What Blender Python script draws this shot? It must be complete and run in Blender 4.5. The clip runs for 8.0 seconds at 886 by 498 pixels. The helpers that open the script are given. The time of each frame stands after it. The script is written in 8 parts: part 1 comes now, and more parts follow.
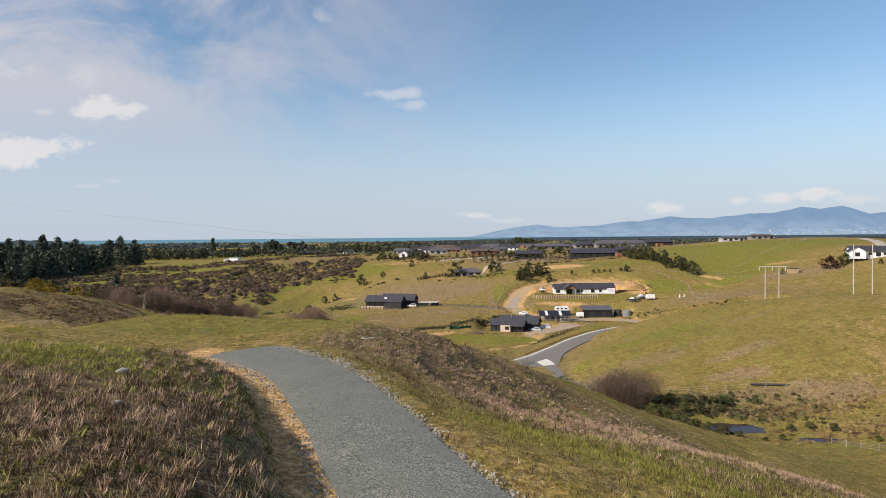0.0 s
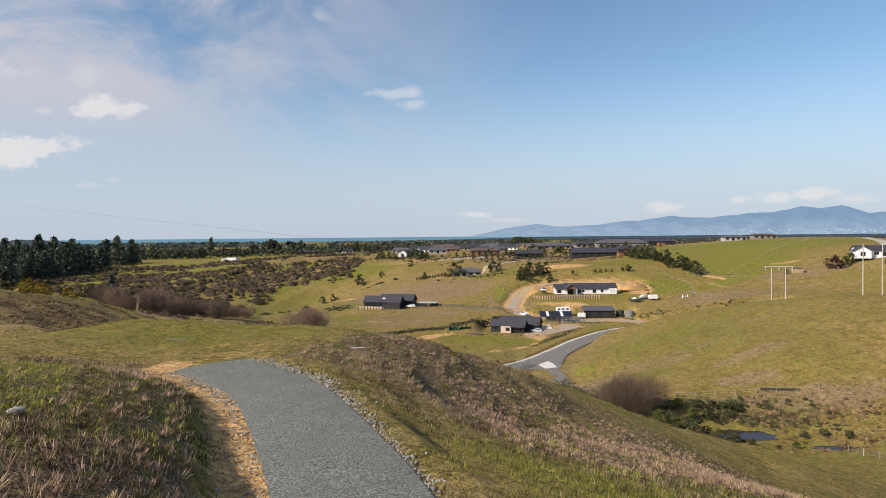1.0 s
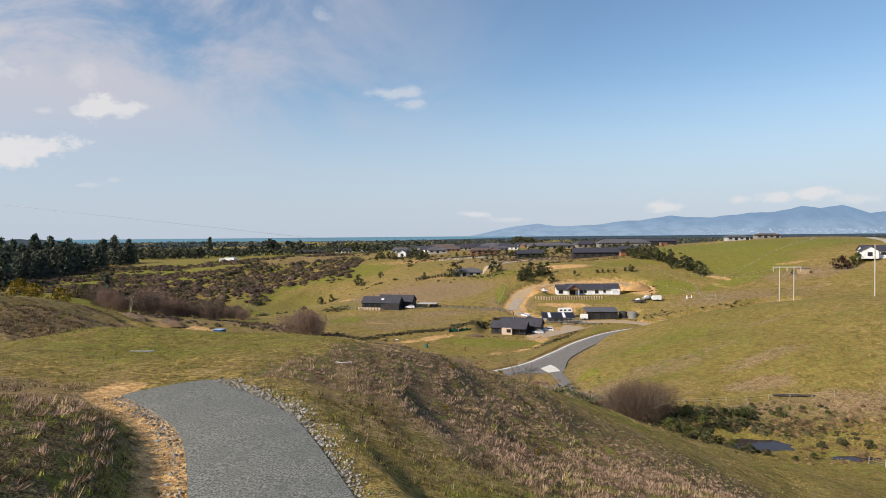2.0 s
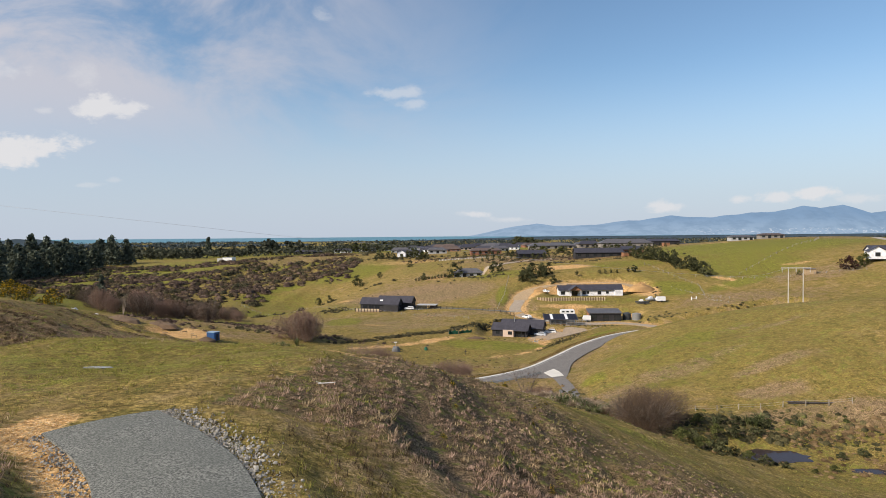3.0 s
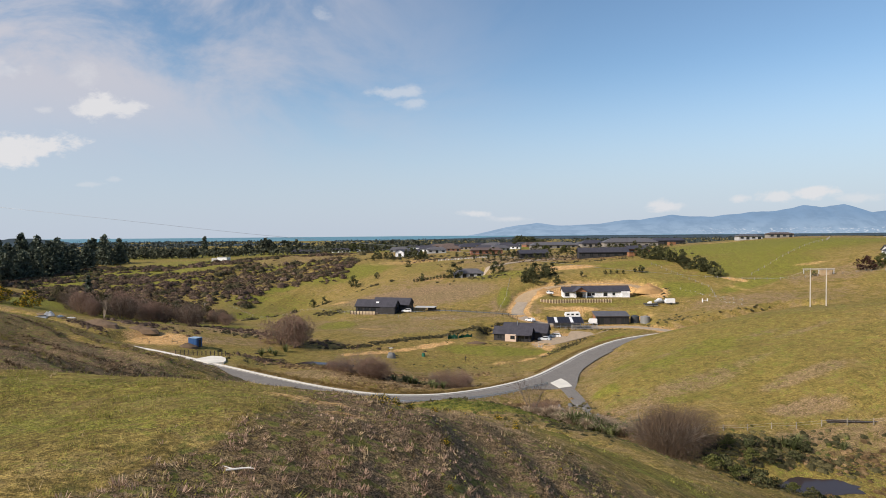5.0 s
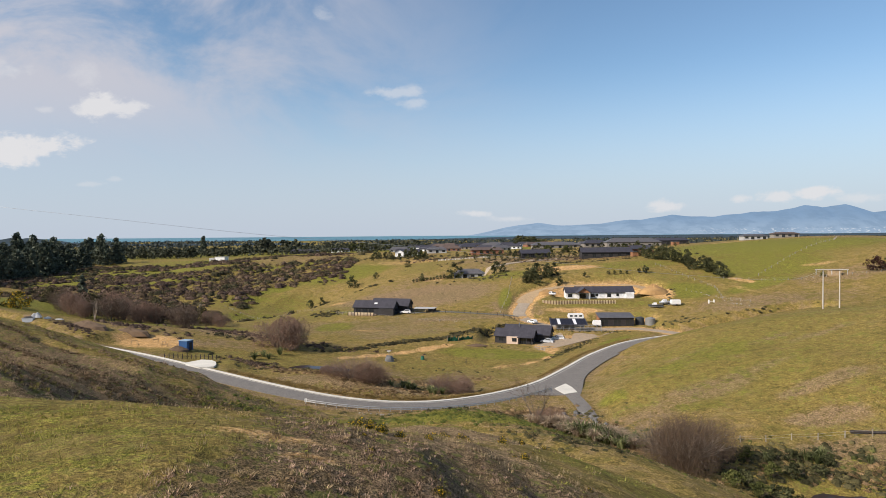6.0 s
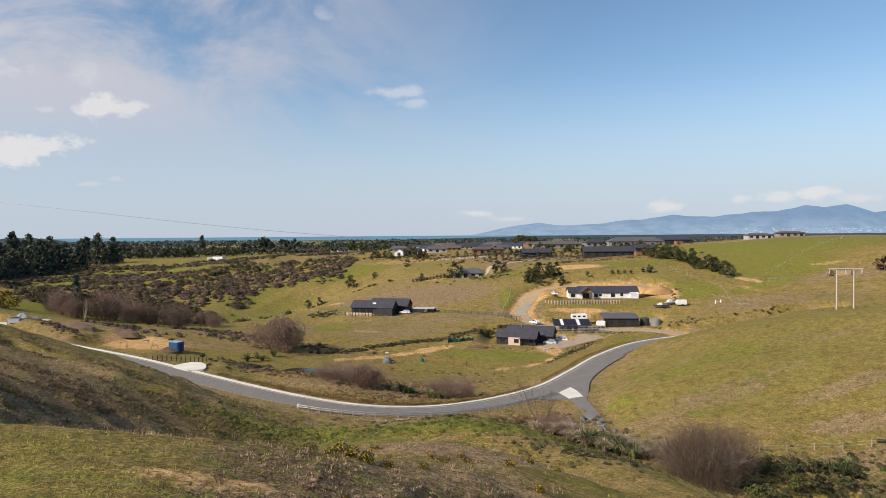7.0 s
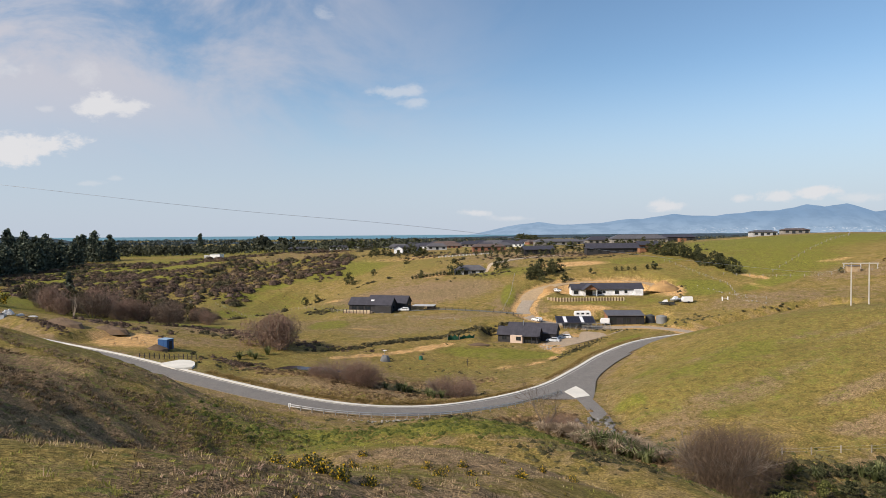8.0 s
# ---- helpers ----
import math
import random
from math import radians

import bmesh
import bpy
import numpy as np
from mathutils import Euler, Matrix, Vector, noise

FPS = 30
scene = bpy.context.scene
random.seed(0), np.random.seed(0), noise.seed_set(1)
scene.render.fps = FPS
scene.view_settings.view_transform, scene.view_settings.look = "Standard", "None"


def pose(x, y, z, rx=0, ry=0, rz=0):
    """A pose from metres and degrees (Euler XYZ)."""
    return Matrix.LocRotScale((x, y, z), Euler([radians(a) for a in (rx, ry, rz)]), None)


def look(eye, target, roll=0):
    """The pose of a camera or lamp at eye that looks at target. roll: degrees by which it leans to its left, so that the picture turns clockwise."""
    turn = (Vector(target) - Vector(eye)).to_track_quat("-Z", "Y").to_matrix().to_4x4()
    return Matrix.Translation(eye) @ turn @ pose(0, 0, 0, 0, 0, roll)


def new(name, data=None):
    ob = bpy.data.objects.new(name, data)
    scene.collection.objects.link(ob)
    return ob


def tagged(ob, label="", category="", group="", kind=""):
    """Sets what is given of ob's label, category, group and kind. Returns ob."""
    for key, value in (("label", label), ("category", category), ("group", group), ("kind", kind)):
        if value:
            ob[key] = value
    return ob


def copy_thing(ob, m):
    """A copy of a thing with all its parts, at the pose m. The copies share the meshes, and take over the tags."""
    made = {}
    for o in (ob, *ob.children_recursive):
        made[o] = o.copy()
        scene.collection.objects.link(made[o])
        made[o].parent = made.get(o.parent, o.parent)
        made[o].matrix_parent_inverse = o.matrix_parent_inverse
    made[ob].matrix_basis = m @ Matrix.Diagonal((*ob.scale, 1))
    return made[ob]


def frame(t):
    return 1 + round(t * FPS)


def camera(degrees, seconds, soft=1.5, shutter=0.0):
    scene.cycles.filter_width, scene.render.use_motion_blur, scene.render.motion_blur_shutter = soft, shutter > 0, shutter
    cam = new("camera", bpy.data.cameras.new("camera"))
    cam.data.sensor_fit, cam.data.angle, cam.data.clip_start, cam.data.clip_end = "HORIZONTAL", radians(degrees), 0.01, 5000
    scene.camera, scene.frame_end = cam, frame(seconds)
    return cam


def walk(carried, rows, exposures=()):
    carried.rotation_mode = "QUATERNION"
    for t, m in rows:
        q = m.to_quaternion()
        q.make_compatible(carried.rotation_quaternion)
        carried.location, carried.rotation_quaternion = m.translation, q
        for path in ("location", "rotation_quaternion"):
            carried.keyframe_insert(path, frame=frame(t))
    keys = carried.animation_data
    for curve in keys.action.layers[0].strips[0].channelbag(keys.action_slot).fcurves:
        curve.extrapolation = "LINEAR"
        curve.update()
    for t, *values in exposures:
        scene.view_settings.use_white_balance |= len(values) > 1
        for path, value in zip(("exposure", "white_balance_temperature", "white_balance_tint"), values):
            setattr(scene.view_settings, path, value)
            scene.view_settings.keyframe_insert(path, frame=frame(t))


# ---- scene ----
cam = camera(69.98, 8.0, soft=0.65)
PATH = [
    (0, (0.000, -0.000, 33.000), (0.00, 999.75, 10.68), -0.520),
    (0.5, (0.051, 2.116, 32.972), (0.32, 1001.85, 10.07), -0.518),
    (1, (0.131, 4.497, 32.946), (0.74, 1004.23, 9.74), -0.522),
    (1.5, (0.214, 7.003, 32.939), (0.80, 1006.73, 9.35), -0.507),
    (3, (0.393, 14.669, 32.930), (0.56, 1014.39, 9.14), -0.513),
    (3.5, (0.496, 17.646, 32.896), (0.66, 1017.36, 8.92), -0.510),
    (4, (0.600, 20.772, 32.851), (0.88, 1020.48, 8.64), -0.517),
    (4.5, (0.714, 23.870, 32.815), (1.04, 1023.57, 8.31), -0.521),
    (6, (1.099, 33.015, 32.522), (0.22, 1032.71, 7.67), -0.482),
    (6.5, (1.162, 36.002, 32.371), (0.01, 1035.69, 7.50), -0.462),
    (7, (1.206, 38.966, 31.900), (-0.21, 1038.65, 6.98), -0.459),
    (7.5, (1.238, 41.956, 31.160), (-0.27, 1041.64, 5.99), -0.467),
    (8, (1.278, 45.000, 30.298), (-0.40, 1044.67, 4.54), -0.451),
]
walk(cam, [(t, look(eye, target, roll)) for t, eye, target, roll in PATH], [(0, 0.08), (8, 0.08)])

# ---- light ----
SUN_AZ, SUN_EL = 239.0, 34.0          # degrees clockwise from +y, and above the horizon
world = bpy.data.worlds.new("sky")
scene.world = world
world.use_nodes = True


def wire(nt, a, b):
    nt.links.new(a, b)


def math_node(nt, op, a, b=None, clamp=False):
    n = nt.nodes.new("ShaderNodeMath")
    n.operation, n.use_clamp = op, clamp
    for i, v in enumerate((a, b)):
        if v is None:
            continue
        if isinstance(v, (int, float)):
            n.inputs[i].default_value = v
        else:
            wire(nt, v, n.inputs[i])
    return n.outputs[0]


def map_range(nt, v, a, b, c=0.0, d=1.0):
    n = nt.nodes.new("ShaderNodeMapRange")
    n.interpolation_type = "SMOOTHSTEP"
    wire(nt, v, n.inputs[0])
    for i, w in zip((1, 2, 3, 4), (a, b, c, d)):
        n.inputs[i].default_value = w
    return n.outputs[0]


def noise_node(nt, vec, scale, detail=4.0, rough=0.55, distort=0.0):
    n = nt.nodes.new("ShaderNodeTexNoise")
    if vec is not None:
        wire(nt, vec, n.inputs["Vector"])
    n.inputs["Scale"].default_value, n.inputs["Detail"].default_value = scale, detail
    n.inputs["Roughness"].default_value, n.inputs["Distortion"].default_value = rough, distort
    return n.outputs["Fac"]


def mix_node(nt, fac, a, b, blend="MIX"):
    n = nt.nodes.new("ShaderNodeMix")
    n.data_type, n.blend_type, n.clamp_factor = "RGBA", blend, True
    if isinstance(fac, (int, float)):
        n.inputs[0].default_value = fac
    else:
        wire(nt, fac, n.inputs[0])
    for i, v in ((6, a), (7, b)):
        if isinstance(v, tuple):
            n.inputs[i].default_value = (*v[:3], 1)
        else:
            wire(nt, v, n.inputs[i])
    return n.outputs[2]


def sky_world():
    nt = world.node_tree
    nt.nodes.clear()
    sky = nt.nodes.new("ShaderNodeTexSky")
    sky.sky_type, sky.sun_disc = "NISHITA", False
    sky.sun_elevation, sky.sun_rotation = radians(SUN_EL), radians(SUN_AZ)
    sky.altitude, sky.air_density, sky.dust_density, sky.ozone_density = 60, 1.0, 0.35, 1.0
    way = nt.nodes.new("ShaderNodeTexCoord").outputs["Generated"]
    sep = nt.nodes.new("ShaderNodeSeparateXYZ")
    wire(nt, way, sep.inputs[0])
    x, y, z = sep.outputs
    # the height over the horizon and the bearing, both as slopes
    flat = math_node(nt, "MAXIMUM", y, 0.05)
    u, v = math_node(nt, "DIVIDE", x, flat), math_node(nt, "DIVIDE", z, flat)
    comb = nt.nodes.new("ShaderNodeCombineXYZ")
    wire(nt, u, comb.inputs[0])
    wire(nt, math_node(nt, "MULTIPLY", v, 1.7), comb.inputs[1])
    uv = comb.outputs[0]
    puff = noise_node(nt, uv, 16.0, 10.0, 0.62, 0.4)
    veil = noise_node(nt, uv, 2.6, 7.0, 0.6, 0.6)
    fine = noise_node(nt, uv, 30.0, 6.0, 0.6)

    def bank(cu, cv, ru, rv, hard, lo):
        """One cloud: a soft-edged heap at a bearing and height, broken by the noise."""
        a = math_node(nt, "DIVIDE", math_node(nt, "SUBTRACT", u, cu), ru)
        b = math_node(nt, "DIVIDE", math_node(nt, "SUBTRACT", v, cv), rv)
        r = math_node(nt, "ADD", math_node(nt, "MULTIPLY", a, a), math_node(nt, "MULTIPLY", b, b))
        body = math_node(nt, "SUBTRACT", 1.0, math_node(nt, "SQRT", r))
        ragged = math_node(nt, "ADD", body, math_node(nt, "MULTIPLY", math_node(nt, "SUBTRACT", puff, 0.5), 2.2))
        ragged = math_node(nt, "ADD", ragged, math_node(nt, "MULTIPLY", math_node(nt, "SUBTRACT", fine, 0.5), 1.5))
        return map_range(nt, ragged, lo, lo + hard)

    heaps = None
    for cu, cv, ru, rv, hard, lo, most in CLOUDS:
        m = math_node(nt, "MULTIPLY", bank(cu, cv, ru, rv, hard, lo), most)
        heaps = m if heaps is None else math_node(nt, "MAXIMUM", heaps, m)
    # a thin high veil over the west, thinning out to the east
    west = map_range(nt, u, 0.25, -0.55)
    high = math_node(nt, "MULTIPLY", map_range(nt, v, 0.02, 0.25), west)
    thin = math_node(nt, "MULTIPLY", map_range(nt, veil, 0.34, 0.60), math_node(nt, "MULTIPLY", high, 0.92))
    air = mix_node(nt, 1.0, sky.outputs[0], (0.73, 0.83, 0.89), "MULTIPLY")
    col = mix_node(nt, thin, air, (4.0, 3.95, 4.35))
    # pale air low over the horizon
    low = map_range(nt, z, 0.26, 0.0)
    col = mix_node(nt, math_node(nt, "MULTIPLY", low, 0.9), col, (3.45, 3.92, 4.75))
    col = mix_node(nt, heaps, col, (5.2, 5.15, 5.25))
    bg = nt.nodes.new("ShaderNodeBackground")
    wire(nt, col, bg.inputs[0])
    bg.inputs[1].default_value = 0.14
    out = nt.nodes.new("ShaderNodeOutputWorld")
    wire(nt, bg.outputs[0], out.inputs[0])


# bearing and height as slopes, half sizes, softness, threshold, cover
CLOUDS = [
    (-0.690, 0.138, 0.075, 0.034, 0.55, 0.10, 0.95),
    (-0.620, 0.146, 0.062, 0.028, 0.55, 0.10, 0.92),
    (-0.545, 0.203, 0.072, 0.023, 0.60, 0.10, 0.88),
    (-0.500, 0.198, 0.055, 0.018, 0.60, 0.10, 0.80),
    (-0.625, 0.200, 0.024, 0.010, 0.80, 0.10, 0.40),
    (-0.060, 0.222, 0.062, 0.014, 0.80, 0.10, 0.48),
    (-0.036, 0.205, 0.046, 0.012, 0.80, 0.10, 0.42),
    (-0.680, 0.262, 0.050, 0.024, 1.00, 0.10, 0.40),
    (-0.565, 0.258, 0.034, 0.026, 1.00, 0.10, 0.36),
    (-0.190, 0.345, 0.024, 0.018, 0.90, 0.10, 0.36),
    (0.045, 0.031, 0.032, 0.007, 0.70, 0.05, 0.70),
    (0.110, 0.022, 0.055, 0.006, 0.90, 0.05, 0.45),
    (0.350, 0.041, 0.040, 0.011, 0.70, 0.05, 0.75),
    (0.468, 0.050, 0.022, 0.010, 0.70, 0.05, 0.70),
    (0.525, 0.053, 0.034, 0.011, 0.70, 0.05, 0.75),
    (0.588, 0.060, 0.046, 0.012, 0.70, 0.05, 0.85),
    (0.660, 0.050, 0.050, 0.009, 0.90, 0.05, 0.50),
    (-0.560, 0.082, 0.030, 0.006, 0.70, 0.05, 0.30),
    (-0.515, 0.090, 0.016, 0.006, 0.70, 0.05, 0.28),
]
sky_world()
sun = new("sun", bpy.data.lights.new("sun", "SUN"))
sun.data.energy, sun.data.angle, sun.data.color = 5.15, radians(0.53), (1.0, 0.893, 0.765)
SUN_DIR = Vector((math.sin(radians(SUN_AZ)) * math.cos(radians(SUN_EL)), math.cos(radians(SUN_AZ)) * math.cos(radians(SUN_EL)), math.sin(radians(SUN_EL))))
sun.matrix_world = look(SUN_DIR * 900, (0, 0, 0))


# ---- materials ----
def material(name, rough=0.8, metal=0.0, spec=0.3):
    m = bpy.data.materials.new(name)
    m.use_nodes = True
    b = m.node_tree.nodes["Principled BSDF"]
    b.inputs["Roughness"].default_value, b.inputs["Metallic"].default_value = rough, metal
    b.inputs["Specular IOR Level"].default_value = spec
    return m, m.node_tree, b


def place_vec(nt):
    return nt.nodes.new("ShaderNodeNewGeometry").outputs["Position"]


def bump_node(nt, height, strength, dist, bsdf):
    n = nt.nodes.new("ShaderNodeBump")
    n.inputs["Strength"].default_value, n.inputs["Distance"].default_value = strength, dist
    wire(nt, height, n.inputs["Height"])
    wire(nt, n.outputs[0], bsdf.inputs["Normal"])


def plain(name, col, rough=0.7, metal=0.0, vary=0.18, scale=3.0, bump=0.0, spec=0.3, per_object=0.0, per_island=0.0):
    """A surface with grain at two scales, and colour that differs a little from piece to piece."""
    m, nt, b = material(name, rough, metal, spec)
    p = place_vec(nt)
    big, small = noise_node(nt, p, scale * 0.22, 5), noise_node(nt, p, scale * 4, 4)
    f = math_node(nt, "ADD", math_node(nt, "MULTIPLY", big, 0.6), math_node(nt, "MULTIPLY", small, 0.4))
    dark = tuple(c * (1 - vary) for c in col)
    light = tuple(min(1, c * (1 + vary)) for c in col)
    c = mix_node(nt, map_range(nt, f, 0.3, 0.7), dark, light)
    if per_object:
        rnd = nt.nodes.new("ShaderNodeObjectInfo").outputs["Random"]
        c = mix_node(nt, math_node(nt, "MULTIPLY", rnd, per_object), c, tuple(k * 0.45 for k in col))
    if per_island:
        rnd = nt.nodes.new("ShaderNodeNewGeometry").outputs["Random Per Island"]
        c = mix_node(nt, math_node(nt, "MULTIPLY", rnd, per_island), c, tuple(k * 0.35 for k in col))
    wire(nt, c, b.inputs["Base Color"])
    if bump:
        bump_node(nt, small, bump, 0.02, b)
    return m


def foliage(name, dark, light, tip=None, through_light=0.25, blotch=1.0, mottle=0.0):
    """Leaves: each differs, and a part of the light comes through."""
    m, nt, b = material(name, 0.75, 0.0, 0.15)
    rnd = nt.nodes.new("ShaderNodeNewGeometry").outputs["Random Per Island"]
    c = mix_node(nt, rnd, dark, light)
    big = noise_node(nt, place_vec(nt), 0.35, 3)
    c = mix_node(nt, math_node(nt, "MULTIPLY", map_range(nt, big, 0.35, 0.68), blotch), c, tuple(k * 0.55 for k in dark))
    if mottle:
        tuft = noise_node(nt, place_vec(nt), 1.9, 3, 0.6)
        c = mix_node(nt, math_node(nt, "MULTIPLY", map_range(nt, tuft, 0.54, 0.42), mottle), c, tuple(k * 0.5 for k in dark))
    if tip:
        c = mix_node(nt, map_range(nt, rnd, 0.72, 0.80), c, tip)
    wire(nt, c, b.inputs["Base Color"])
    tr = nt.nodes.new("ShaderNodeBsdfTranslucent")
    wire(nt, c, tr.inputs[0])
    mx = nt.nodes.new("ShaderNodeMixShader")
    mx.inputs[0].default_value = through_light
    wire(nt, b.outputs[0], mx.inputs[1])
    wire(nt, tr.outputs[0], mx.inputs[2])
    wire(nt, mx.outputs[0], nt.nodes["Material Output"].inputs[0])
    return m


def ground_material():
    m, nt, b = material("pasture", 0.95, 0.0, 0.1)
    p = place_vec(nt)
    att = nt.nodes.new("ShaderNodeAttribute")
    att.attribute_name = "cover"
    sep = nt.nodes.new("ShaderNodeSeparateColor")
    wire(nt, att.outputs["Color"], sep.inputs[0])
    green, dry, clay = sep.outputs
    n1, n2, n3, n4 = (noise_node(nt, p, s, d, 0.6) for s, d in ((0.05, 6), (0.35, 7), (3.0, 6), (13.0, 4)))
    mid = math_node(nt, "ADD", math_node(nt, "MULTIPLY", n2, 0.5), math_node(nt, "MULTIPLY", n3, 0.5))
    olive = mix_node(nt, map_range(nt, n3, 0.40, 0.60), (0.172, 0.124, 0.034), (0.372, 0.262, 0.084))
    olive = mix_node(nt, math_node(nt, "MULTIPLY", map_range(nt, n2, 0.50, 0.62), 0.5), olive, (0.360, 0.250, 0.122))
    olive = mix_node(nt, math_node(nt, "MULTIPLY", map_range(nt, n2, 0.48, 0.38), 0.6), olive, (0.142, 0.126, 0.031))
    olive = mix_node(nt, math_node(nt, "MULTIPLY", map_range(nt, n4, 0.46, 0.38), 0.6), olive, (0.080, 0.066, 0.026))
    lush = mix_node(nt, map_range(nt, n4, 0.40, 0.60), (0.104, 0.106, 0.019), (0.288, 0.266, 0.050))
    straw = mix_node(nt, map_range(nt, n4, 0.40, 0.60), (0.150, 0.098, 0.052), (0.440, 0.305, 0.170))
    straw = mix_node(nt, math_node(nt, "MULTIPLY", map_range(nt, n3, 0.47, 0.39), 0.8), straw, (0.068, 0.054, 0.030))
    soil = mix_node(nt, map_range(nt, n3, 0.42, 0.58), (0.430, 0.236, 0.084), (0.615, 0.384, 0.160))
    soil = mix_node(nt, map_range(nt, n4, 0.54, 0.62), soil, (0.64, 0.485, 0.300))

    def tone(v):
        n = nt.nodes.new("ShaderNodeCombineColor")
        for k in range(3):
            wire(nt, v, n.inputs[k])
        return n.outputs[0]

    def where(mask, grain, width=0.22, ragged=3.2):
        """The mask's edge, broken up by the grain."""
        s = math_node(nt, "ADD", mask, math_node(nt, "MULTIPLY", math_node(nt, "SUBTRACT", grain, 0.5), ragged))
        return map_range(nt, s, 0.5 - width, 0.5 + width)

    c = mix_node(nt, where(dry, mid), olive, straw)
    c = mix_node(nt, where(green, mid), c, lush)
    c = mix_node(nt, math_node(nt, "MULTIPLY", map_range(nt, n1, 0.48, 0.62), 0.14), c, (0.13, 0.13, 0.03))
    # dead thatch and moss; shade under the long tussock is in the dark tone
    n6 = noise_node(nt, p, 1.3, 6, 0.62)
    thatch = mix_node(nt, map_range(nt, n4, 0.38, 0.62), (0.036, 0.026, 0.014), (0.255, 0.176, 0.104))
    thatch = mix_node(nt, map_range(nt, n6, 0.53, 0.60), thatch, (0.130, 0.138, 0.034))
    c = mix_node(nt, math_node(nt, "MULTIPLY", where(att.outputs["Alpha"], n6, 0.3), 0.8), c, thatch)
    c = mix_node(nt, where(clay, mid, 0.30, 1.7), c, soil)
    # tufts, sheep-worn spots and damp patches
    n5 = noise_node(nt, p, 0.9, 7, 0.68, 0.3)
    c = mix_node(nt, 0.85, c, tone(map_range(nt, n5, 0.34, 0.66, 0.72, 1.27)), "MULTIPLY")
    c = mix_node(nt, 0.8, c, tone(map_range(nt, noise_node(nt, p, 5.0, 5, 0.7), 0.36, 0.64, 0.62, 1.38)), "MULTIPLY")
    c = mix_node(nt, math_node(nt, "MULTIPLY", map_range(nt, noise_node(nt, p, 0.16, 7, 0.66, 0.5), 0.54, 0.68), 0.35), c, (0.260, 0.175, 0.085))
    wire(nt, c, b.inputs["Base Color"])
    h = math_node(nt, "ADD", math_node(nt, "MULTIPLY", n3, 0.7), math_node(nt, "MULTIPLY", n4, 0.3))
    bump_node(nt, h, 1.0, 0.30, b)
    return m


def seal_material(name, col, stone, scale):
    """Road surface: a fine stony grain, worn wheel tracks and patches."""
    m, nt, b = material(name, 0.85, 0.0, 0.35)
    p = place_vec(nt)
    grain, patch, worn = noise_node(nt, p, scale, 3, 0.7), noise_node(nt, p, 0.6, 6), noise_node(nt, p, 4.0, 5)
    c = mix_node(nt, map_range(nt, grain, 0.35, 0.68), tuple(k * 0.62 for k in col), stone)
    c = mix_node(nt, math_node(nt, "MULTIPLY", map_range(nt, patch, 0.4, 0.65), 0.45), c, tuple(k * 1.35 for k in col))
    c = mix_node(nt, math_node(nt, "MULTIPLY", map_range(nt, worn, 0.55, 0.7), 0.35), c, tuple(k * 0.75 for k in col))
    pit = noise_node(nt, p, scale * 0.9, 2, 0.8)
    c = mix_node(nt, math_node(nt, "MULTIPLY", map_range(nt, pit, 0.60, 0.70), 0.4), c, tuple(k * 0.4 for k in col))
    wire(nt, c, b.inputs["Base Color"])
    bump_node(nt, grain, 0.5, 0.02, b)
    return m


def water_material(name, col):
    m, nt, b = material(name, 0.06, 0.0, 0.5)
    b.inputs["Base Color"].default_value = (*col, 1)
    b.inputs["Specular IOR Level"].default_value, b.inputs["IOR"].default_value = 0.3, 1.22
    w = noise_node(nt, place_vec(nt), 1.6, 4)
    bump_node(nt, w, 0.03, 0.03, b)
    return m


def haze_material(name, low, high, z0, z1, glow, scale, town=False):
    """Far land: blue haze put into a glowing colour, paler towards its foot."""
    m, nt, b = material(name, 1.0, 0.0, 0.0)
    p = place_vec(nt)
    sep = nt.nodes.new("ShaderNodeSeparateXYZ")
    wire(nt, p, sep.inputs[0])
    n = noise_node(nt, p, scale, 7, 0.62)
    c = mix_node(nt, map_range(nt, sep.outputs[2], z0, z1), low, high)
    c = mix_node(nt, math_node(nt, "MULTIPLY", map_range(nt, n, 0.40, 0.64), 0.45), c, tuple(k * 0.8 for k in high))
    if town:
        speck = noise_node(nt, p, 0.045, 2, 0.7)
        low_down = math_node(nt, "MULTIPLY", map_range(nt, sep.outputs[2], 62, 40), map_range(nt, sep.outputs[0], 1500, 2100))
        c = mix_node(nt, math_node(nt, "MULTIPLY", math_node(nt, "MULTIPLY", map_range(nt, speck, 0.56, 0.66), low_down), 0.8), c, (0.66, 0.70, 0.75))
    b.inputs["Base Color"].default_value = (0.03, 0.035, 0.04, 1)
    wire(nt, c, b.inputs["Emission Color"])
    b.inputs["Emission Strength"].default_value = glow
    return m


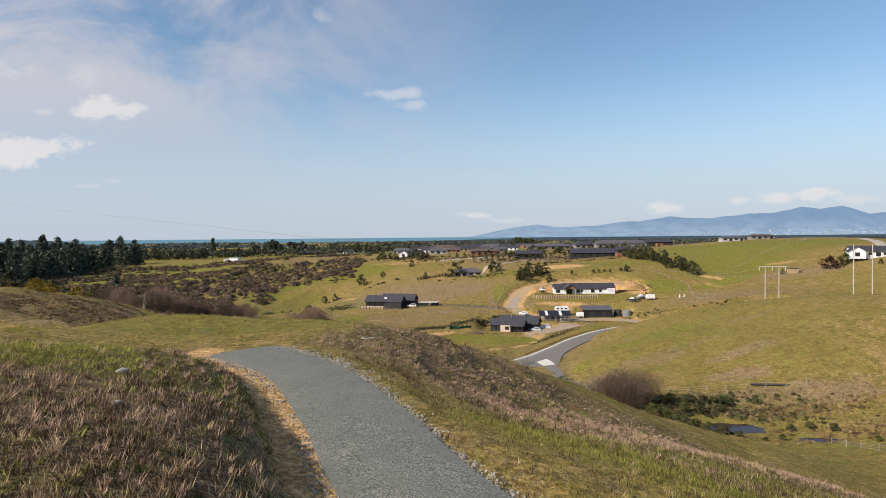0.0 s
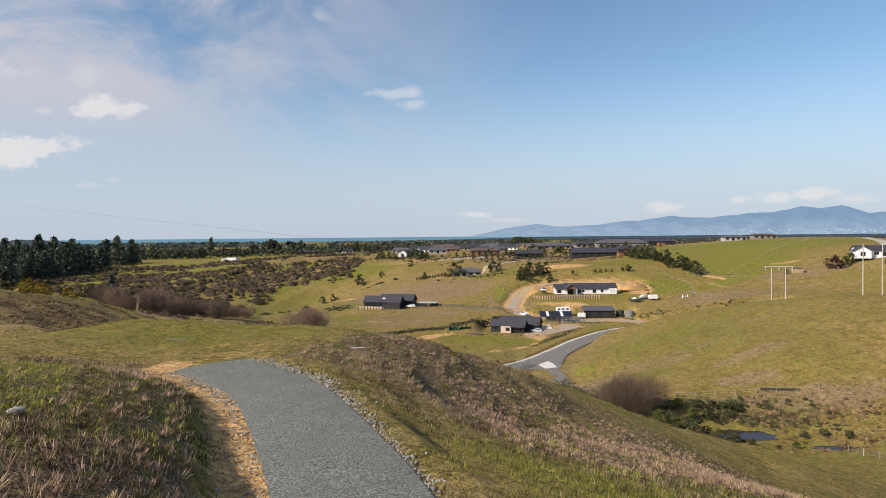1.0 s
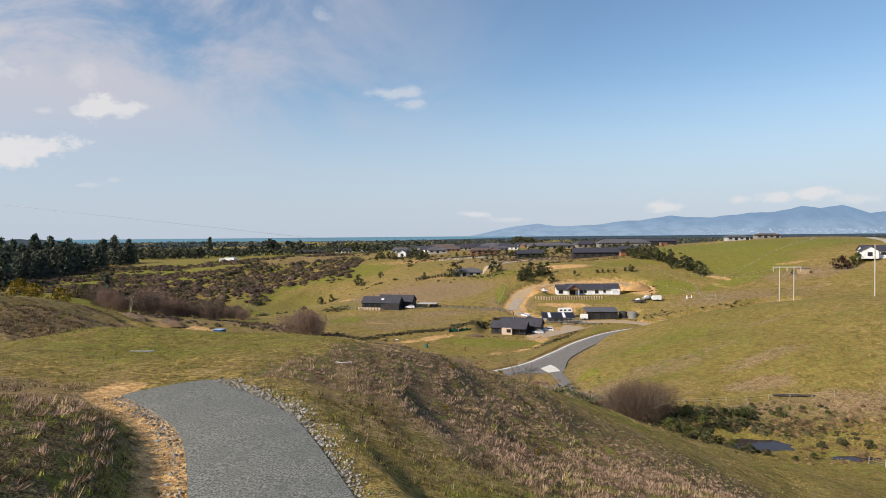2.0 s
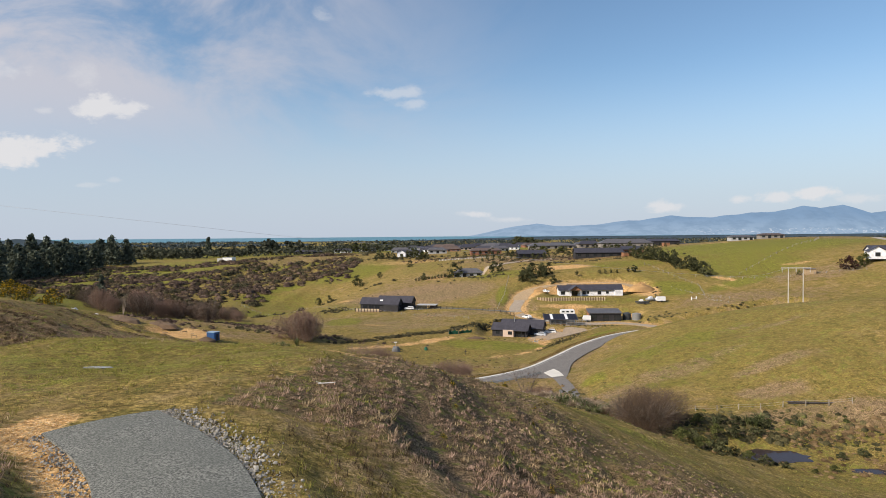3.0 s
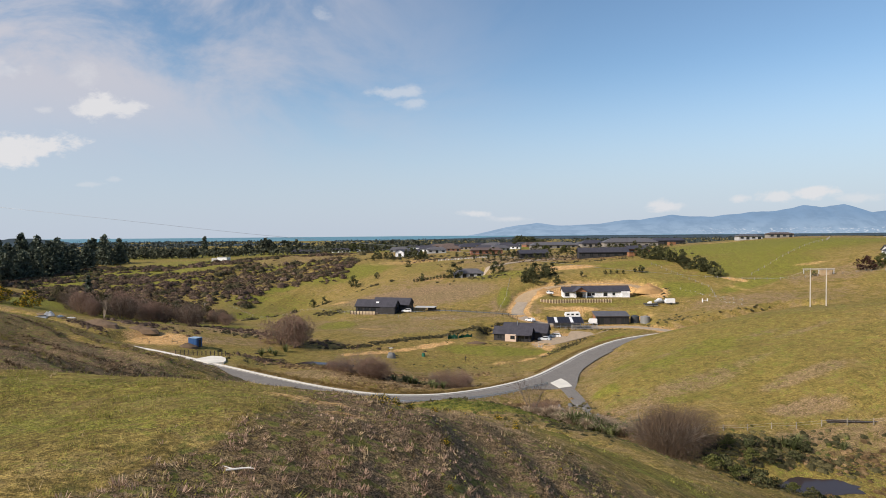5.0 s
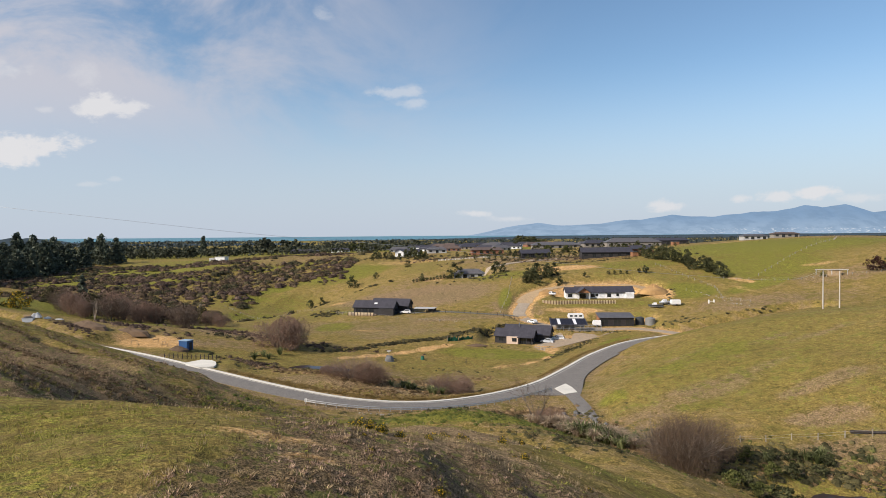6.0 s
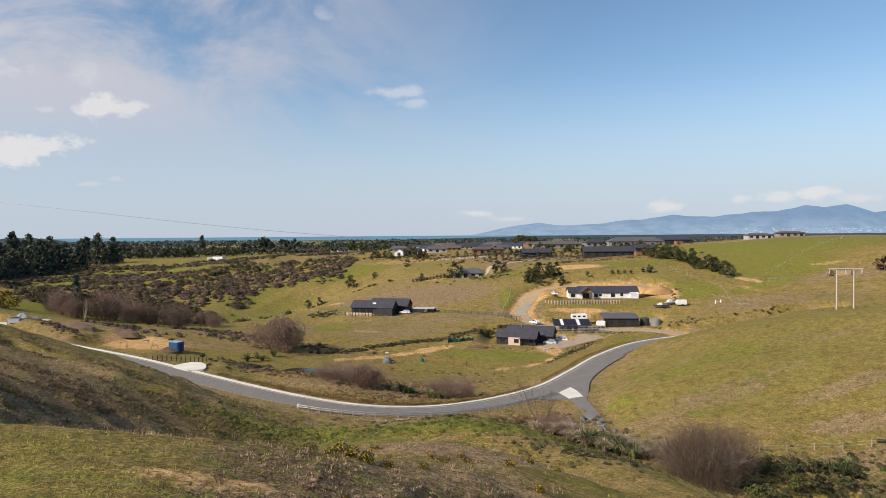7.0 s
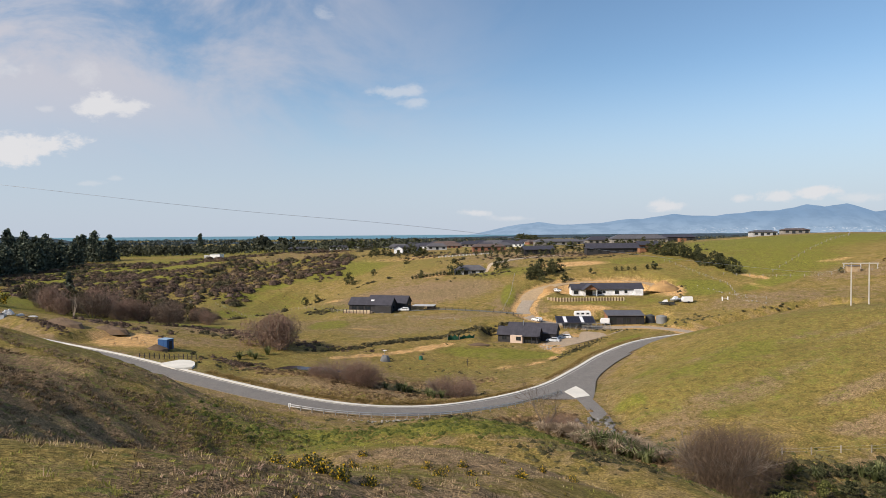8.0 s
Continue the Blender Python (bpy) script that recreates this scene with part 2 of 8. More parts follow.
M = {
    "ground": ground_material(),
    "seal": seal_material("road_seal", (0.172, 0.156, 0.140), (0.280, 0.258, 0.235), 34.0),
    "chip": seal_material("stone_chip", (0.092, 0.096, 0.084), (0.300, 0.300, 0.262), 15.0),
    "gravel": seal_material("lane_gravel", (0.330, 0.262, 0.190), (0.50, 0.42, 0.33), 22.0),
    "earth": seal_material("bare_tan_earth", (0.400, 0.275, 0.150), (0.56, 0.42, 0.26), 5.0),
    "yard": seal_material("yard_gravel", (0.340, 0.250, 0.165), (0.50, 0.40, 0.29), 12.0),
    "concrete": plain("concrete", (0.44, 0.415, 0.37), 0.85, vary=0.12, scale=1.2),
    "pale_concrete": plain("new_concrete", (0.66, 0.63, 0.56), 0.85, vary=0.10, scale=1.2),
    "sea": plain("sea_water", (0.105, 0.235, 0.305), 0.6, 0.0, 0.06, 0.002, spec=0.1),
    # muddy water, with the pale reflected sky put into its colour
    "puddle": water_material("puddle_water", (0.30, 0.29, 0.27)),
    "pond": water_material("pond_water", (0.045, 0.034, 0.034)),
    "forest": haze_material("far_forest", (0.055, 0.088, 0.125), (0.030, 0.050, 0.065), 6, 22, 0.8, 0.02),
    "far_lane": seal_material("crest_gravel", (0.400, 0.350, 0.280), (0.52, 0.47, 0.40), 12.0),
    "mount": haze_material("far_mountain", (0.300, 0.408, 0.548), (0.190, 0.305, 0.470), 20, 170, 0.95, 0.008, True),
}


# ---- building helpers ----
def mesh_of(name, verts, faces, mat=None, smooth=False):
    """A mesh from arrays of corners and of faces that all have the same number of corners."""
    v, fc = np.asarray(verts, np.float32).reshape(-1, 3), np.asarray(faces, np.int32)
    me = bpy.data.meshes.new(name)
    me.vertices.add(len(v))
    me.vertices.foreach_set("co", v.ravel())
    k = fc.shape[1]
    me.loops.add(fc.size)
    me.loops.foreach_set("vertex_index", fc.ravel())
    me.polygons.add(len(fc))
    me.polygons.foreach_set("loop_start", np.arange(len(fc), dtype=np.int32) * k)
    me.polygons.foreach_set("use_smooth", np.full(len(fc), smooth))
    me.update(calc_edges=True)
    if mat:
        me.materials.append(mat)
    return me


def value_noise(x, y, scale, seed=0):
    """Smooth noise from 0 to 1 over the plan, for arrays."""
    x, y = np.asarray(x, float) / scale + seed * 17.3, np.asarray(y, float) / scale - seed * 9.1
    i, j = np.floor(x), np.floor(y)
    fx, fy = x - i, y - j
    fx, fy = fx * fx * (3 - 2 * fx), fy * fy * (3 - 2 * fy)

    def h(a, b):
        s = np.sin(a * 127.1 + b * 311.7 + seed * 74.7) * 43758.5453
        return s - np.floor(s)

    return (h(i, j) * (1 - fx) + h(i + 1, j) * fx) * (1 - fy) + (h(i, j + 1) * (1 - fx) + h(i + 1, j + 1) * fx) * fy


def fbm(x, y, scale, octaves=4, seed=0):
    total, amp, top = 0, 1.0, 0
    for o in range(octaves):
        total = total + amp * value_noise(x, y, scale / 2**o, seed + o)
        top += amp
        amp *= 0.5
    return total / top


def step(a, b, v):
    u = np.clip((np.asarray(v, float) - a) / (b - a), 0, 1)
    return u * u * (3 - 2 * u)


def smooth_line(points, per=8):
    """A Catmull-Rom line through points of two or three coordinates."""
    p = np.asarray(points, float)
    p = np.vstack([2 * p[0] - p[1], p, 2 * p[-1] - p[-2]])
    out = []
    for k in range(1, len(p) - 2):
        for t in np.arange(per) / per:
            a, b, c, d = p[k - 1], p[k], p[k + 1], p[k + 2]
            out.append(0.5 * (2 * b + (c - a) * t + (2 * a - 5 * b + 4 * c - d) * t**2 + (3 * b - a - 3 * c + d) * t**3))
    return np.array(out + [p[-2]])


def along(line, x, y):
    """For points of the plan: the distance to the line, its height there, and the side (left of the way is positive)."""
    x, y = np.asarray(x, float), np.asarray(y, float)
    best, height, side = np.full(x.shape, 1e9), np.zeros(x.shape), np.zeros(x.shape)
    for a, b in zip(line[:-1], line[1:]):
        dx, dy = b[0] - a[0], b[1] - a[1]
        t = np.clip(((x - a[0]) * dx + (y - a[1]) * dy) / (dx * dx + dy * dy + 1e-9), 0, 1)
        ex, ey = x - a[0] - t * dx, y - a[1] - t * dy
        d = np.hypot(ex, ey)
        k = d < best
        best = np.where(k, d, best)
        height = np.where(k, a[2] + t * (b[2] - a[2]), height)
        side = np.where(k, np.sign(dx * ey - dy * ex), side)
    return best, height, side


# ---- the lie of the land: hills and hollows (height, x, y, length, breadth, turn) ----
NEAR_KNOLL = [
    (17.96, -3.0, 31.5, 28.4, 69.7, 169),
    (-6.70, -21.3, 76.8, 9.3, 28.7, 6),
    (6.45, -24.3, 64.1, 13.5, 8.6, 101),
    (-3.75, 20.5, 50.8, 11.8, 34.2, 114),
    (7.38, -10.1, 92.8, 31.5, 9.1, 15),
    (0.97, 22.3, 31.1, 7.4, 9.5, 59),
    (-1.70, 75.5, 58.7, 63.1, 12.5, 26),
    (1.71, -6.8, 48.1, 7.1, 11.0, 17),
    (-2.20, 33.4, 71.0, 7.9, 17.1, 108),
    (1.83, 41.1, 76.4, 5.6, 6.6, 3),
    (-0.83, -16.5, 52.8, 7.3, 4.2, 177),
    (1.80, -14.1, 65.5, 5.7, 4.7, 22),
    (-0.70, 1.1, 44.9, 6.0, 4.7, 50),
]
HOUSE_TERRACES = [
    (-21.25, -11.2, 216.3, 64.4, 157.5, 34),
    (-14.53, 88.3, 266.5, 39.1, 71.5, 130),
    (10.55, 54.3, 200.2, 33.1, 69.3, 44),
    (-4.98, 33.8, 221.5, 20.9, 37.1, 130),
]
WEST_SHOULDER = [
    (17.18, -86.5, 40.4, 44.0, 186.4, 175),
    (-8.42, -82.1, 186.3, 27.6, 37.3, 91),
    (16.87, -185.2, 160.0, 45.8, 127.8, 177),
    (8.58, -51.0, 92.9, 19.1, 10.7, 12),
    (-8.28, -31.8, 93.5, 35.7, 14.8, 3),
    (-1.10, -33.5, 56.4, 5.6, 8.2, 45),
    (7.84, -302.5, 88.0, 60.2, 132.7, 15),
]
EAST_HILL = [
    (13.98, 318.4, 200.1, 150.4, 168.2, 7),
    (-5.42, 35.8, 103.6, 55.3, 15.1, 5),
    (6.47, 31.2, 164.9, 14.8, 12.4, 39),
    (-10.33, 166.6, 232.1, 30.2, 37.4, 171),
    (-2.24, 68.8, 121.1, 11.4, 9.9, 50),
    (1.87, 72.9, 130.0, 11.2, 32.3, 2),
    (-2.04, 76.9, 171.2, 13.4, 11.4, 14),
]
BANK_AND_SADDLE = [
    (1.72, -20.7, 18.8, 9.4, 42.1, 57),
    (-2.35, -2.4, 8.5, 7.2, 44.1, 164),
    (7.55, 9.5, -97.3, 59.4, 25.5, 64),
    (-2.07, 30.0, 1.5, 10.5, 12.1, 175),
    (2.84, -45.0, 11.9, 9.6, 15.1, 22),
    (-1.13, -6.4, 21.9, 6.2, 6.6, 168),
    (0.92, 2.3, 20.9, 5.2, 7.6, 53),
    (-0.57, -10.7, 5.2, 4.9, 28.6, 100),
]
NORTH_RIDGE = [
    (-12.46, -279.3, 416.9, 170.3, 122.9, 131),
    (11.62, 297.7, 492.5, 78.3, 200.3, 132),
    (5.61, -30.2, 524.8, 55.5, 200.3, 88),
    (2.11, 46.7, 433.7, 23.2, 127.0, 141),
]
FAR_WEST = [
    (-5.87, -186.2, 231.4, 35.8, 111.1, 108),
]
VALLEY_FLOOR = [
    (-2.98, 2.7, 100.8, 7.3, 6.3, 131),
    (-5.84, 13.5, 97.8, 6.3, 10.3, 28),
    (5.84, 10.4, 106.1, 9.8, 19.0, 25),
    (-5.22, 24.9, 153.5, 11.3, 23.8, 176),
    (7.92, -26.4, 143.6, 30.6, 14.2, 84),
    (-11.23, -25.5, 143.8, 19.4, 14.7, 142),
]
LATER_WEST = [
    (-5.20, -70.0, 358.0, 46.0, 15.0, 60),
    (1.51, -104.6, 215.3, 110.0, 50.0, 0),
    (-0.99, -42.5, 99.8, 26.4, 12.0, 0),
    (-4.34, -157.1, 344.7, 70.4, 32.0, 0),
    (3.52, -132.8, 442.5, 110.0, 50.0, 0),
    (-0.45, -45.5, 126.8, 26.4, 12.0, 90),
    (0.85, -70.6, 135.4, 12.0, 12.0, 0),
    (0.40, -104.6, 215.3, 20.0, 20.0, 0),
    (0.75, -40.5, 125.0, 5.0, 7.0, 0),
    (-0.48, -5.6, 46.7, 3.5, 3.5, 0),
    (0.31, -10.5, 52.9, 5.0, 5.0, 0),
]
LATER_EAST = [
    (-4.60, 36.0, 173.0, 18.0, 10.0, 45),
    (0.69, 2.8, 60.1, 26.4, 12.0, 90),
    (-1.51, 50.4, 145.7, 12.0, 12.0, 0),
    (1.30, 108.9, 176.9, 20.0, 20.0, 0),
    (-0.28, 23.2, 79.2, 8.0, 8.0, 0),
    (-0.59, 2.5, 49.6, 11.0, 5.0, 90),
    (0.60, 24.1, 131.3, 26.4, 12.0, 0),
    (-3.19, 180.5, 302.7, 32.0, 32.0, 0),
    (2.07, 185.4, 339.0, 70.4, 32.0, 0),
    (2.06, 30.2, 344.0, 70.4, 32.0, 135),
    (1.00, 64.9, 125.2, 12.0, 12.0, 0),
    (-0.73, 80.6, 138.8, 20.0, 20.0, 0),
]
LANDFORMS = NEAR_KNOLL + HOUSE_TERRACES + WEST_SHOULDER + EAST_HILL + BANK_AND_SADDLE + NORTH_RIDGE + FAR_WEST + VALLEY_FLOOR + LATER_WEST + LATER_EAST
ROAD = smooth_line([(-150, 226, 8.0), (-120, 208, 6.4), (-95.7, 193.7, 5.2), (-71.5, 180.7, 4.1), (-52.9, 168.7, 3.2), (-39.0, 160.5, 2.3), (-27.4, 155.7, 1.2), (-17.2, 153.8, 0.1), (-7.4, 154.6, -0.8),
                    (2.5, 158.3, -1.5), (13.5, 165.6, -1.9), (24.5, 176.9, -2.2), (35.1, 194.3, -2.5), (46.5, 214.2, -2.8), (61.3, 233.5, -3.0), (78, 245, -3.0), (100, 252, -2.6), (130, 256, -1.5)])
DRIVE = smooth_line([(22, -30, 26.4), (12, -8, 26.4), (4.6, 6, 26.4), (-0.6, 16, 26.4), (-3.2, 23, 26.35), (-6.6, 31, 26.2), (-9.2, 34.8, 26.15), (-12.1, 37.7, 26.2)])
LANE = smooth_line([(84, 248.5, -2.9), (78, 255, -2.6), (70, 261.5, -2.6), (60, 263, -2.8), (50, 264, -2.8), (42, 266, -2.2), (35.5, 269, -1.4), (31.8, 273.4, -0.4), (30.5, 280.6, 1.0), (33.4, 291, 2.8), (37, 303, 4.9), (44.7, 312.5, 6.9), (55.6, 317.8, 8.2), (73, 318.6, 8.8), (86, 316, 8.4), (93, 308, 6.6)])
FARM_DRIVE = smooth_line([(30.2, 277.0, 0.3), (20.8, 279.0, 0.8), (10.5, 282.2, 1.1), (0, 287.2, 1.0), (-8, 289.0, 0.5), (-14, 289.5, 0.2)])
TRACK = smooth_line([(26.6, 175.0, -2.15), (28.0, 167.6, -1.98), (28.3, 158, -1.78), (27.9, 148.5, -1.65)])
# level building sites: x, y, half length, half breadth, turn, height
SITES = [(27.5, 249, 11, 7, -6, -4.6), (49, 264.5, 7, 4, 0, -3.0), (66, 270.5, 12, 5.5, -4, -2.4), (67, 303, 17, 7, -3, 4.4), (-24, 289.5, 14, 11, -14, -0.2), (13, 356, 9, 6, 0, 9.6), (-80, 203, 9, 7, -25, 3.0), (-54.6, 178.2, 5.0, 5, -30, 3.15)]
PLAIN = 6.0


def land(x, y):
    """The height of the ground."""
    x, y = np.asarray(x, float), np.asarray(y, float)
    z = np.full(x.shape, 12.0)
    for h, cx, cy, length, breadth, turn in LANDFORMS:
        c, s = math.cos(radians(turn)), math.sin(radians(turn))
        u, v = c * (x - cx) + s * (y - cy), -s * (x - cx) + c * (y - cy)
        z = z + h * np.exp(-0.5 * ((u / length) ** 2 + (v / breadth) ** 2))
    r = np.hypot(x * 0.9, y - 60)
    z = z + (PLAIN - z) * step(520, 760, r)
    # spurs and gullies down the scrubby western hillside
    spur = step(-330, -250, x) * (1 - step(-90, -50, x)) * step(320, 370, y) * (1 - step(520, 600, y))
    z = z + spur * ((fbm(x - 0.35 * y, y * 0.45, 34.0, 3, 27) - 0.5) * 9.0 + (fbm(x, y, 13.0, 2, 29) - 0.5) * 2.0)
    # hummocks, sheep tracks and clods
    z = z + (fbm(x, y, 9.0, 3, 3) - 0.5) * 0.55 * step(5, 60, y) * (1 - step(300, 420, y))
    z = z + (fbm(x, y, 2.6, 3, 7) - 0.5) * (0.22 + 0.42 * step(58, 90, y)) * (1 - step(135, 190, y))
    # terraces trodden along the contours of the western slope
    trod = step(58, 72, y) * (1 - step(124, 140, y)) * step(-8, -22, x)
    z = z + 1.7 * trod * (fbm(x * 0.4 + y * 0.1, y + 0.35 * x, 2.6, 3, 19) - 0.5)
    # rank tussock on the knoll, combed downhill in rows
    rank = np.exp(-(((x - 5) / 13) ** 4 + ((y - 50) / 17) ** 4))
    z = z + rank * ((fbm(x + 0.22 * y, y * 0.2, 1.5, 2, 68) - 0.5) * 1.0 + (fbm(x, y, 1.3, 2, 17) - 0.5) * 0.30)
    for cx, cy, a, b, turn, h in SITES:
        c, s = math.cos(radians(turn)), math.sin(radians(turn))
        u, v = np.abs(c * (x - cx) + s * (y - cy)) - a, np.abs(-s * (x - cx) + c * (y - cy)) - b
        out = np.hypot(np.maximum(u, 0), np.maximum(v, 0))
        z = z + (h - z) * (1 - step(0, 5.0, out))
    for line, half, verge, sink in ((ROAD, 4.6, 4.5, 0.10), (LANE, 3.2, 3.5, 0.06), (FARM_DRIVE, 1.8, 2.0, 0.06), (TRACK, 2.0, 5.0, 0.06), (DRIVE, 2.9, 1.5, 0.08)):
        near = (x > line[:, 0].min() - 12) & (x < line[:, 0].max() + 12) & (y > line[:, 1].min() - 12) & (y < line[:, 1].max() + 12)
        if near.any():
            d, h, _ = along(line, x[near], y[near])
            z[near] = z[near] + (h - sink - z[near]) * (1 - step(half, half + verge, d))
    # the cut bank on the uphill side of the drive, and the swell of land that carries the far suburb
    hit = (x > -40) & (x < 25) & (y > -20) & (y < 45)
    if hit.any():
        d, _, side = along(DRIVE, x[hit], y[hit])
        z[hit] += 0.40 * step(3.8, 6.0, d) * (1 - step(7.0, 14, d)) * (side > 0) * (1 - step(27, 35, y[hit]))
    z = z + 0.8 * np.exp(-(((x + 40) / 15) ** 2 + ((y - 108) / 12) ** 2))
    z = z + 10.0 * np.exp(-0.5 * (((x - 120) / 230) ** 2 + ((y - 800) / 120) ** 2))
    for cx, cy, a, b, depth in HOLLOWS:
        z = z - depth * (1 - step(0.35, 1.0, np.hypot((x - cx) / a, (y - cy) / b)))
    return z


# ponds and the gutter beside the drive: x, y, half sizes, depth
HOLLOWS = [(47.9, 111.2, 10.0, 5.6, 0.9), (64, 104.5, 6, 2.2, 0.7), (-32.5, 189, 12, 5.6, 0.9)]


def height(x, y):
    return float(land(np.array([float(x)]), np.array([float(y)]))[0])


def spread(stops):
    """Grid lines: (from, to, spacing) runs joined end to end."""
    out = [stops[0][0]]
    for a, b, s in stops:
        out += list(np.linspace(a, b, max(1, round((b - a) / s)) + 1)[1:])
    return np.array(out)


# where the cover differs: x, y, half sizes, turn, strength
GREEN_NEAR = [(-18, 117, 10, 4, 0, 1.0), (6, 117, 17, 5, 0, 0.85), (-3, 71, 6, 5, 0, 0.5), (-14, 22, 10, 7, 30, 0.9), (11, 24, 15, 8, -35, 0.62), (10, 48, 6, 5, -30, 0.35), (-18, 54, 15, 12, 0, 0.50), (-20, 70, 16, 6, 0, 0.4), (14, 74, 12, 5, -25, 0.5), (2, 92, 14, 6, 0, 0.6), (60, 100, 18, 9, 0, 0.4), (-14, 110, 12, 8, 0, 0.85), (62, 172, 15, 8, 10, 0.6), (-34, 112, 14, 5, -30, 0.35), (56, 117, 24, 7, 0, 0.42), (6, 134, 16, 7, 5, 0.75)]
GREEN_VALLEY = [(14, 229, 15, 4.6, 6, 1.0), (-39, 264, 9, 14, 0, 0.7), (-43, 300, 8, 5, 0, 0.85), (27, 300, 3.5, 18, -8, 0.9), (-95, 340, 30, 10, 20, 0.7), (-180, 420, 60, 12, 15, 0.9), (-110, 470, 60, 14, 10, 0.8), (43, 175, 5, 4, 20, 0.7), (50, 166, 9, 3.5, 15, 0.75), (61, 168, 7, 3, 15, 0.7), (34.5, 157, 4, 4, 0, 0.7), (46, 145, 7, 3, 0, 0.55), (-30, 258, 62, 26, 0, 0.26), (14, 212, 42, 18, 0, 0.36), (62, 168, 40, 32, 20, 0.42), (95, 195, 40, 32, 0, 0.42), (-60, 300, 40, 20, 30, 0.4), (36, 150, 8, 5, 0, 0.4), (52, 165, 14, 8, 10, 0.25), (90, 175, 14, 10, 0, 0.22), (70, 205, 16, 9, 0, 0.5), (18, 228, 22, 6, -4, 1.0), (128, 230, 30, 14, 0, 0.45), (58, 243, 12, 3, 45, 0.8), (-90, 250, 30, 12, 0, 0.7), (-140, 260, 40, 25, 0, 0.6), (-160, 275, 26, 18, 0, 0.9), (70, 288, 30, 6, 0, 0.5), (-37, 291, 4, 3, 0, 1.0)]
GREEN_HILLS = [(-262, 516, 22, 9, 30, 1.0), (-245, 550, 36, 7, 5, 1.0), (-253, 446, 24, 8, 50, 0.95), (-229, 378, 22, 9, 30, 0.9), (-104, 372, 14, 6, 30, 0.85), (-93, 392, 16, 7, 35, 0.95), (-148, 249, 14, 8, 0, 0.9), (104, 300, 14, 12, 0, 1.0), (135, 300, 26, 6, 25, 0.8), (150, 330, 40, 30, 20, 0.7), (30, 340, 20, 12, 0, 0.6), (95, 345, 30, 12, 0, 0.6), (-95, 365, 40, 22, 15, 0.5), (180, 385, 90, 55, 0, 0.9), (-150, 400, 90, 50, 10, 0.36), (-60, 420, 40, 26, 30, 0.75), (-230, 500, 100, 70, 10, 0.78), (-150, 590, 160, 40, 0, 0.7), (-40, 800, 900, 160, 0, 0.75)]
GREEN = GREEN_NEAR + GREEN_VALLEY + GREEN_HILLS
DRY_NEAR = [(4, 84, 11, 5, -10, 0.95), (-11, 11, 13, 8, 30, 1.0), (19, 22, 14, 8, -35, 0.7), (-7.5, 25, 6, 2.2, -62, 1.0), (9, 33, 16, 5, -35, 0.8), (-18, 36, 8, 4, -20, 0.55), (3, 42, 10, 14, 30, 0.72), (20, 44, 14, 12, -40, 0.7), (2, 60, 9, 14, 0, 0.75), (-46, 78, 22, 10, -20, 0.6), (0, 78, 10, 10, 0, 0.45), (-36, 92, 20, 14, -20, 0.8), (-42, 104, 26, 18, -30, 0.9), (66, 122, 26, 7, 0, 0.7)]
DRY_FAR = [(-14, 252, 26, 7, 12, 0.62), (6, 274, 24, 6, 0, 0.6), (20, 245, 10, 5, 30, 0.5), (-1, 271, 16, 4, 0, 0.8), (-22, 261, 9, 3, 10, 0.75), (-22, 243, 9, 3, 10, 0.7), (-4, 186, 14, 7, 10, 0.8), (8, 203, 9, 5, 20, 0.6), (56, 174, 9, 2.4, 18, 0.75), (73, 174, 10, 2.2, 14, 0.75), (55, 154, 9, 2.5, 14, 0.8), (64, 157, 9, 2.2, 14, 0.7), (68, 144, 12, 3, 10, 0.75), (46, 152, 6, 2, 14, 0.8), (83, 171, 12, 2.4, 14, 0.7), (62, 133, 9, 3.5, 0, 0.7), (52, 152, 12, 5, 12, 0.75), (-30, 128, 22, 8, -30, 0.85), (40, 146, 12, 5, 20, 0.6), (-20, 166, 22, 6, 0, 0.7), (-60, 215, 18, 9, 0, 0.5), (-70, 238, 40, 12, -20, 0.7), (-34, 264, 50, 20, 0, 0.55), (120, 275, 30, 14, 0, 0.6), (60, 282, 16, 6, 0, 0.4), (30, 288, 14, 20, 0, 0.6), (170, 300, 30, 14, 0, 0.6), (-12, 318, 44, 24, 0, 0.95), (60, 400, 60, 30, 0, 0.7)]
DRY = DRY_NEAR + DRY_FAR
CLAY = [(-27, 213.5, 4, 1.8, 30, 0.8), (-19.5, 219.5, 7, 2.2, 38, 0.95), (-11.5, 225, 6, 2.0, 34, 0.9), (-4, 231, 6, 2.6, 38, 1.0), (1.5, 235, 4, 1.8, 30, 0.9), (34.2, 231, 1.5, 4.6, 8, 0.95), (32, 222.8, 1.6, 3.6, -40, 0.95), (26.5, 217.6, 4.4, 1.4, 32, 0.85), (18, 215, 5, 1.3, 6, 0.7), (-48, 326, 7, 3, 0, 0.7), (-5.6, 57, 2.6, 0.9, 10, 0.62), (-3.6, 55.2, 1.6, 0.5, 20, 0.55), (131, 308, 9, 2.2, -55, 0.9), (171, 320, 10, 3, 0, 0.6), (180, 432, 14, 2.2, 5, 1.0), (-79, 208, 15, 9, -25, 1.0), (34, 238, 4, 9, 10, 1.0), (68, 312, 30, 7, 0, 1.0), (40, 303, 12, 7, 55, 1.0), (92, 300, 7, 10, 0, 1.0), (52, 282, 14, 3, 0, 0.8), (92, 303, 6, 7, 0, 0.8), (74, 274, 12, 4, 0, 0.6), (45, 249, 12, 6, 20, 0.65),
        (62, 344, 19, 7, 0, 1.0), (126, 296, 3, 8, 20, 0.45), (-26, 256, 8, 2.5, 0, 0.5), (-2, 350, 14, 3, 0, 0.65), (0, 440, 60, 14, 0, 0.5)]


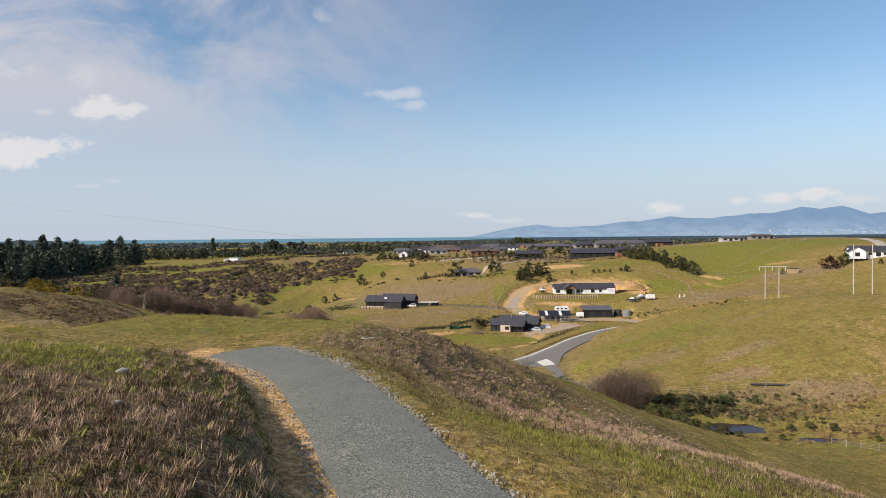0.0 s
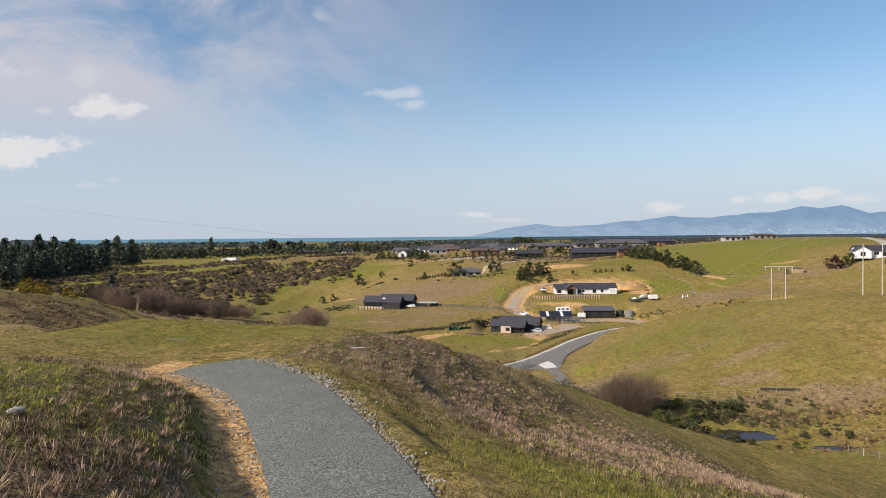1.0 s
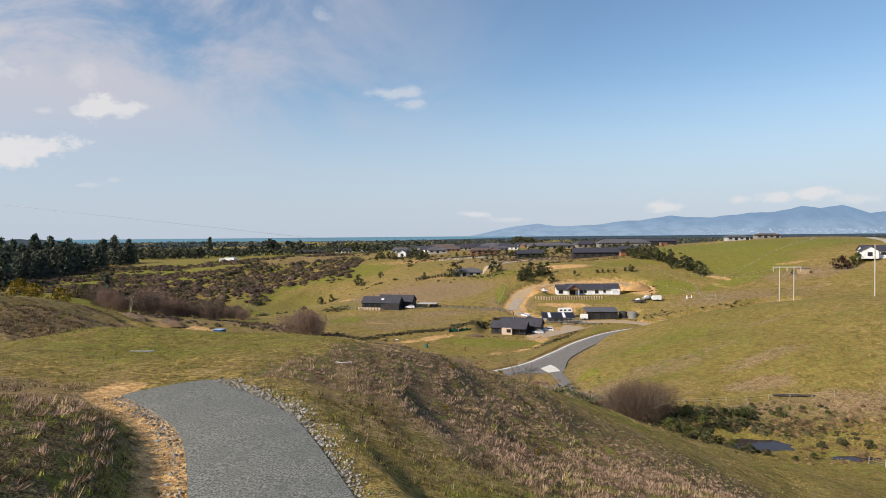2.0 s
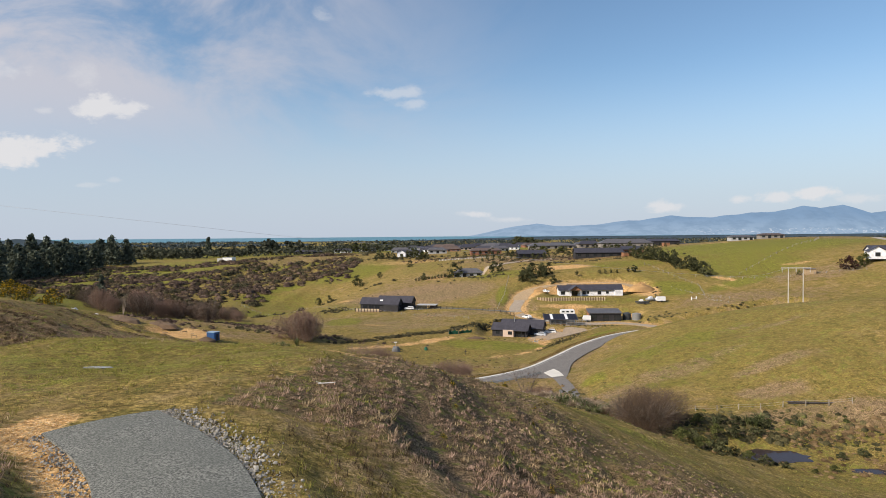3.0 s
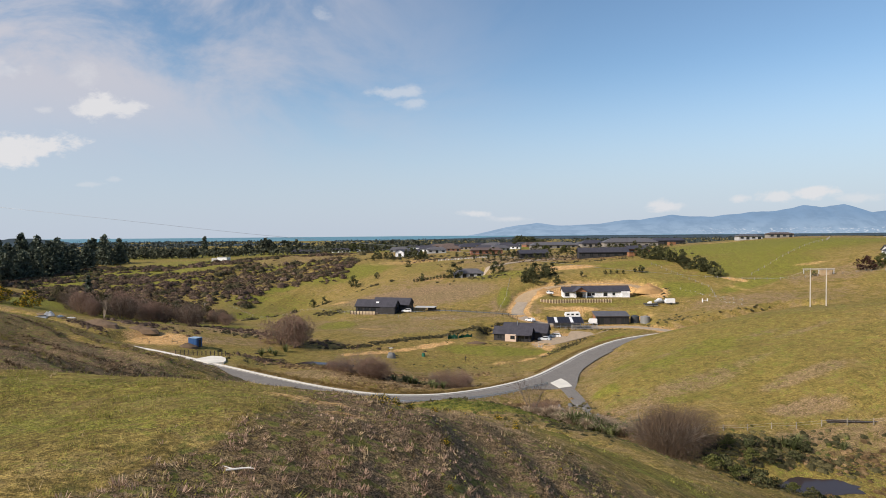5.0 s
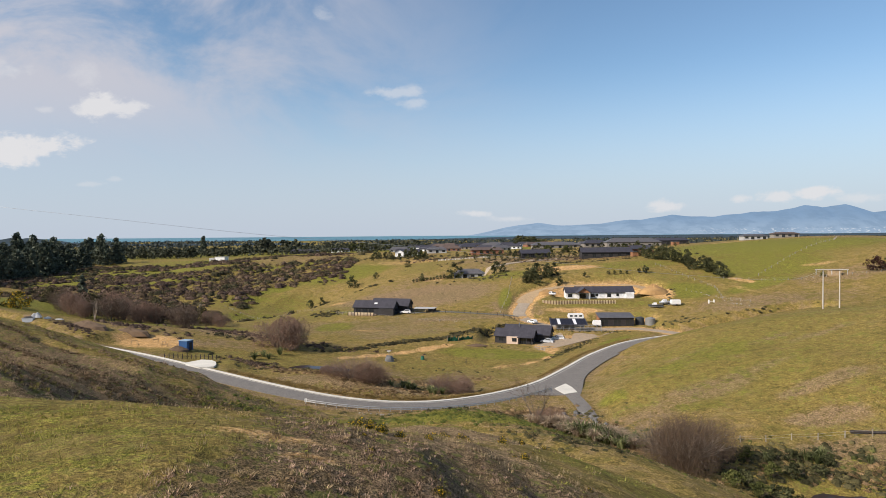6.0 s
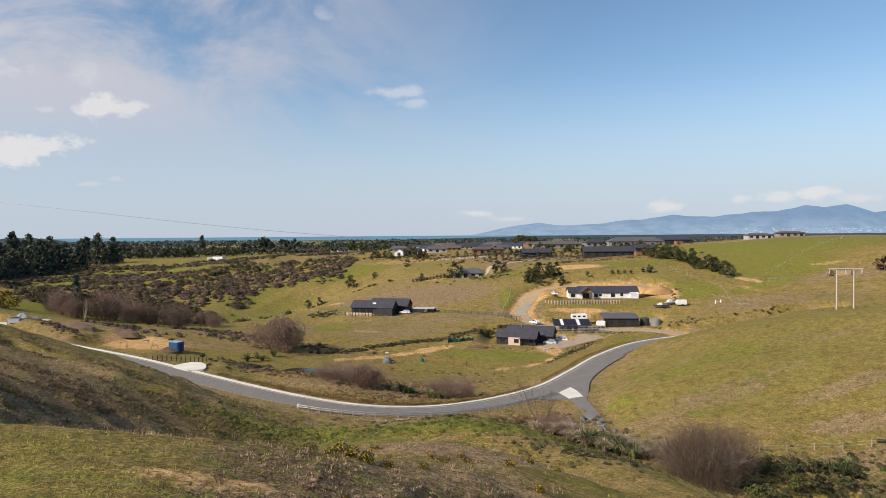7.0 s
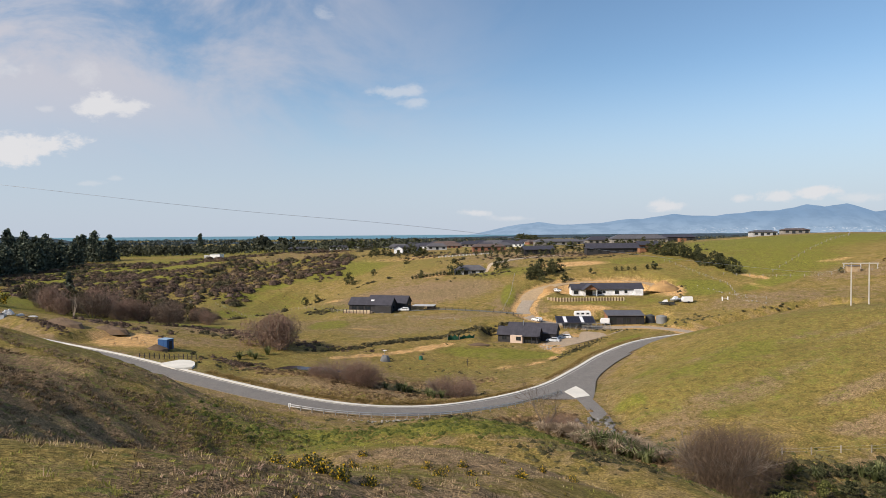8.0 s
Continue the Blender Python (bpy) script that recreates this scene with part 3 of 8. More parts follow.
# a worn fold runs down the steep slope, and a smoother bench crosses below it
SLOPE_FOLD = smooth_line([(-66, 133.5, 0), (-57.3, 126.2, 0), (-52.9, 123.4, 0), (-44.6, 118.6, 0), (-38.8, 116.8, 0), (-33.4, 117.9, 0)])
SLOPE_BENCH = smooth_line([(-33.3, 87, 0), (-31.8, 92, 0), (-33.0, 100, 0), (-31.6, 107, 0)])


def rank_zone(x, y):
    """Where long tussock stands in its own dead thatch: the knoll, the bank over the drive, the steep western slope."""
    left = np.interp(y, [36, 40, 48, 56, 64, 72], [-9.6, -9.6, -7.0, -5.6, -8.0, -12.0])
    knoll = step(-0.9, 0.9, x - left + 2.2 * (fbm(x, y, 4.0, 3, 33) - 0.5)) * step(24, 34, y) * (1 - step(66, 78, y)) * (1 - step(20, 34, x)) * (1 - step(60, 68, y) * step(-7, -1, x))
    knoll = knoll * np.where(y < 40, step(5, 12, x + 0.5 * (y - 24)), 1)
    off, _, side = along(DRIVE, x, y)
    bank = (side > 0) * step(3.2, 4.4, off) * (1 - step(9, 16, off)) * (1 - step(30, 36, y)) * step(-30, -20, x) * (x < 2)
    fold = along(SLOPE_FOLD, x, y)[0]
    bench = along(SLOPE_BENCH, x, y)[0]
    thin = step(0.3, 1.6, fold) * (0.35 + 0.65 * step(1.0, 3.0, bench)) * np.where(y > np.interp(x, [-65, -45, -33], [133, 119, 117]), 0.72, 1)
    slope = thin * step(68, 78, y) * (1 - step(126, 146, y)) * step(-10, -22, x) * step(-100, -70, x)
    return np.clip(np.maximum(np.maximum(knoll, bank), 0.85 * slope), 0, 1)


def cover(x, y):
    """Green, dry and bare ground, each from 0 to 1."""
    out = []
    for zones in (GREEN, DRY, CLAY):
        w = np.zeros(np.shape(x))
        for cx, cy, a, b, turn, most in zones:
            c, s = math.cos(radians(turn)), math.sin(radians(turn))
            u, v = (c * (x - cx) + s * (y - cy)) / a, (-s * (x - cx) + c * (y - cy)) / b
            w = np.maximum(w, most * (1 - step(0.45, 1.25, np.hypot(u, v))))
        out.append(w)
    g, d, c = out
    wild = fbm(x, y, 38.0, 4, 21)
    far = step(540, 640, y)
    g, d = np.maximum(g, 0.38 * far), d * (1 - far)
    g = np.maximum(g, 0.38 * step(0.54, 0.68, wild) * (1 - d))
    d = np.maximum(d, 0.46 * step(0.48, 0.32, wild) * (1 - far))
    gutter, _, side = along(DRIVE, x, y)
    c = np.maximum(c, 0.95 * (side > 0) * (1 - step(0.75, 1.25, np.abs(gutter - 2.3))) * (1 - step(37.5, 40, y)) * (np.abs(x) < 40))
    lane, _, _ = along(LANE, x, y)
    c = np.maximum(c, 0.72 * (1 - step(3.4, 6.0, lane)))
    verge, _, _ = along(ROAD, x, y)
    d = np.maximum(d, 0.6 * (1 - step(5, 9, verge)))
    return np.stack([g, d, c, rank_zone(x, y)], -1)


def ground_sheet():
    xs = spread([(-4900, -1200, 300), (-1200, -420, 40), (-420, -150, 5), (-150, -60, 1.7), (-60, -40, 0.9), (-40, 40, 0.52), (40, 130, 1.4), (130, 260, 3), (260, 420, 8), (420, 1200, 40), (1200, 4900, 300)])
    ys = spread([(-900, -60, 70), (-60, 8, 3), (8, 75, 0.55), (75, 150, 0.85), (150, 320, 2.0), (320, 460, 4), (460, 760, 12), (760, 1400, 60), (1400, 4950, 300)])
    gx, gy = np.meshgrid(xs, ys)
    x, y = gx.ravel(), gy.ravel()
    z = land(x, y)
    n, m = len(xs), len(ys)
    i = np.arange((n - 1) * (m - 1))
    a = (i // (n - 1)) * n + i % (n - 1)
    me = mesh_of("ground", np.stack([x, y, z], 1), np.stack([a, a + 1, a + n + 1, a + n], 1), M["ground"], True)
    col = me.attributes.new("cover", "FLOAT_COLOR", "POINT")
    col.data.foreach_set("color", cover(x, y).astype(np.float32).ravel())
    return tagged(new("ground", me), "rolling winter pasture in olive, straw and green", "ground", kind="structure")


ground_sheet()


def strip(name, line, left, right, lift, mat, thick=0.12, crown=0.0, tail=1.0):
    """A laid strip along a line, from left to right of it, with a real edge down to the ground."""
    p = np.asarray(line, float)
    d = np.gradient(p[:, :2], axis=0)
    d /= np.linalg.norm(d, axis=1)[:, None]
    nrm = np.stack([-d[:, 1], d[:, 0]], 1)
    offs = np.linspace(left, right, 7)
    verts, faces = [], []
    for k, q in enumerate(p):
        for j, o in enumerate(offs):
            up = crown * (1 - ((o - (left + right) / 2) / (abs(left - right) / 2)) ** 2)
            verts.append((q[0] + nrm[k, 0] * o, q[1] + nrm[k, 1] * o, q[2] + lift + up))
        for o in (right, left):
            verts.append((q[0] + nrm[k, 0] * o, q[1] + nrm[k, 1] * o, q[2] + lift - thick))
    w = len(offs) + 2
    for k in range(len(p) - 1):
        for j in range(w):
            a, b = k * w + j, k * w + (j + 1) % w
            faces.append((a, b, b + w, a + w))
    return new(name, mesh_of(name, verts, [f[::-1] for f in faces] if left > right else faces, mat))


FINE_ROAD = smooth_line(ROAD[::8], 16)
tagged(strip("road", FINE_ROAD, 2.75, -2.45, 0.0, M["seal"], 0.15, 0.06), "grey chip-sealed rural road bending through the valley", "road", kind="structure")
path_ob = strip("footpath", FINE_ROAD, 3.55, 2.77, 0.10, M["pale_concrete"], 0.28)
tagged(path_ob, "pale concrete kerb and path along the road", "footpath", kind="structure")
tagged(strip("edge_line", FINE_ROAD, 2.30, 2.20, 0.035, M["pale_concrete"], 0.03), "thin white line along the road's edge", "road marking", kind="structure")
tagged(strip("driveway", smooth_line(DRIVE[::8], 16), 1.95, -1.95, 0.0, M["chip"], 0.14, 0.07), "grey stone-chip driveway ending on the grassy knoll", "driveway", kind="structure")
tagged(strip("farm_track", TRACK[8:], 1.5, -1.5, 0.0, M["seal"], 0.12, 0.03), "short sealed track down to the culvert", "track", kind="structure")

tagged(strip("gravel_lane", LANE[:77], 2.4, -2.4, 0.0, M["gravel"], 0.12, 0.04), "pale gravel lane winding up to the houses", "lane", kind="structure")
tagged(strip("earth_track", LANE[74:], 3.3, -3.3, 0.012, M["earth"], 0.14, 0.04), "broad bare-earth track sweeping up behind the new house", "track", kind="structure")
UPPER = smooth_line([(23, 361, 0), (31.6, 371.8, 0), (42, 381, 0), (54.7, 389, 0), (67, 394, 0)])
UPPER[:, 2] = land(UPPER[:, 0], UPPER[:, 1])
tagged(strip("gravel_lane", UPPER, 2.2, -2.2, 0.15, M["gravel"], 0.5, 0.04), "pale gravel lane crossing the slope below the ridge", "lane", kind="structure")
tagged(strip("gravel_lane", FARM_DRIVE, 1.5, -1.5, 0.0, M["chip"], 0.12, 0.04), "dark chip-sealed drive to the black weatherboard house", "lane", kind="structure")

CREST_LANE = [(212, 300), (221, 316), (232.7, 338), (247.6, 364.4), (266.7, 397.6), (293.3, 443.2)]
crest = smooth_line([(x, y, 0.0) for x, y in CREST_LANE], 10)
crest[:, 2] = land(crest[:, 0], crest[:, 1])
tagged(strip("gravel_lane", crest, 2.6, -2.6, 0.12, M["far_lane"], 0.5, 0.05), "pale gravel lane over the crest of the green hill", "lane", kind="structure")


def far_distance():
    """Sea to the horizon, a dark wooded coast, and the mountains beyond the bay."""
    xs = spread([(-4900, 4900, 350)])
    verts, faces = [], []
    for k, x in enumerate(xs):
        verts += [(x, 2650 + 0.06 * x, PLAIN + 0.3), (x, 4960, PLAIN + 7.0)]
    for k in range(len(xs) - 1):
        a = 2 * k
        faces.append((a, a + 2, a + 3, a + 1))
    tagged(new("sea", mesh_of("sea", verts, faces, M["sea"])), "calm blue-green bay under the horizon", "sea", kind="structure")

    def ridge(name, y, x0, x1, n, top, mat, label, rows=7, depth=300.0):
        x = np.linspace(x0, x1, n)
        crest = top(x)
        v, fcs = [], []
        for r in range(rows + 1):
            f = r / rows
            wob = (fbm(x, np.full(n, r * 97.0), 160, 4, 5) - 0.5) * 60
            fold = (fbm(x, np.full(n, r * 260.0), 130, 4, 9) - 0.5) * crest * 0.3 * math.sin(math.pi * f)
            for k in range(n):
                v.append((x[k], y - depth * (1 - f) + (wob[k] if 0 < r < rows else 0), PLAIN - 3 + max(0.0, (crest[k]) * f**1.15 + fold[k])))
        for r in range(rows):
            for k in range(n - 1):
                a = r * n + k
                fcs.append((a, a + 1, a + n + 1, a + n))
        return tagged(new(name, mesh_of(name, v, fcs, mat, True)), label, name.replace("_", " "), kind="structure")

    def wood_top(x):
        return 2.5 + 3 * fbm(x, x * 0, 60, 4, 2) + 12 * step(-260, 500, x)

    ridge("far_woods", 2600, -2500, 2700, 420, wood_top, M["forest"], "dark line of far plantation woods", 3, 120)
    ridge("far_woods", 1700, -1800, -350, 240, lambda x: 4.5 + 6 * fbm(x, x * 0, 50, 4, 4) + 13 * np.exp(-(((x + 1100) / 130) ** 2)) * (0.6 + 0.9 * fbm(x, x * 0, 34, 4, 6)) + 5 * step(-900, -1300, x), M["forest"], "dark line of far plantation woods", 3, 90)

    # the skyline: bearing as a slope, and height
    skyline = [(0.02, 0), (0.05, 22), (0.10, 74), (0.148, 106), (0.19, 84), (0.24, 88), (0.28, 118), (0.31, 122), (0.358, 156), (0.39, 148), (0.425, 144), (0.46, 158), (0.487, 174), (0.523, 180), (0.568, 222), (0.595, 204), (0.63, 232), (0.675, 168), (0.72, 176), (0.80, 190), (1.1, 150)]

    def hill_top(x):
        u = x / 4860
        h = np.interp(u, [p[0] for p in skyline], [p[1] for p in skyline])
        return np.maximum(0, h - PLAIN + 3 + (fbm(x, x * 0, 150, 5, 8) - 0.5) * 16 * step(0.03, 0.12, u))

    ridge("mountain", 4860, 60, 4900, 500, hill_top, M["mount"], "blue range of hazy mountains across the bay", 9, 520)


far_distance()


# ---- parts and plants ----
def thing(name, x, y, z=None, turn=0.0, label="", category="", group=""):
    ob = new(name)
    ob.empty_display_size = 0.2
    ob.matrix_basis = pose(x, y, height(x, y) if z is None else z, 0, 0, turn)
    return tagged(ob, label, category, group)


def part(name, bm, mat, parent, label=""):
    """One mesh object under a thing or a part, from a bmesh or a finished mesh."""
    if isinstance(bm, bmesh.types.BMesh):
        me = bpy.data.meshes.new(name)
        bm.normal_update()
        bm.to_mesh(me)
        bm.free()
    else:
        me = bm
    if mat and not me.materials:
        me.materials.append(mat)
    ob = new(name, me)
    ob.parent = parent
    return tagged(ob, label)


def box(bm, x, y, z, sx, sy, sz, turn=0.0, tilt=0.0, bevel=0.0):
    """A block centred on x, y, standing on z."""
    r = bmesh.ops.create_cube(bm, size=1.0)
    m = pose(x, y, z + sz / 2, 0, tilt, turn) @ Matrix.Diagonal((sx, sy, sz, 1))
    bmesh.ops.transform(bm, matrix=m, verts=r["verts"])
    if bevel:
        edges = list({e for v in r["verts"] for e in v.link_edges})
        bmesh.ops.bevel(bm, geom=edges, offset=bevel, segments=1, affect="EDGES")
    return bm


def block(x, y, z, sx, sy, sz, turn=0.0, tilt=0.0, bevel=0.0):
    return box(bmesh.new(), x, y, z, sx, sy, sz, turn, tilt, bevel)


def rod(bm, a, b, r0, r1=None, sides=8):
    """A tapered round bar from a to b."""
    a, b = Vector(a), Vector(b)
    d = b - a
    m = Matrix.Translation((a + b) / 2) @ d.to_track_quat("Z", "Y").to_matrix().to_4x4()
    bmesh.ops.create_cone(bm, cap_ends=True, segments=sides, radius1=r0, radius2=r0 if r1 is None else r1, depth=d.length, matrix=m)
    return bm


def prism(outline, y0, y1):
    """A block with an outline in x and z, from y0 to y1."""
    bm = bmesh.new()
    a = [bm.verts.new((x, y0, z)) for x, z in outline]
    b = [bm.verts.new((x, y1, z)) for x, z in outline]
    bm.faces.new(a[::-1])
    bm.faces.new(b)
    for k in range(len(a)):
        j = (k + 1) % len(a)
        bm.faces.new((a[k], a[j], b[j], b[k]))
    bmesh.ops.recalc_face_normals(bm, faces=bm.faces)
    return bm


RNG = np.random.default_rng(11)


def tri_blades(base, lean, length, width, rng=RNG):
    """Blades of grass: one narrow leaf from each base, leaning as told."""
    n = len(base)
    ang = rng.uniform(0, 2 * np.pi, n)
    side = np.stack([np.cos(ang), np.sin(ang), np.zeros(n)], 1) * (width / 2)[:, None]
    tip = base + lean * length[:, None]
    v = np.stack([base - side, base + side, tip], 1).reshape(-1, 3)
    return v, np.arange(3 * n).reshape(-1, 3)


def leaves(centres, size, rng=RNG, flat=0.0):
    """A leaf, or a bunch of them, at each centre: a four-cornered blade turned at random."""
    n = len(centres)
    u = rng.normal(size=(n, 3))
    u /= np.linalg.norm(u, axis=1)[:, None]
    w = rng.normal(size=(n, 3))
    w[:, 2] *= 1 - flat
    w -= (w * u).sum(1)[:, None] * u
    w /= np.linalg.norm(w, axis=1)[:, None] + 1e-9
    s = (size * rng.uniform(0.6, 1.3, n))[:, None]
    v = np.stack([centres - u * s * 0.6, centres + w * s * 0.42, centres + u * s * 0.6, centres - w * s * 0.42], 1).reshape(-1, 3)
    return v, np.arange(4 * n).reshape(-1, 4)


def twigs(a, b, r0, r1):
    """Three-sided tapered sticks from a to b."""
    a, b, n = np.asarray(a, float), np.asarray(b, float), len(a)
    d = b - a
    d /= np.linalg.norm(d, axis=1)[:, None] + 1e-9
    ref = np.where(np.abs(d[:, 2:3]) > 0.9, [[1.0, 0, 0]], [[0, 0, 1.0]])
    u = np.cross(d, ref)
    u /= np.linalg.norm(u, axis=1)[:, None]
    w = np.cross(d, u)
    rows = []
    for end, r in ((a, r0), (b, r1)):
        for k in range(3):
            c, s = math.cos(k * 2.0944), math.sin(k * 2.0944)
            rows.append(end + (u * c + w * s) * np.asarray(r)[:, None])
    v = np.stack(rows, 1).reshape(-1, 3)
    o = np.arange(n)[:, None] * 6
    f = np.concatenate([o + [[k, (k + 1) % 3, 3 + (k + 1) % 3, 3 + k]] for k in range(3)])
    return v, f


def grow(rng, stems, top, spread_r, levels, kids, thick, lift=0.6, start=0.0):
    """Boughs that fork: arrays of sticks, level by level."""
    out = []
    ang = rng.uniform(0, 2 * np.pi, stems)
    a = np.stack([np.cos(ang) * start, np.sin(ang) * start, np.zeros(stems)], 1)
    d = np.stack([np.cos(ang) * spread_r, np.sin(ang) * spread_r, np.full(stems, top)], 1) * rng.uniform(0.45, 0.75, (stems, 1))
    r = np.full(stems, thick)
    for lv in range(levels):
        b = a + d
        out.append((a, b, r, r * 0.62))
        k = kids[min(lv, len(kids) - 1)]
        n = len(a)
        ln = np.linalg.norm(d, axis=1)
        way = d / ln[:, None]
        a = np.repeat(a + d * rng.uniform(0.75, 1.0, (n, 1)), k, 0)
        way = np.repeat(way, k, 0) + rng.normal(size=(n * k, 3)) * 0.42 + [[0, 0, 0.12 * lift]]
        way /= np.linalg.norm(way, axis=1)[:, None]
        d = way * np.repeat(ln, k)[:, None] * rng.uniform(0.42, 0.72, (n * k, 1))
        r = np.repeat(r * 0.5, k)
    return out


def sticks_mesh(name, rows, mat):
    vs, fs, o = [], [], 0
    for a, b, r0, r1 in rows:
        v, f = twigs(a, b, np.broadcast_to(r0, (len(a),)), np.broadcast_to(r1, (len(a),)))
        vs.append(v)
        fs.append(f + o)
        o += len(v)
    return mesh_of(name, np.concatenate(vs), np.concatenate(fs), mat)


M |= {
    "bark": plain("bark", (0.130, 0.100, 0.075), 0.9, vary=0.35, scale=4),
    "pale_bark": plain("pale_bark", (0.210, 0.170, 0.135), 0.9, vary=0.3, scale=4),
    "willow": plain("willow_twigs", (0.175, 0.118, 0.078), 0.85, vary=0.3, scale=1.5, per_island=0.6, per_object=0.55),
    "gullywood": plain("gully_twigs", (0.190, 0.132, 0.096), 0.85, vary=0.3, scale=1.5, per_island=0.7, per_object=0.6),
    "mauve": plain("mauve_twigs", (0.300, 0.190, 0.140), 0.85, vary=0.3, scale=1.5, per_island=0.6, per_object=0.55),
    "pine": foliage("pine_needles", (0.085, 0.104, 0.080), (0.215, 0.240, 0.165), through_light=0.18),
    # the blue haze of the distance is put into these leaf colours
    "hazewood": foliage("hazy_far_wood_leaves", (0.040, 0.055, 0.055), (0.085, 0.100, 0.092), through_light=0.1),
    "shelter": foliage("shelter_belt_leaves", (0.050, 0.057, 0.040), (0.135, 0.140, 0.088), through_light=0.15),
    "leaf": foliage("evergreen_leaves", (0.058, 0.066, 0.030), (0.172, 0.168, 0.076), through_light=0.2),
    "olivescrub": foliage("olive_scrub", (0.060, 0.058, 0.026), (0.205, 0.172, 0.078), through_light=0.2),
    "lime": foliage("light_green_leaves", (0.062, 0.076, 0.022), (0.190, 0.190, 0.062), through_light=0.25),
    "mauvescrub": foliage("leafless_scrub", (0.090, 0.060, 0.045), (0.250, 0.175, 0.130), through_light=0.25),
    "scrub": foliage("gorse_scrub", (0.088, 0.062, 0.038), (0.265, 0.188, 0.112), through_light=0.25),
    "darkscrub": foliage("dark_scrub", (0.055, 0.051, 0.026), (0.180, 0.152, 0.078), through_light=0.25),
    "wattle": foliage("wattle_bloom", (0.070, 0.075, 0.018), (0.200, 0.150, 0.020), (0.62, 0.38, 0.02), 0.25),
    "gorse": foliage("gorse_bloom", (0.040, 0.050, 0.014), (0.120, 0.115, 0.030), (0.70, 0.46, 0.02), 0.2),
    "redleaf": foliage("dark_red_leaves", (0.035, 0.016, 0.014), (0.085, 0.036, 0.030), through_light=0.2),
    "straw": foliage("dry_grass", (0.290, 0.200, 0.100), (0.760, 0.590, 0.360), through_light=0.3, blotch=0.25, mottle=0.3),
    "mauvegrass": foliage("seeding_grass", (0.270, 0.170, 0.118), (0.680, 0.485, 0.352), through_light=0.3, blotch=0.25, mottle=0.3),
    "slopegrass": foliage("rough_tussock", (0.185, 0.126, 0.080), (0.500, 0.360, 0.228), through_light=0.25, blotch=0.4, mottle=0.7),
    "mossgrass": foliage("mossy_tussock", (0.140, 0.128, 0.030), (0.400, 0.330, 0.098), through_light=0.25, blotch=0.4),
    "weed": foliage("green_weeds", (0.078, 0.098, 0.022), (0.225, 0.235, 0.058), through_light=0.3, blotch=0.5),
    "olivegrass": foliage("olive_grass", (0.270, 0.205, 0.050), (0.580, 0.455, 0.160), through_light=0.3, blotch=0.35, mottle=0.5),
    "greengrass": foliage("green_grass", (0.165, 0.170, 0.028), (0.490, 0.455, 0.110), through_light=0.3, blotch=0.35, mottle=0.5),
    "darkgrass": foliage("dead_thatch_and_shade", (0.050, 0.034, 0.018), (0.175, 0.118, 0.064), through_light=0.3, blotch=0.5),
    "flax": foliage("flax_leaves", (0.085, 0.105, 0.035), (0.300, 0.310, 0.140), through_light=0.2),
    "plume": foliage("toetoe_plumes", (0.330, 0.240, 0.155), (0.700, 0.570, 0.420), through_light=0.3),
    "kerbgrass": foliage("golden_tussock", (0.200, 0.140, 0.050), (0.480, 0.350, 0.140), through_light=0.3, blotch=0.5),
    "rust": foliage("rust_sedge", (0.165, 0.108, 0.052), (0.440, 0.300, 0.158), through_light=0.25),
}


def pine_tree(h, r, seed):
    """A plantation pine: whorls of drooping boughs, ragged towards the top."""
    rng = np.random.default_rng(seed)
    t = thing("pine_tree", 0, 0, 0, 0, "tall dark green pine in a shelter belt", "pine tree", "pines of the shelter belt")
    part("trunk", rod(bmesh.new(), (0, 0, 0), (0, 0, h * 0.95), h * 0.016, h * 0.003), M["bark"], t)
    c = []
    for k in range(22):
        f = 0.03 + 0.95 * k / 21
        reach = r * (1.03 - f) ** 0.55 * rng.uniform(0.65, 1.15)
        for b in range(7):
            a = rng.uniform(0, 2 * np.pi)
            n = 6
            q = rng.uniform(0.15, 1, n) * reach * rng.uniform(0.6, 1.1)
            c.append(np.stack([np.cos(a) * q, np.sin(a) * q, h * f + 0.16 * q + rng.normal(0, 0.35, n)], 1) + rng.normal(0, 0.35, (n, 3)))
    v, f = leaves(np.concatenate(c), 1.95, rng, 0.4)
    part("crown", mesh_of("crown", v, f, M["pine"]), None, t)
    return t


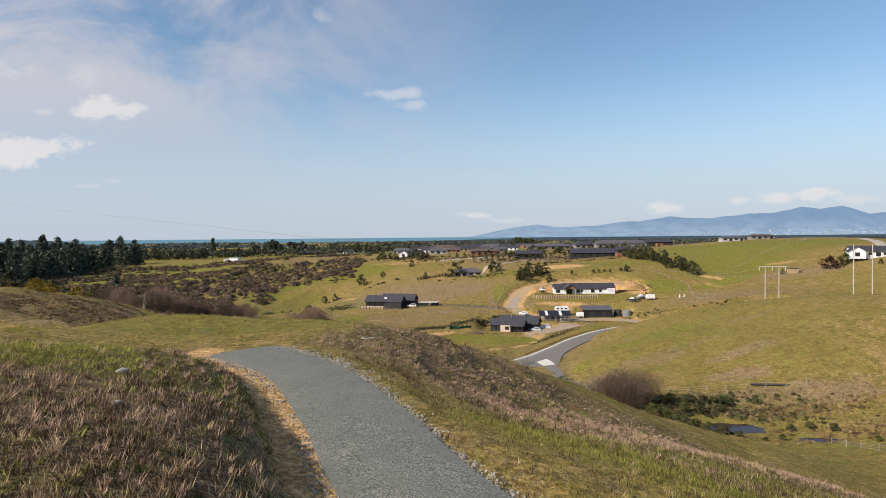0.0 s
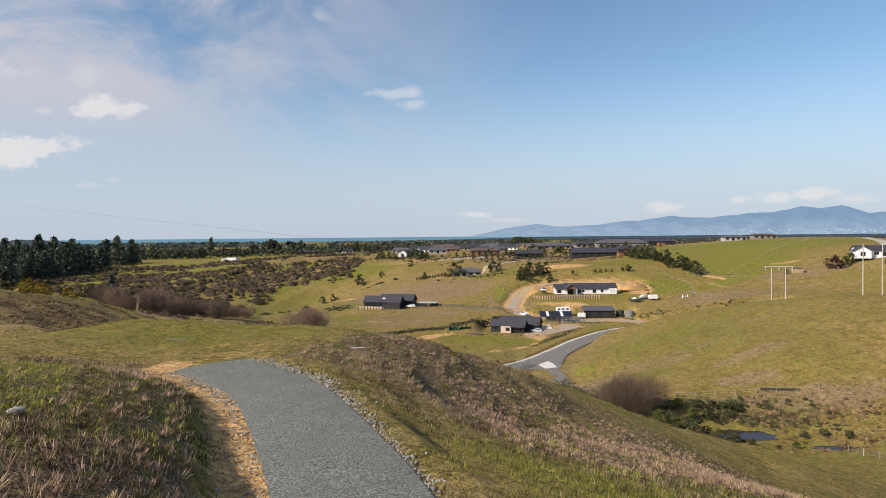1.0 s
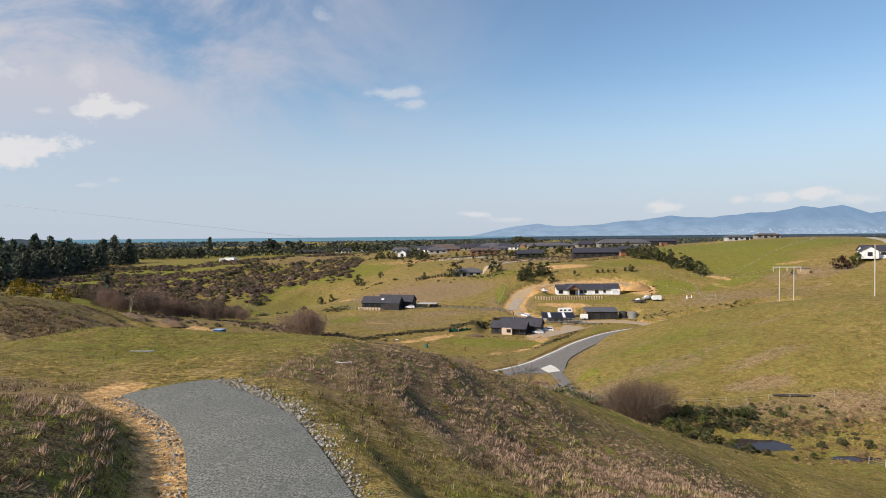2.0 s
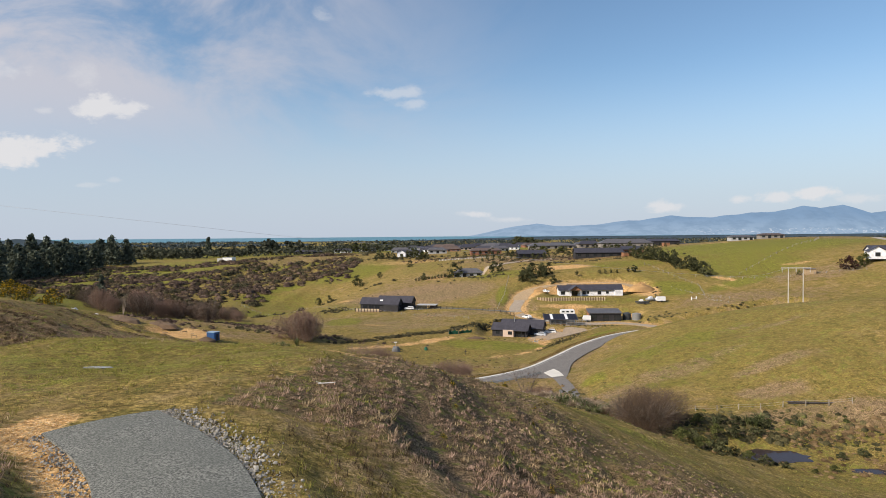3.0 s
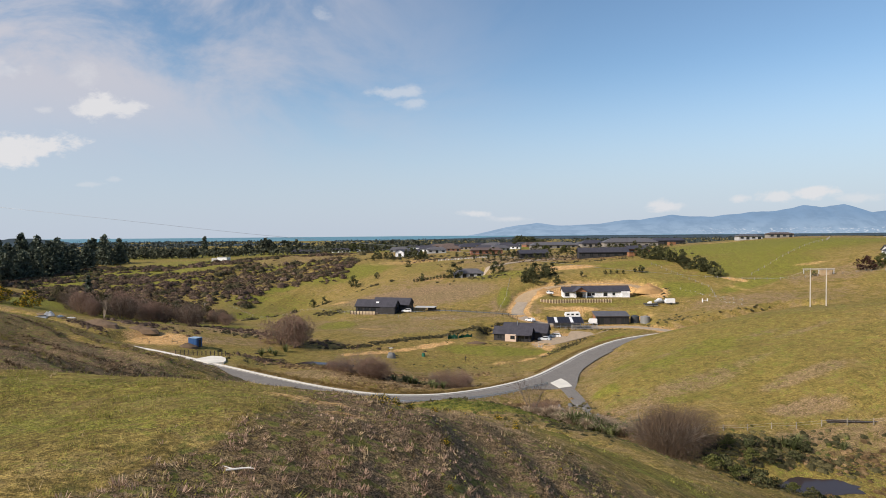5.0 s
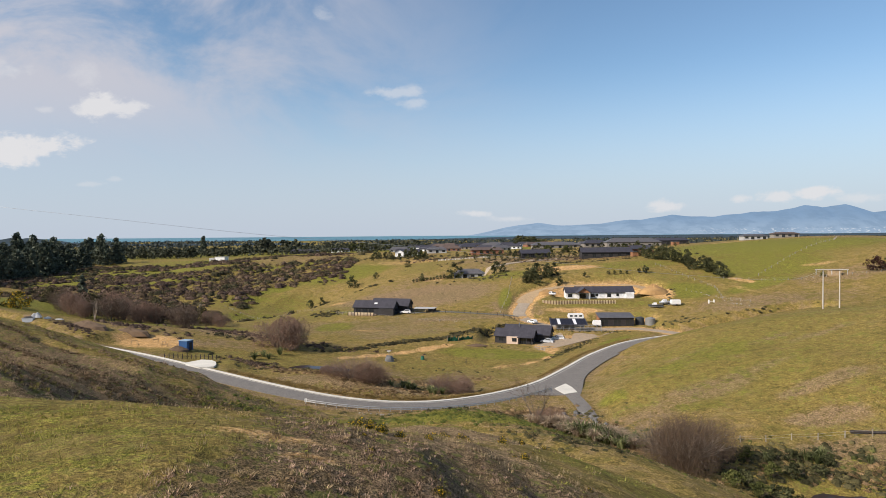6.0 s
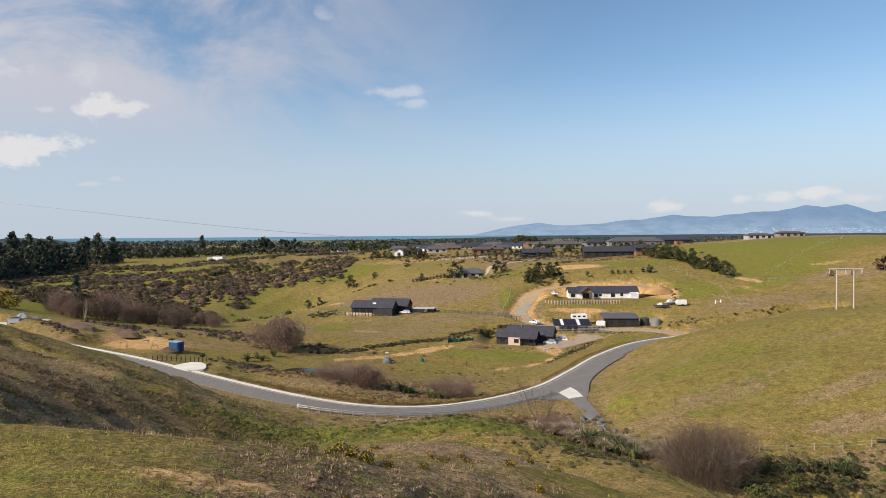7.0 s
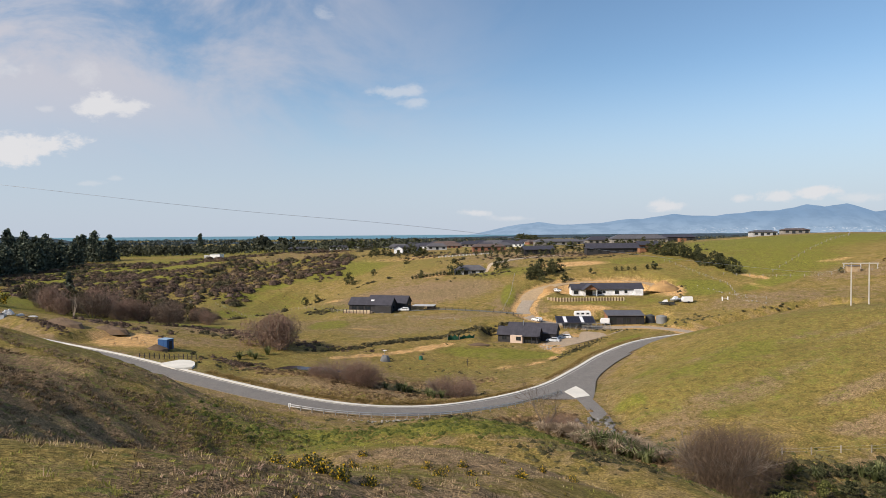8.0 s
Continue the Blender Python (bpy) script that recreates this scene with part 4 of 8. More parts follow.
def leafy_tree(h, r, seed, mat, name, label, category, group="", size=0.55, clumps=34, each=34, trunk=0.28, limbs=True):
    """A tree with a forking trunk and a crown of uneven clumps with gaps."""
    rng = np.random.default_rng(seed)
    t = thing(name, 0, 0, 0, 0, label, category, group)
    boughs = grow(rng, 5, h * 0.55, r * 0.6, 3, (3, 3), h * 0.018, 0.4)
    bm = rod(bmesh.new(), (0, 0, -0.2), (0, 0, h * trunk), h * 0.030, h * 0.020)
    part("trunk", bm, M["bark"], t)
    rows = [(a + [[0, 0, h * trunk * 0.8]], b + [[0, 0, h * trunk * 0.8]], q, s) for a, b, q, s in boughs]
    rows = [(a * [[1, 1, 0.75]], b * [[1, 1, 0.75]], q, s) for a, b, q, s in rows]
    if limbs:
        part("branchwork", sticks_mesh("branchwork", rows, M["bark"]), None, t)
    c = []
    for k in range(clumps):
        a, u = rng.uniform(0, 2 * np.pi), rng.uniform(0, 1)
        f = rng.uniform(0.06, 1.0)
        belly = math.sin(math.pi * min(1, 0.18 + 0.80 * f)) ** 0.7
        q = r * belly * math.sqrt(u)
        cc = np.array([math.cos(a) * q, math.sin(a) * q, h * (trunk * 0.7 + (1 - trunk * 0.7) * f * 0.93)])
        rad = r * rng.uniform(0.20, 0.38)
        p = rng.normal(size=(each, 3))
        p = p / np.linalg.norm(p, axis=1)[:, None] * rad * rng.uniform(0.55, 1.0, (each, 1)) * [[1, 1, 0.75]]
        c.append(cc + p)
    v, f = leaves(np.concatenate(c), size, rng)
    part("crown", mesh_of("crown", v, f, mat), None, t)
    return t


def bare_tree(h, r, seed, mat, stems, label, name="bare_willow", group="bare willows by the stream", kids=(4, 4, 4), thick=0.05, start=0.3, fine=0.011):
    """A leafless many-stemmed willow: stems that fork into a haze of twigs."""
    rng = np.random.default_rng(seed)
    t = thing(name, 0, 0, 0, 0, label, "bare tree", group)
    rows = grow(rng, stems, h * 0.95, r * 0.9, 4, kids, thick, 0.9, start)
    part("trunk", sticks_mesh("trunk", rows[:2], M["pale_bark"]), None, t)
    part("crown", sticks_mesh("crown", [(a, b, np.maximum(q, fine), np.maximum(s, fine * 0.7)) for a, b, q, s in rows[2:]], mat), None, t, "haze of fine reddish twigs")
    return t


def haze_tree(h, r, seed, mat, stems, twigs_n, label, name="bare_willow", group="bare willows by the stream", width=0.05, thick=0.06, low=0.0, fuzz=0.5, twig=(0.06, 0.15), puff=0):
    """A leafless round-headed shrub: bare stems under a dense dome of fine upright twigs."""
    rng = np.random.default_rng(seed)
    t = thing(name, 0, 0, 0, 0, label, "bare tree", group)
    rows = grow(rng, stems, h * 0.62, r * 0.62, 3, (3, 3), thick, 0.9, r * 0.12)
    part("trunk", sticks_mesh("trunk", rows, M["pale_bark"]), None, t)
    # a few lobes make the head uneven
    lobes = np.concatenate([rng.uniform(-0.62, 0.62, (9, 2)) * r * 1.15, rng.uniform(0.36, 0.56, (9, 1)) * h], 1)
    pick = rng.integers(0, 9, twigs_n)
    p = rng.normal(size=(twigs_n, 3))
    p = p / np.linalg.norm(p, axis=1)[:, None] * rng.uniform(0.25, 1, (twigs_n, 1)) ** 0.6 * [[r * 0.52, r * 0.52, h * 0.46]]
    c = lobes[pick] + p
    c[:, 2] = np.clip(c[:, 2], low * h + rng.uniform(0, 0.25, twigs_n) * h, None)
    way = np.stack([c[:, 0] / r, c[:, 1] / r, np.full(twigs_n, 0.7)], 1) + rng.normal(0, fuzz, (twigs_n, 3))
    v, f = tri_blades(c - way * 0.05 * h, way, h * rng.uniform(*twig, twigs_n), width * rng.uniform(0.6, 1.4, twigs_n), rng)
    if puff:
        # sprays of finest twigs over the lobes
        way = rng.normal(size=(puff, 3))
        way /= np.linalg.norm(way, axis=1)[:, None]
        q = lobes[rng.integers(0, 9, puff)] + way * rng.uniform(0.8, 1.05, (puff, 1)) * [[r * 0.46, r * 0.46, h * 0.36]]
        q[:, 2] = np.clip(q[:, 2], 0.1, None)
        lv, lf = leaves(q, 0.26, rng)
        v = np.concatenate([v, lv])
        lf = np.asarray(lf) + 3 * twigs_n
        f = np.concatenate([f, lf[:, [0, 1, 2]], lf[:, [0, 2, 3]]])
    part("crown", mesh_of("crown", v, f, mat), None, t, "dome of fine reddish twigs")
    return t


def place(kinds, spots, rng, lo=0.85, hi=1.15):
    """Copies of the given things at spots of the plan, each turned and sized a little; the models themselves take the first spots."""
    for k, (x, y, *more) in enumerate(spots):
        s = (more[0] if more else 1.0) * rng.uniform(lo, hi)
        m = pose(x, y, height(x, y) - 0.1, 0, 0, rng.uniform(0, 360))
        ob = kinds[k] if k < len(kinds) else copy_thing(kinds[k % len(kinds)], m)
        ob.matrix_basis = m @ Matrix.Diagonal((s, s, s * rng.uniform(0.92, 1.08), 1))


prng = np.random.default_rng(5)


def woods():
    pines = [pine_tree(h, r, 30 + k) for k, (h, r) in enumerate(((25, 9.6), (23, 9.0), (27, 9.4), (20, 8.6)))]
    spots = [(-302, 592, 1.05), (-290, 600, 0.95)]
    for k in range(70):
        f = k / 69
        spots.append((-300 - 170 * f + prng.uniform(-10, 10), 590 - 60 * f + prng.uniform(-40, 26), prng.uniform(0.75, 1.05)))
    for k in range(46):
        f = k / 45
        spots.append((-292 + 4 * f - 26 * prng.uniform(0, 1) ** 2, 560 - 138 * f + prng.uniform(-8, 8), prng.uniform(0.62, 0.98)))
    spots += [(-189, 365, 0.42)]
    place(pines, spots, prng)
    norfolk = pine_tree(25, 6.0, 71)
    norfolk.name = "norfolk_pine"
    tagged(norfolk, "lone dark norfolk pine above the hedgerow trees", "pine tree", "lone pines")
    norfolk.matrix_basis = pose(-310, 853, 6)
    kinds = [leafy_tree(12, 5.5, 80 + k, M["shelter"], "shelter_tree", "dark evergreen tree in a far shelter belt", "tree", "far shelter belt trees", 1.6, 24, 15, limbs=False) for k in range(3)]
    spots = [(-216 + prng.uniform(-8, 50), 748 + prng.uniform(-12, 20), prng.uniform(1.15, 1.5)) for k in range(12)]
    spots += [(x, 700 + prng.uniform(-25, 45), prng.uniform(0.55, 1.0)) for x in np.linspace(-400, -215, 46)]
    spots += [(x, 765 + prng.uniform(-15, 30), prng.uniform(0.6, 0.95)) for x in np.linspace(-180, -40, 30)]
    spots += [(x, 900 + prng.uniform(-40, 160), prng.uniform(0.5, 1.0)) for x in np.linspace(-560, 420, 44)]
    place(kinds, spots, prng)
    gum = [leafy_tree(24, 15, 95, M["leaf"], "gum_tree", "spreading clump of far gum trees on the skyline", "tree", "skyline gum trees", 2.2, 46, 26, 0.35)]
    place(gum, [(140, 1163), (160, 1180, 0.85), (178, 1170, 0.6)], prng)
    lime = [leafy_tree(6, 3.4, 100 + k, M["lime"], "garden_tree", "light green garden tree near the ridge houses", "tree", "garden trees", 0.7, 26, 24) for k in range(2)]
    spots = [(-100, 735, 1.5), (-88, 728, 1.4), (-76, 738, 1.3), (-64, 730, 1.5), (-120, 742, 1.3), (62, 420, 0.7), (66, 428, 0.8), (58, 426, 0.6), (36, 470, 0.8), (80, 440, 0.7), (120, 450, 0.6), (-14, 458, 0.9)]
    place(lime, spots, prng)


def slope_trees():
    dark = [leafy_tree(6.5, 2.7, 110 + k, M["leaf"], "hedge_tree", "dark evergreen tree in a hedgerow down the slope", "tree", "hedgerow trees", 0.58, 30, 17, 0.06, limbs=False) for k in range(3)]
    spots = []
    for k in range(24):
        f = k / 23
        spots.append((106 + 20 * f + prng.uniform(-2.5, 2.5), 366 - 52 * f + prng.uniform(-3, 3), prng.uniform(0.75, 1.1)))
    spots += [(36 + prng.uniform(0, 18), 322 + prng.uniform(-4, 9), prng.uniform(0.55, 0.95)) for k in range(15)]
    spots += [(6.5, 350, 1.35), (27, 344, 0.95), (31, 349, 0.8), (-20.6, 414, 0.8), (-37, 389, 0.6), (-50, 386, 1.0), (-47, 380, 0.7), (-64, 340, 0.7), (-58, 338, 0.55), (-10, 350, 0.6)]
    spots += [(-36 + prng.uniform(-10, 26), 462 + prng.uniform(-12, 14), prng.uniform(0.55, 0.95)) for k in range(18)]
    spots += [(x, 404 + prng.uniform(-12, 10), prng.uniform(0.35, 0.7)) for x in np.linspace(20, 130, 30)]
    spots += [(x, 452 + prng.uniform(-16, 14), prng.uniform(0.4, 0.8)) for x in np.linspace(10, 150, 26)]
    place(dark, spots, prng)
    small = [leafy_tree(1.9, 0.75, 121, M["leaf"], "young_tree", "small clipped young tree in a row on the lawn", "tree", "young trees in a row", 0.28, 16, 22, 0.2)]
    place(small, [(66, 325), (77.5, 326), (80, 325.5), (83, 326), (86, 325.5), (92, 327.4, 1.3), (94.5, 326, 1.9)] + [(x, 349.5) for x in np.linspace(-14, 3, 11)], prng)
    wat = [leafy_tree(6.0, 4.2, 130 + k, M["wattle"], "wattle_tree", "golden-flowered wattle tree on the shoulder of the hill", "tree", "flowering wattles", 0.42, 34, 40, 0.12) for k in range(2)]
    place(wat, [(-154, 248, 1.15), (-145.5, 250, 0.95), (-162, 252, 1.25)], prng)
    dk = leafy_tree(5, 3.6, 133, M["darkscrub"], "broadleaf_tree", "dark bushy tree beside the flowering wattles", "tree", "", 0.5, 30, 30, 0.12)
    place([dk, copy_thing(dk, dk.matrix_basis)], [(-171, 251), (-178, 256, 1.1)], prng)
    red = leafy_tree(6.5, 4.2, 134, M["redleaf"], "copper_tree", "dark copper-red tree beside the hillside house", "tree", "", 0.5, 34, 34, 0.12)
    place([red], [(181, 296)], prng)
    near = [leafy_tree(4.5, 2.0, 136, M["lime"], "garden_shrub", "olive garden shrub beside the hillside house", "shrub", "hillside garden shrubs", 0.4, 24, 26, 0.1)]
    place(near, [(186, 296), (190, 299, 1.1), (161, 300, 0.6), (198, 286, 0.6)], prng)


def bare_trees():
    big = haze_tree(6.7, 6.9, 140, M["willow"], 80, 32000, "large leafless willow thicket beside the marshy stream", width=0.032, thick=0.07, low=0.10, fuzz=0.75, twig=(0.05, 0.13))
    place([big], [(32.6, 116.6, 0.98)], prng, 1, 1)
    # the gully willows, further off
    kinds = [haze_tree(8.0, 4.9, 150 + k, M[m], 24, 2600, "leafless reddish willow in the valley bottom", width=0.07, thick=0.07, fuzz=0.9, twig=(0.05, 0.10), puff=2600) for k, m in enumerate(("mauve", "gullywood", "mauve"))]
    spots = [(-43, 216, 1.35), (-84, 240, 1.0), (-48, 219, 1.1), (-124, 252, 1.2), (-116, 255, 1.25), (-110, 262, 1.1), (-104, 264, 1.1), (-98, 268, 1.2), (-92, 262, 0.9), (-132, 258, 1.0),
             (-140, 268, 1.0), (-120, 270, 1.3), (-112, 276, 1.2), (-86, 270, 0.9), (-128, 282, 1.1), (-104, 284, 1.0), (-150, 282, 0.9), (-80, 262, 0.7), (-136, 300, 0.9), (-115, 300, 0.9), (-94, 290, 0.8)]
    place(kinds, spots, prng, 0.7, 1.25)
    olive = [leafy_tree(6, 3.4, 156 + k, M["darkscrub"], "gully_tree", "olive-brown bushy tree among the gully willows", "tree", "bushy gully trees", 0.5, 36, 26, 0.08, limbs=False) for k in range(2)]
    place(olive, [(-128, 262, 1.1), (-107, 270, 1.2), (-118, 286, 1.0), (-96, 276, 0.9), (-138, 276, 1.2), (-88, 282, 0.9), (-126, 310, 1.2), (-146, 296, 1.1), (-158, 288, 1.0), (-104, 306, 1.0)], prng)
    low = [haze_tree(3.2, 3.8, 160 + k, M["mauve"], 44, 9000, "low spreading leafless shrub beside the road", "bare_shrub", "bare shrubs by the road", 0.034, 0.035, fuzz=0.65, twig=(0.05, 0.12)) for k in range(2)]
    place(low, [(-19, 169.5, 1.6), (1.5, 174.5, 1.4), (-15.5, 170, 1.3), (4.5, 173, 1.1), (-23, 171, 0.8), (20, 148, 0.8)], prng)
    thin = bare_tree(6.0, 3.0, 166, M["willow"], 9, "sparse leafless sapling below the guard rail", "bare_sapling", "", (4, 3, 3), 0.05, 0.2)
    place([thin], [(17.5, 146.5)], prng, 1, 1)
    dead = bare_tree(7.5, 1.6, 168, M["pale_bark"], 3, "dead grey tree standing in the gully", "dead_tree", "", (2, 2, 2), 0.16, 0.1)
    place([dead], [(-117, 246)], prng, 1, 1)
    stump = thing("tree_stump", -116, 334.6, None, 0, "broken grey tree stump on the scrubby slope", "tree stump")
    bm = rod(bmesh.new(), (0, 0, -0.3), (0.8, 0, 4.6), 0.75, 0.5, 9)
    part("trunk", bm, M["pale_bark"], stump)


def mound_mesh(r, x, y, rad, tall, leaf, dense, rough=0.28):
    """Rounded bushes: leaf sprays laid over a lumpy dome, facing out from it, on a closed dome of dark inner growth."""
    m = len(x)
    z = land(x, y) - 0.15
    n = np.maximum(16, (dense * rad**2)).astype(int)
    j = np.repeat(np.arange(m), n)
    a, h = r.uniform(0, 2 * np.pi, len(j)), r.uniform(0.0, 1.0, len(j))
    s = np.sqrt(1 - h * h)
    way = np.stack([np.cos(a) * s, np.sin(a) * s, h], 1)
    turn = r.uniform(0, 6.3, m)[j]
    lump = 1 + rough * (np.sin(3 * a + turn) * s + 0.7 * np.sin(5 * a + 2 * turn + 4 * h)) * 0.6 + r.normal(0, 0.07, len(j))
    c = np.stack([x[j], y[j], z[j]], 1) + way * (rad[j] * lump)[:, None] * np.stack([np.ones(len(j)), np.ones(len(j)), (tall / rad)[j]], 1)
    nrm = way + r.normal(0, 0.55, way.shape)
    nrm /= np.linalg.norm(nrm, axis=1)[:, None]
    u = np.cross(nrm, r.normal(size=nrm.shape))
    u /= np.linalg.norm(u, axis=1)[:, None]
    w = np.cross(nrm, u)
    k = (leaf * r.uniform(0.6, 1.35, len(j)))[:, None]
    v = np.stack([c - u * k * 0.6, c + w * k * 0.42, c + u * k * 0.6, c - w * k * 0.42], 1).reshape(-1, 3)
    f = np.arange(len(v)).reshape(-1, 4)
    ring, rows = 8, 2
    b = np.arange(ring) * 2 * np.pi / ring
    inner = []
    for q in range(rows + 1):
        e = q / rows * 1.35
        inner.append(np.stack([np.cos(b) * math.cos(e), np.sin(b) * math.cos(e), np.full(ring, math.sin(e))], 1))
    inner = np.concatenate(inner)[None] * np.stack([rad, rad, tall], 1)[:, None] * 0.84 + np.stack([x, y, z], 1)[:, None]
    o = len(v) + np.arange(m)[:, None] * ring * (rows + 1)
    quads = np.array([(q * ring + t, q * ring + (t + 1) % ring, (q + 1) * ring + (t + 1) % ring, (q + 1) * ring + t) for q in range(rows) for t in range(ring)])
    return np.concatenate([v, inner.reshape(-1, 3)]), np.concatenate([f, (o[:, :, None] + quads[None]).reshape(-1, 4)])


def clumps(name, zones, mat, leaf, label, category, dense, rng, low=0.0):
    """Scrub that nobody could count: rounded clumps, strewn over zones (x, y, half sizes, turn, number, height)."""
    xs, ys, rs = [], [], []
    for cx, cy, a, b, turn, n, h in zones:
        co, si = math.cos(radians(turn)), math.sin(radians(turn))
        q = rng.normal(0, 0.5, (n, 2))
        x, y = cx + q[:, 0] * a * co - q[:, 1] * b * si, cy + q[:, 0] * a * si + q[:, 1] * b * co
        keep = value_noise(x, y, 26, 31) > low
        keep &= (along(ROAD, x, y)[0] > 6.2) & (along(LANE, x, y)[0] > 3.5) & (along(FARM_DRIVE, x, y)[0] > 3) & (np.hypot((x - 47.9) / 8.8, (y - 111.2) / 4.1) > 1) & (np.hypot((x + 32.5) / 11.4, (y - 189) / 5.0) > 1)
        xs.append(x[keep])
        ys.append(y[keep])
        rs.append(h * rng.uniform(0.35, 1.0, int(keep.sum())))
    x, y, rad = np.concatenate(xs), np.concatenate(ys), np.concatenate(rs)
    v, f = mound_mesh(rng, x, y, rad, rad * rng.uniform(0.55, 1.0, len(x)), leaf, dense)
    return tagged(new(name, mesh_of(name, v, f, mat)), label, category, kind="stuff")


def masses(r):
    """Gorse, bracken and bare scrub that runs over the western hillside in rounded banks, with grass between."""
    x = np.concatenate([r.uniform(-290, -58, 6600), r.uniform(-340, -210, 600)])
    y = np.concatenate([r.uniform(318, 560, 6600), r.uniform(455, 545, 600)])
    band = fbm(x + 0.5 * y, y * 1.5 - 0.5 * x, 58.0, 4, 71)
    small = fbm(x, y, 17.0, 3, 75)
    heart = np.exp(-(((x + 150) / 80) ** 4 + ((y - 400) / 70) ** 4))
    keep = band + 0.30 * heart + 0.62 * (small - 0.5) > r.uniform(0.425, 0.500, len(x))
    keep &= ~((x > -100) & (y < 395))
    keep |= (np.hypot((x + 75) / 20, (y - 452) / 16) < 1) & (small > 0.42)
    for cx, cy, a, b, turn in ((-262, 516, 16, 6, 30), (-245, 550, 30, 5, 5), (-253, 446, 18, 5, 50), (-229, 378, 18, 6, 30)):
        c, q = math.cos(radians(turn)), math.sin(radians(turn))
        keep &= np.hypot((c * (x - cx) + q * (y - cy)) / a, (-q * (x - cx) + c * (y - cy)) / b) > 1
    x, y = x[keep], y[keep]
    rad = 0.8 + 2.6 * r.uniform(0, 1, len(x)) ** 2.0
    sort = 0.55 * fbm(x, y, 20.0, 2, 77) + 0.45 * r.uniform(0, 1, len(x))
    for name, mat, lo, hi, label in (("hill_scrub", "scrub", 0.40, 0.60, "brown gorse and bracken scrub in rounded banks"), ("dark_scrub", "darkscrub", -1, 0.40, "dark olive gorse scrub in rounded banks"), ("bare_scrub", "mauvescrub", 0.60, 2, "mauve leafless scrub on the hillside")):
        k = (sort > lo) & (sort <= hi)
        v, f = mound_mesh(r, x[k], y[k], rad[k], rad[k] * r.uniform(0.5, 0.9, int(k.sum())), 0.56, 7.5)
        tagged(new(name, mesh_of(name, v, f, M[mat])), label, "scrub", kind="stuff")


def kerb_tussock(r):
    """Golden tussocks planted along the far kerb of the road."""
    d = np.gradient(FINE_ROAD[:, :2], axis=0)
    d /= np.linalg.norm(d, axis=1)[:, None]
    j = r.integers(0, len(FINE_ROAD), 2600)
    o = 4.9 + np.abs(r.normal(0, 0.7, 2600))
    x, y = FINE_ROAD[j, 0] - d[j, 1] * o + r.normal(0, 0.3, 2600), FINE_ROAD[j, 1] + d[j, 0] * o + r.normal(0, 0.3, 2600)
    ok = (x > -46) & (x < 62) & (np.abs(x - 22) > 2)
    x, y = x[ok], y[ok]
    m, k = len(x), 22
    size = np.repeat(r.uniform(0.6, 1.2, m), k)
    a = r.uniform(0, 2 * np.pi, m * k)
    base = np.stack([np.repeat(x, k) + np.cos(a) * 0.12, np.repeat(y, k) + np.sin(a) * 0.12, np.repeat(land(x, y), k) - 0.03], 1)
    out = r.uniform(0.1, 1.1, m * k)
    lean = np.stack([np.cos(a) * out, np.sin(a) * out, np.full(m * k, 0.8)], 1)
    v, f = tri_blades(base, lean, 0.55 * size * r.uniform(0.6, 1.1, m * k), 0.07 * r.uniform(0.6, 1.4, m * k), r)
    tagged(new("kerb_tussock", mesh_of("kerb_tussock", v, f, M["kerbgrass"])), "golden tussock grass planted along the kerb", "grass", kind="stuff")


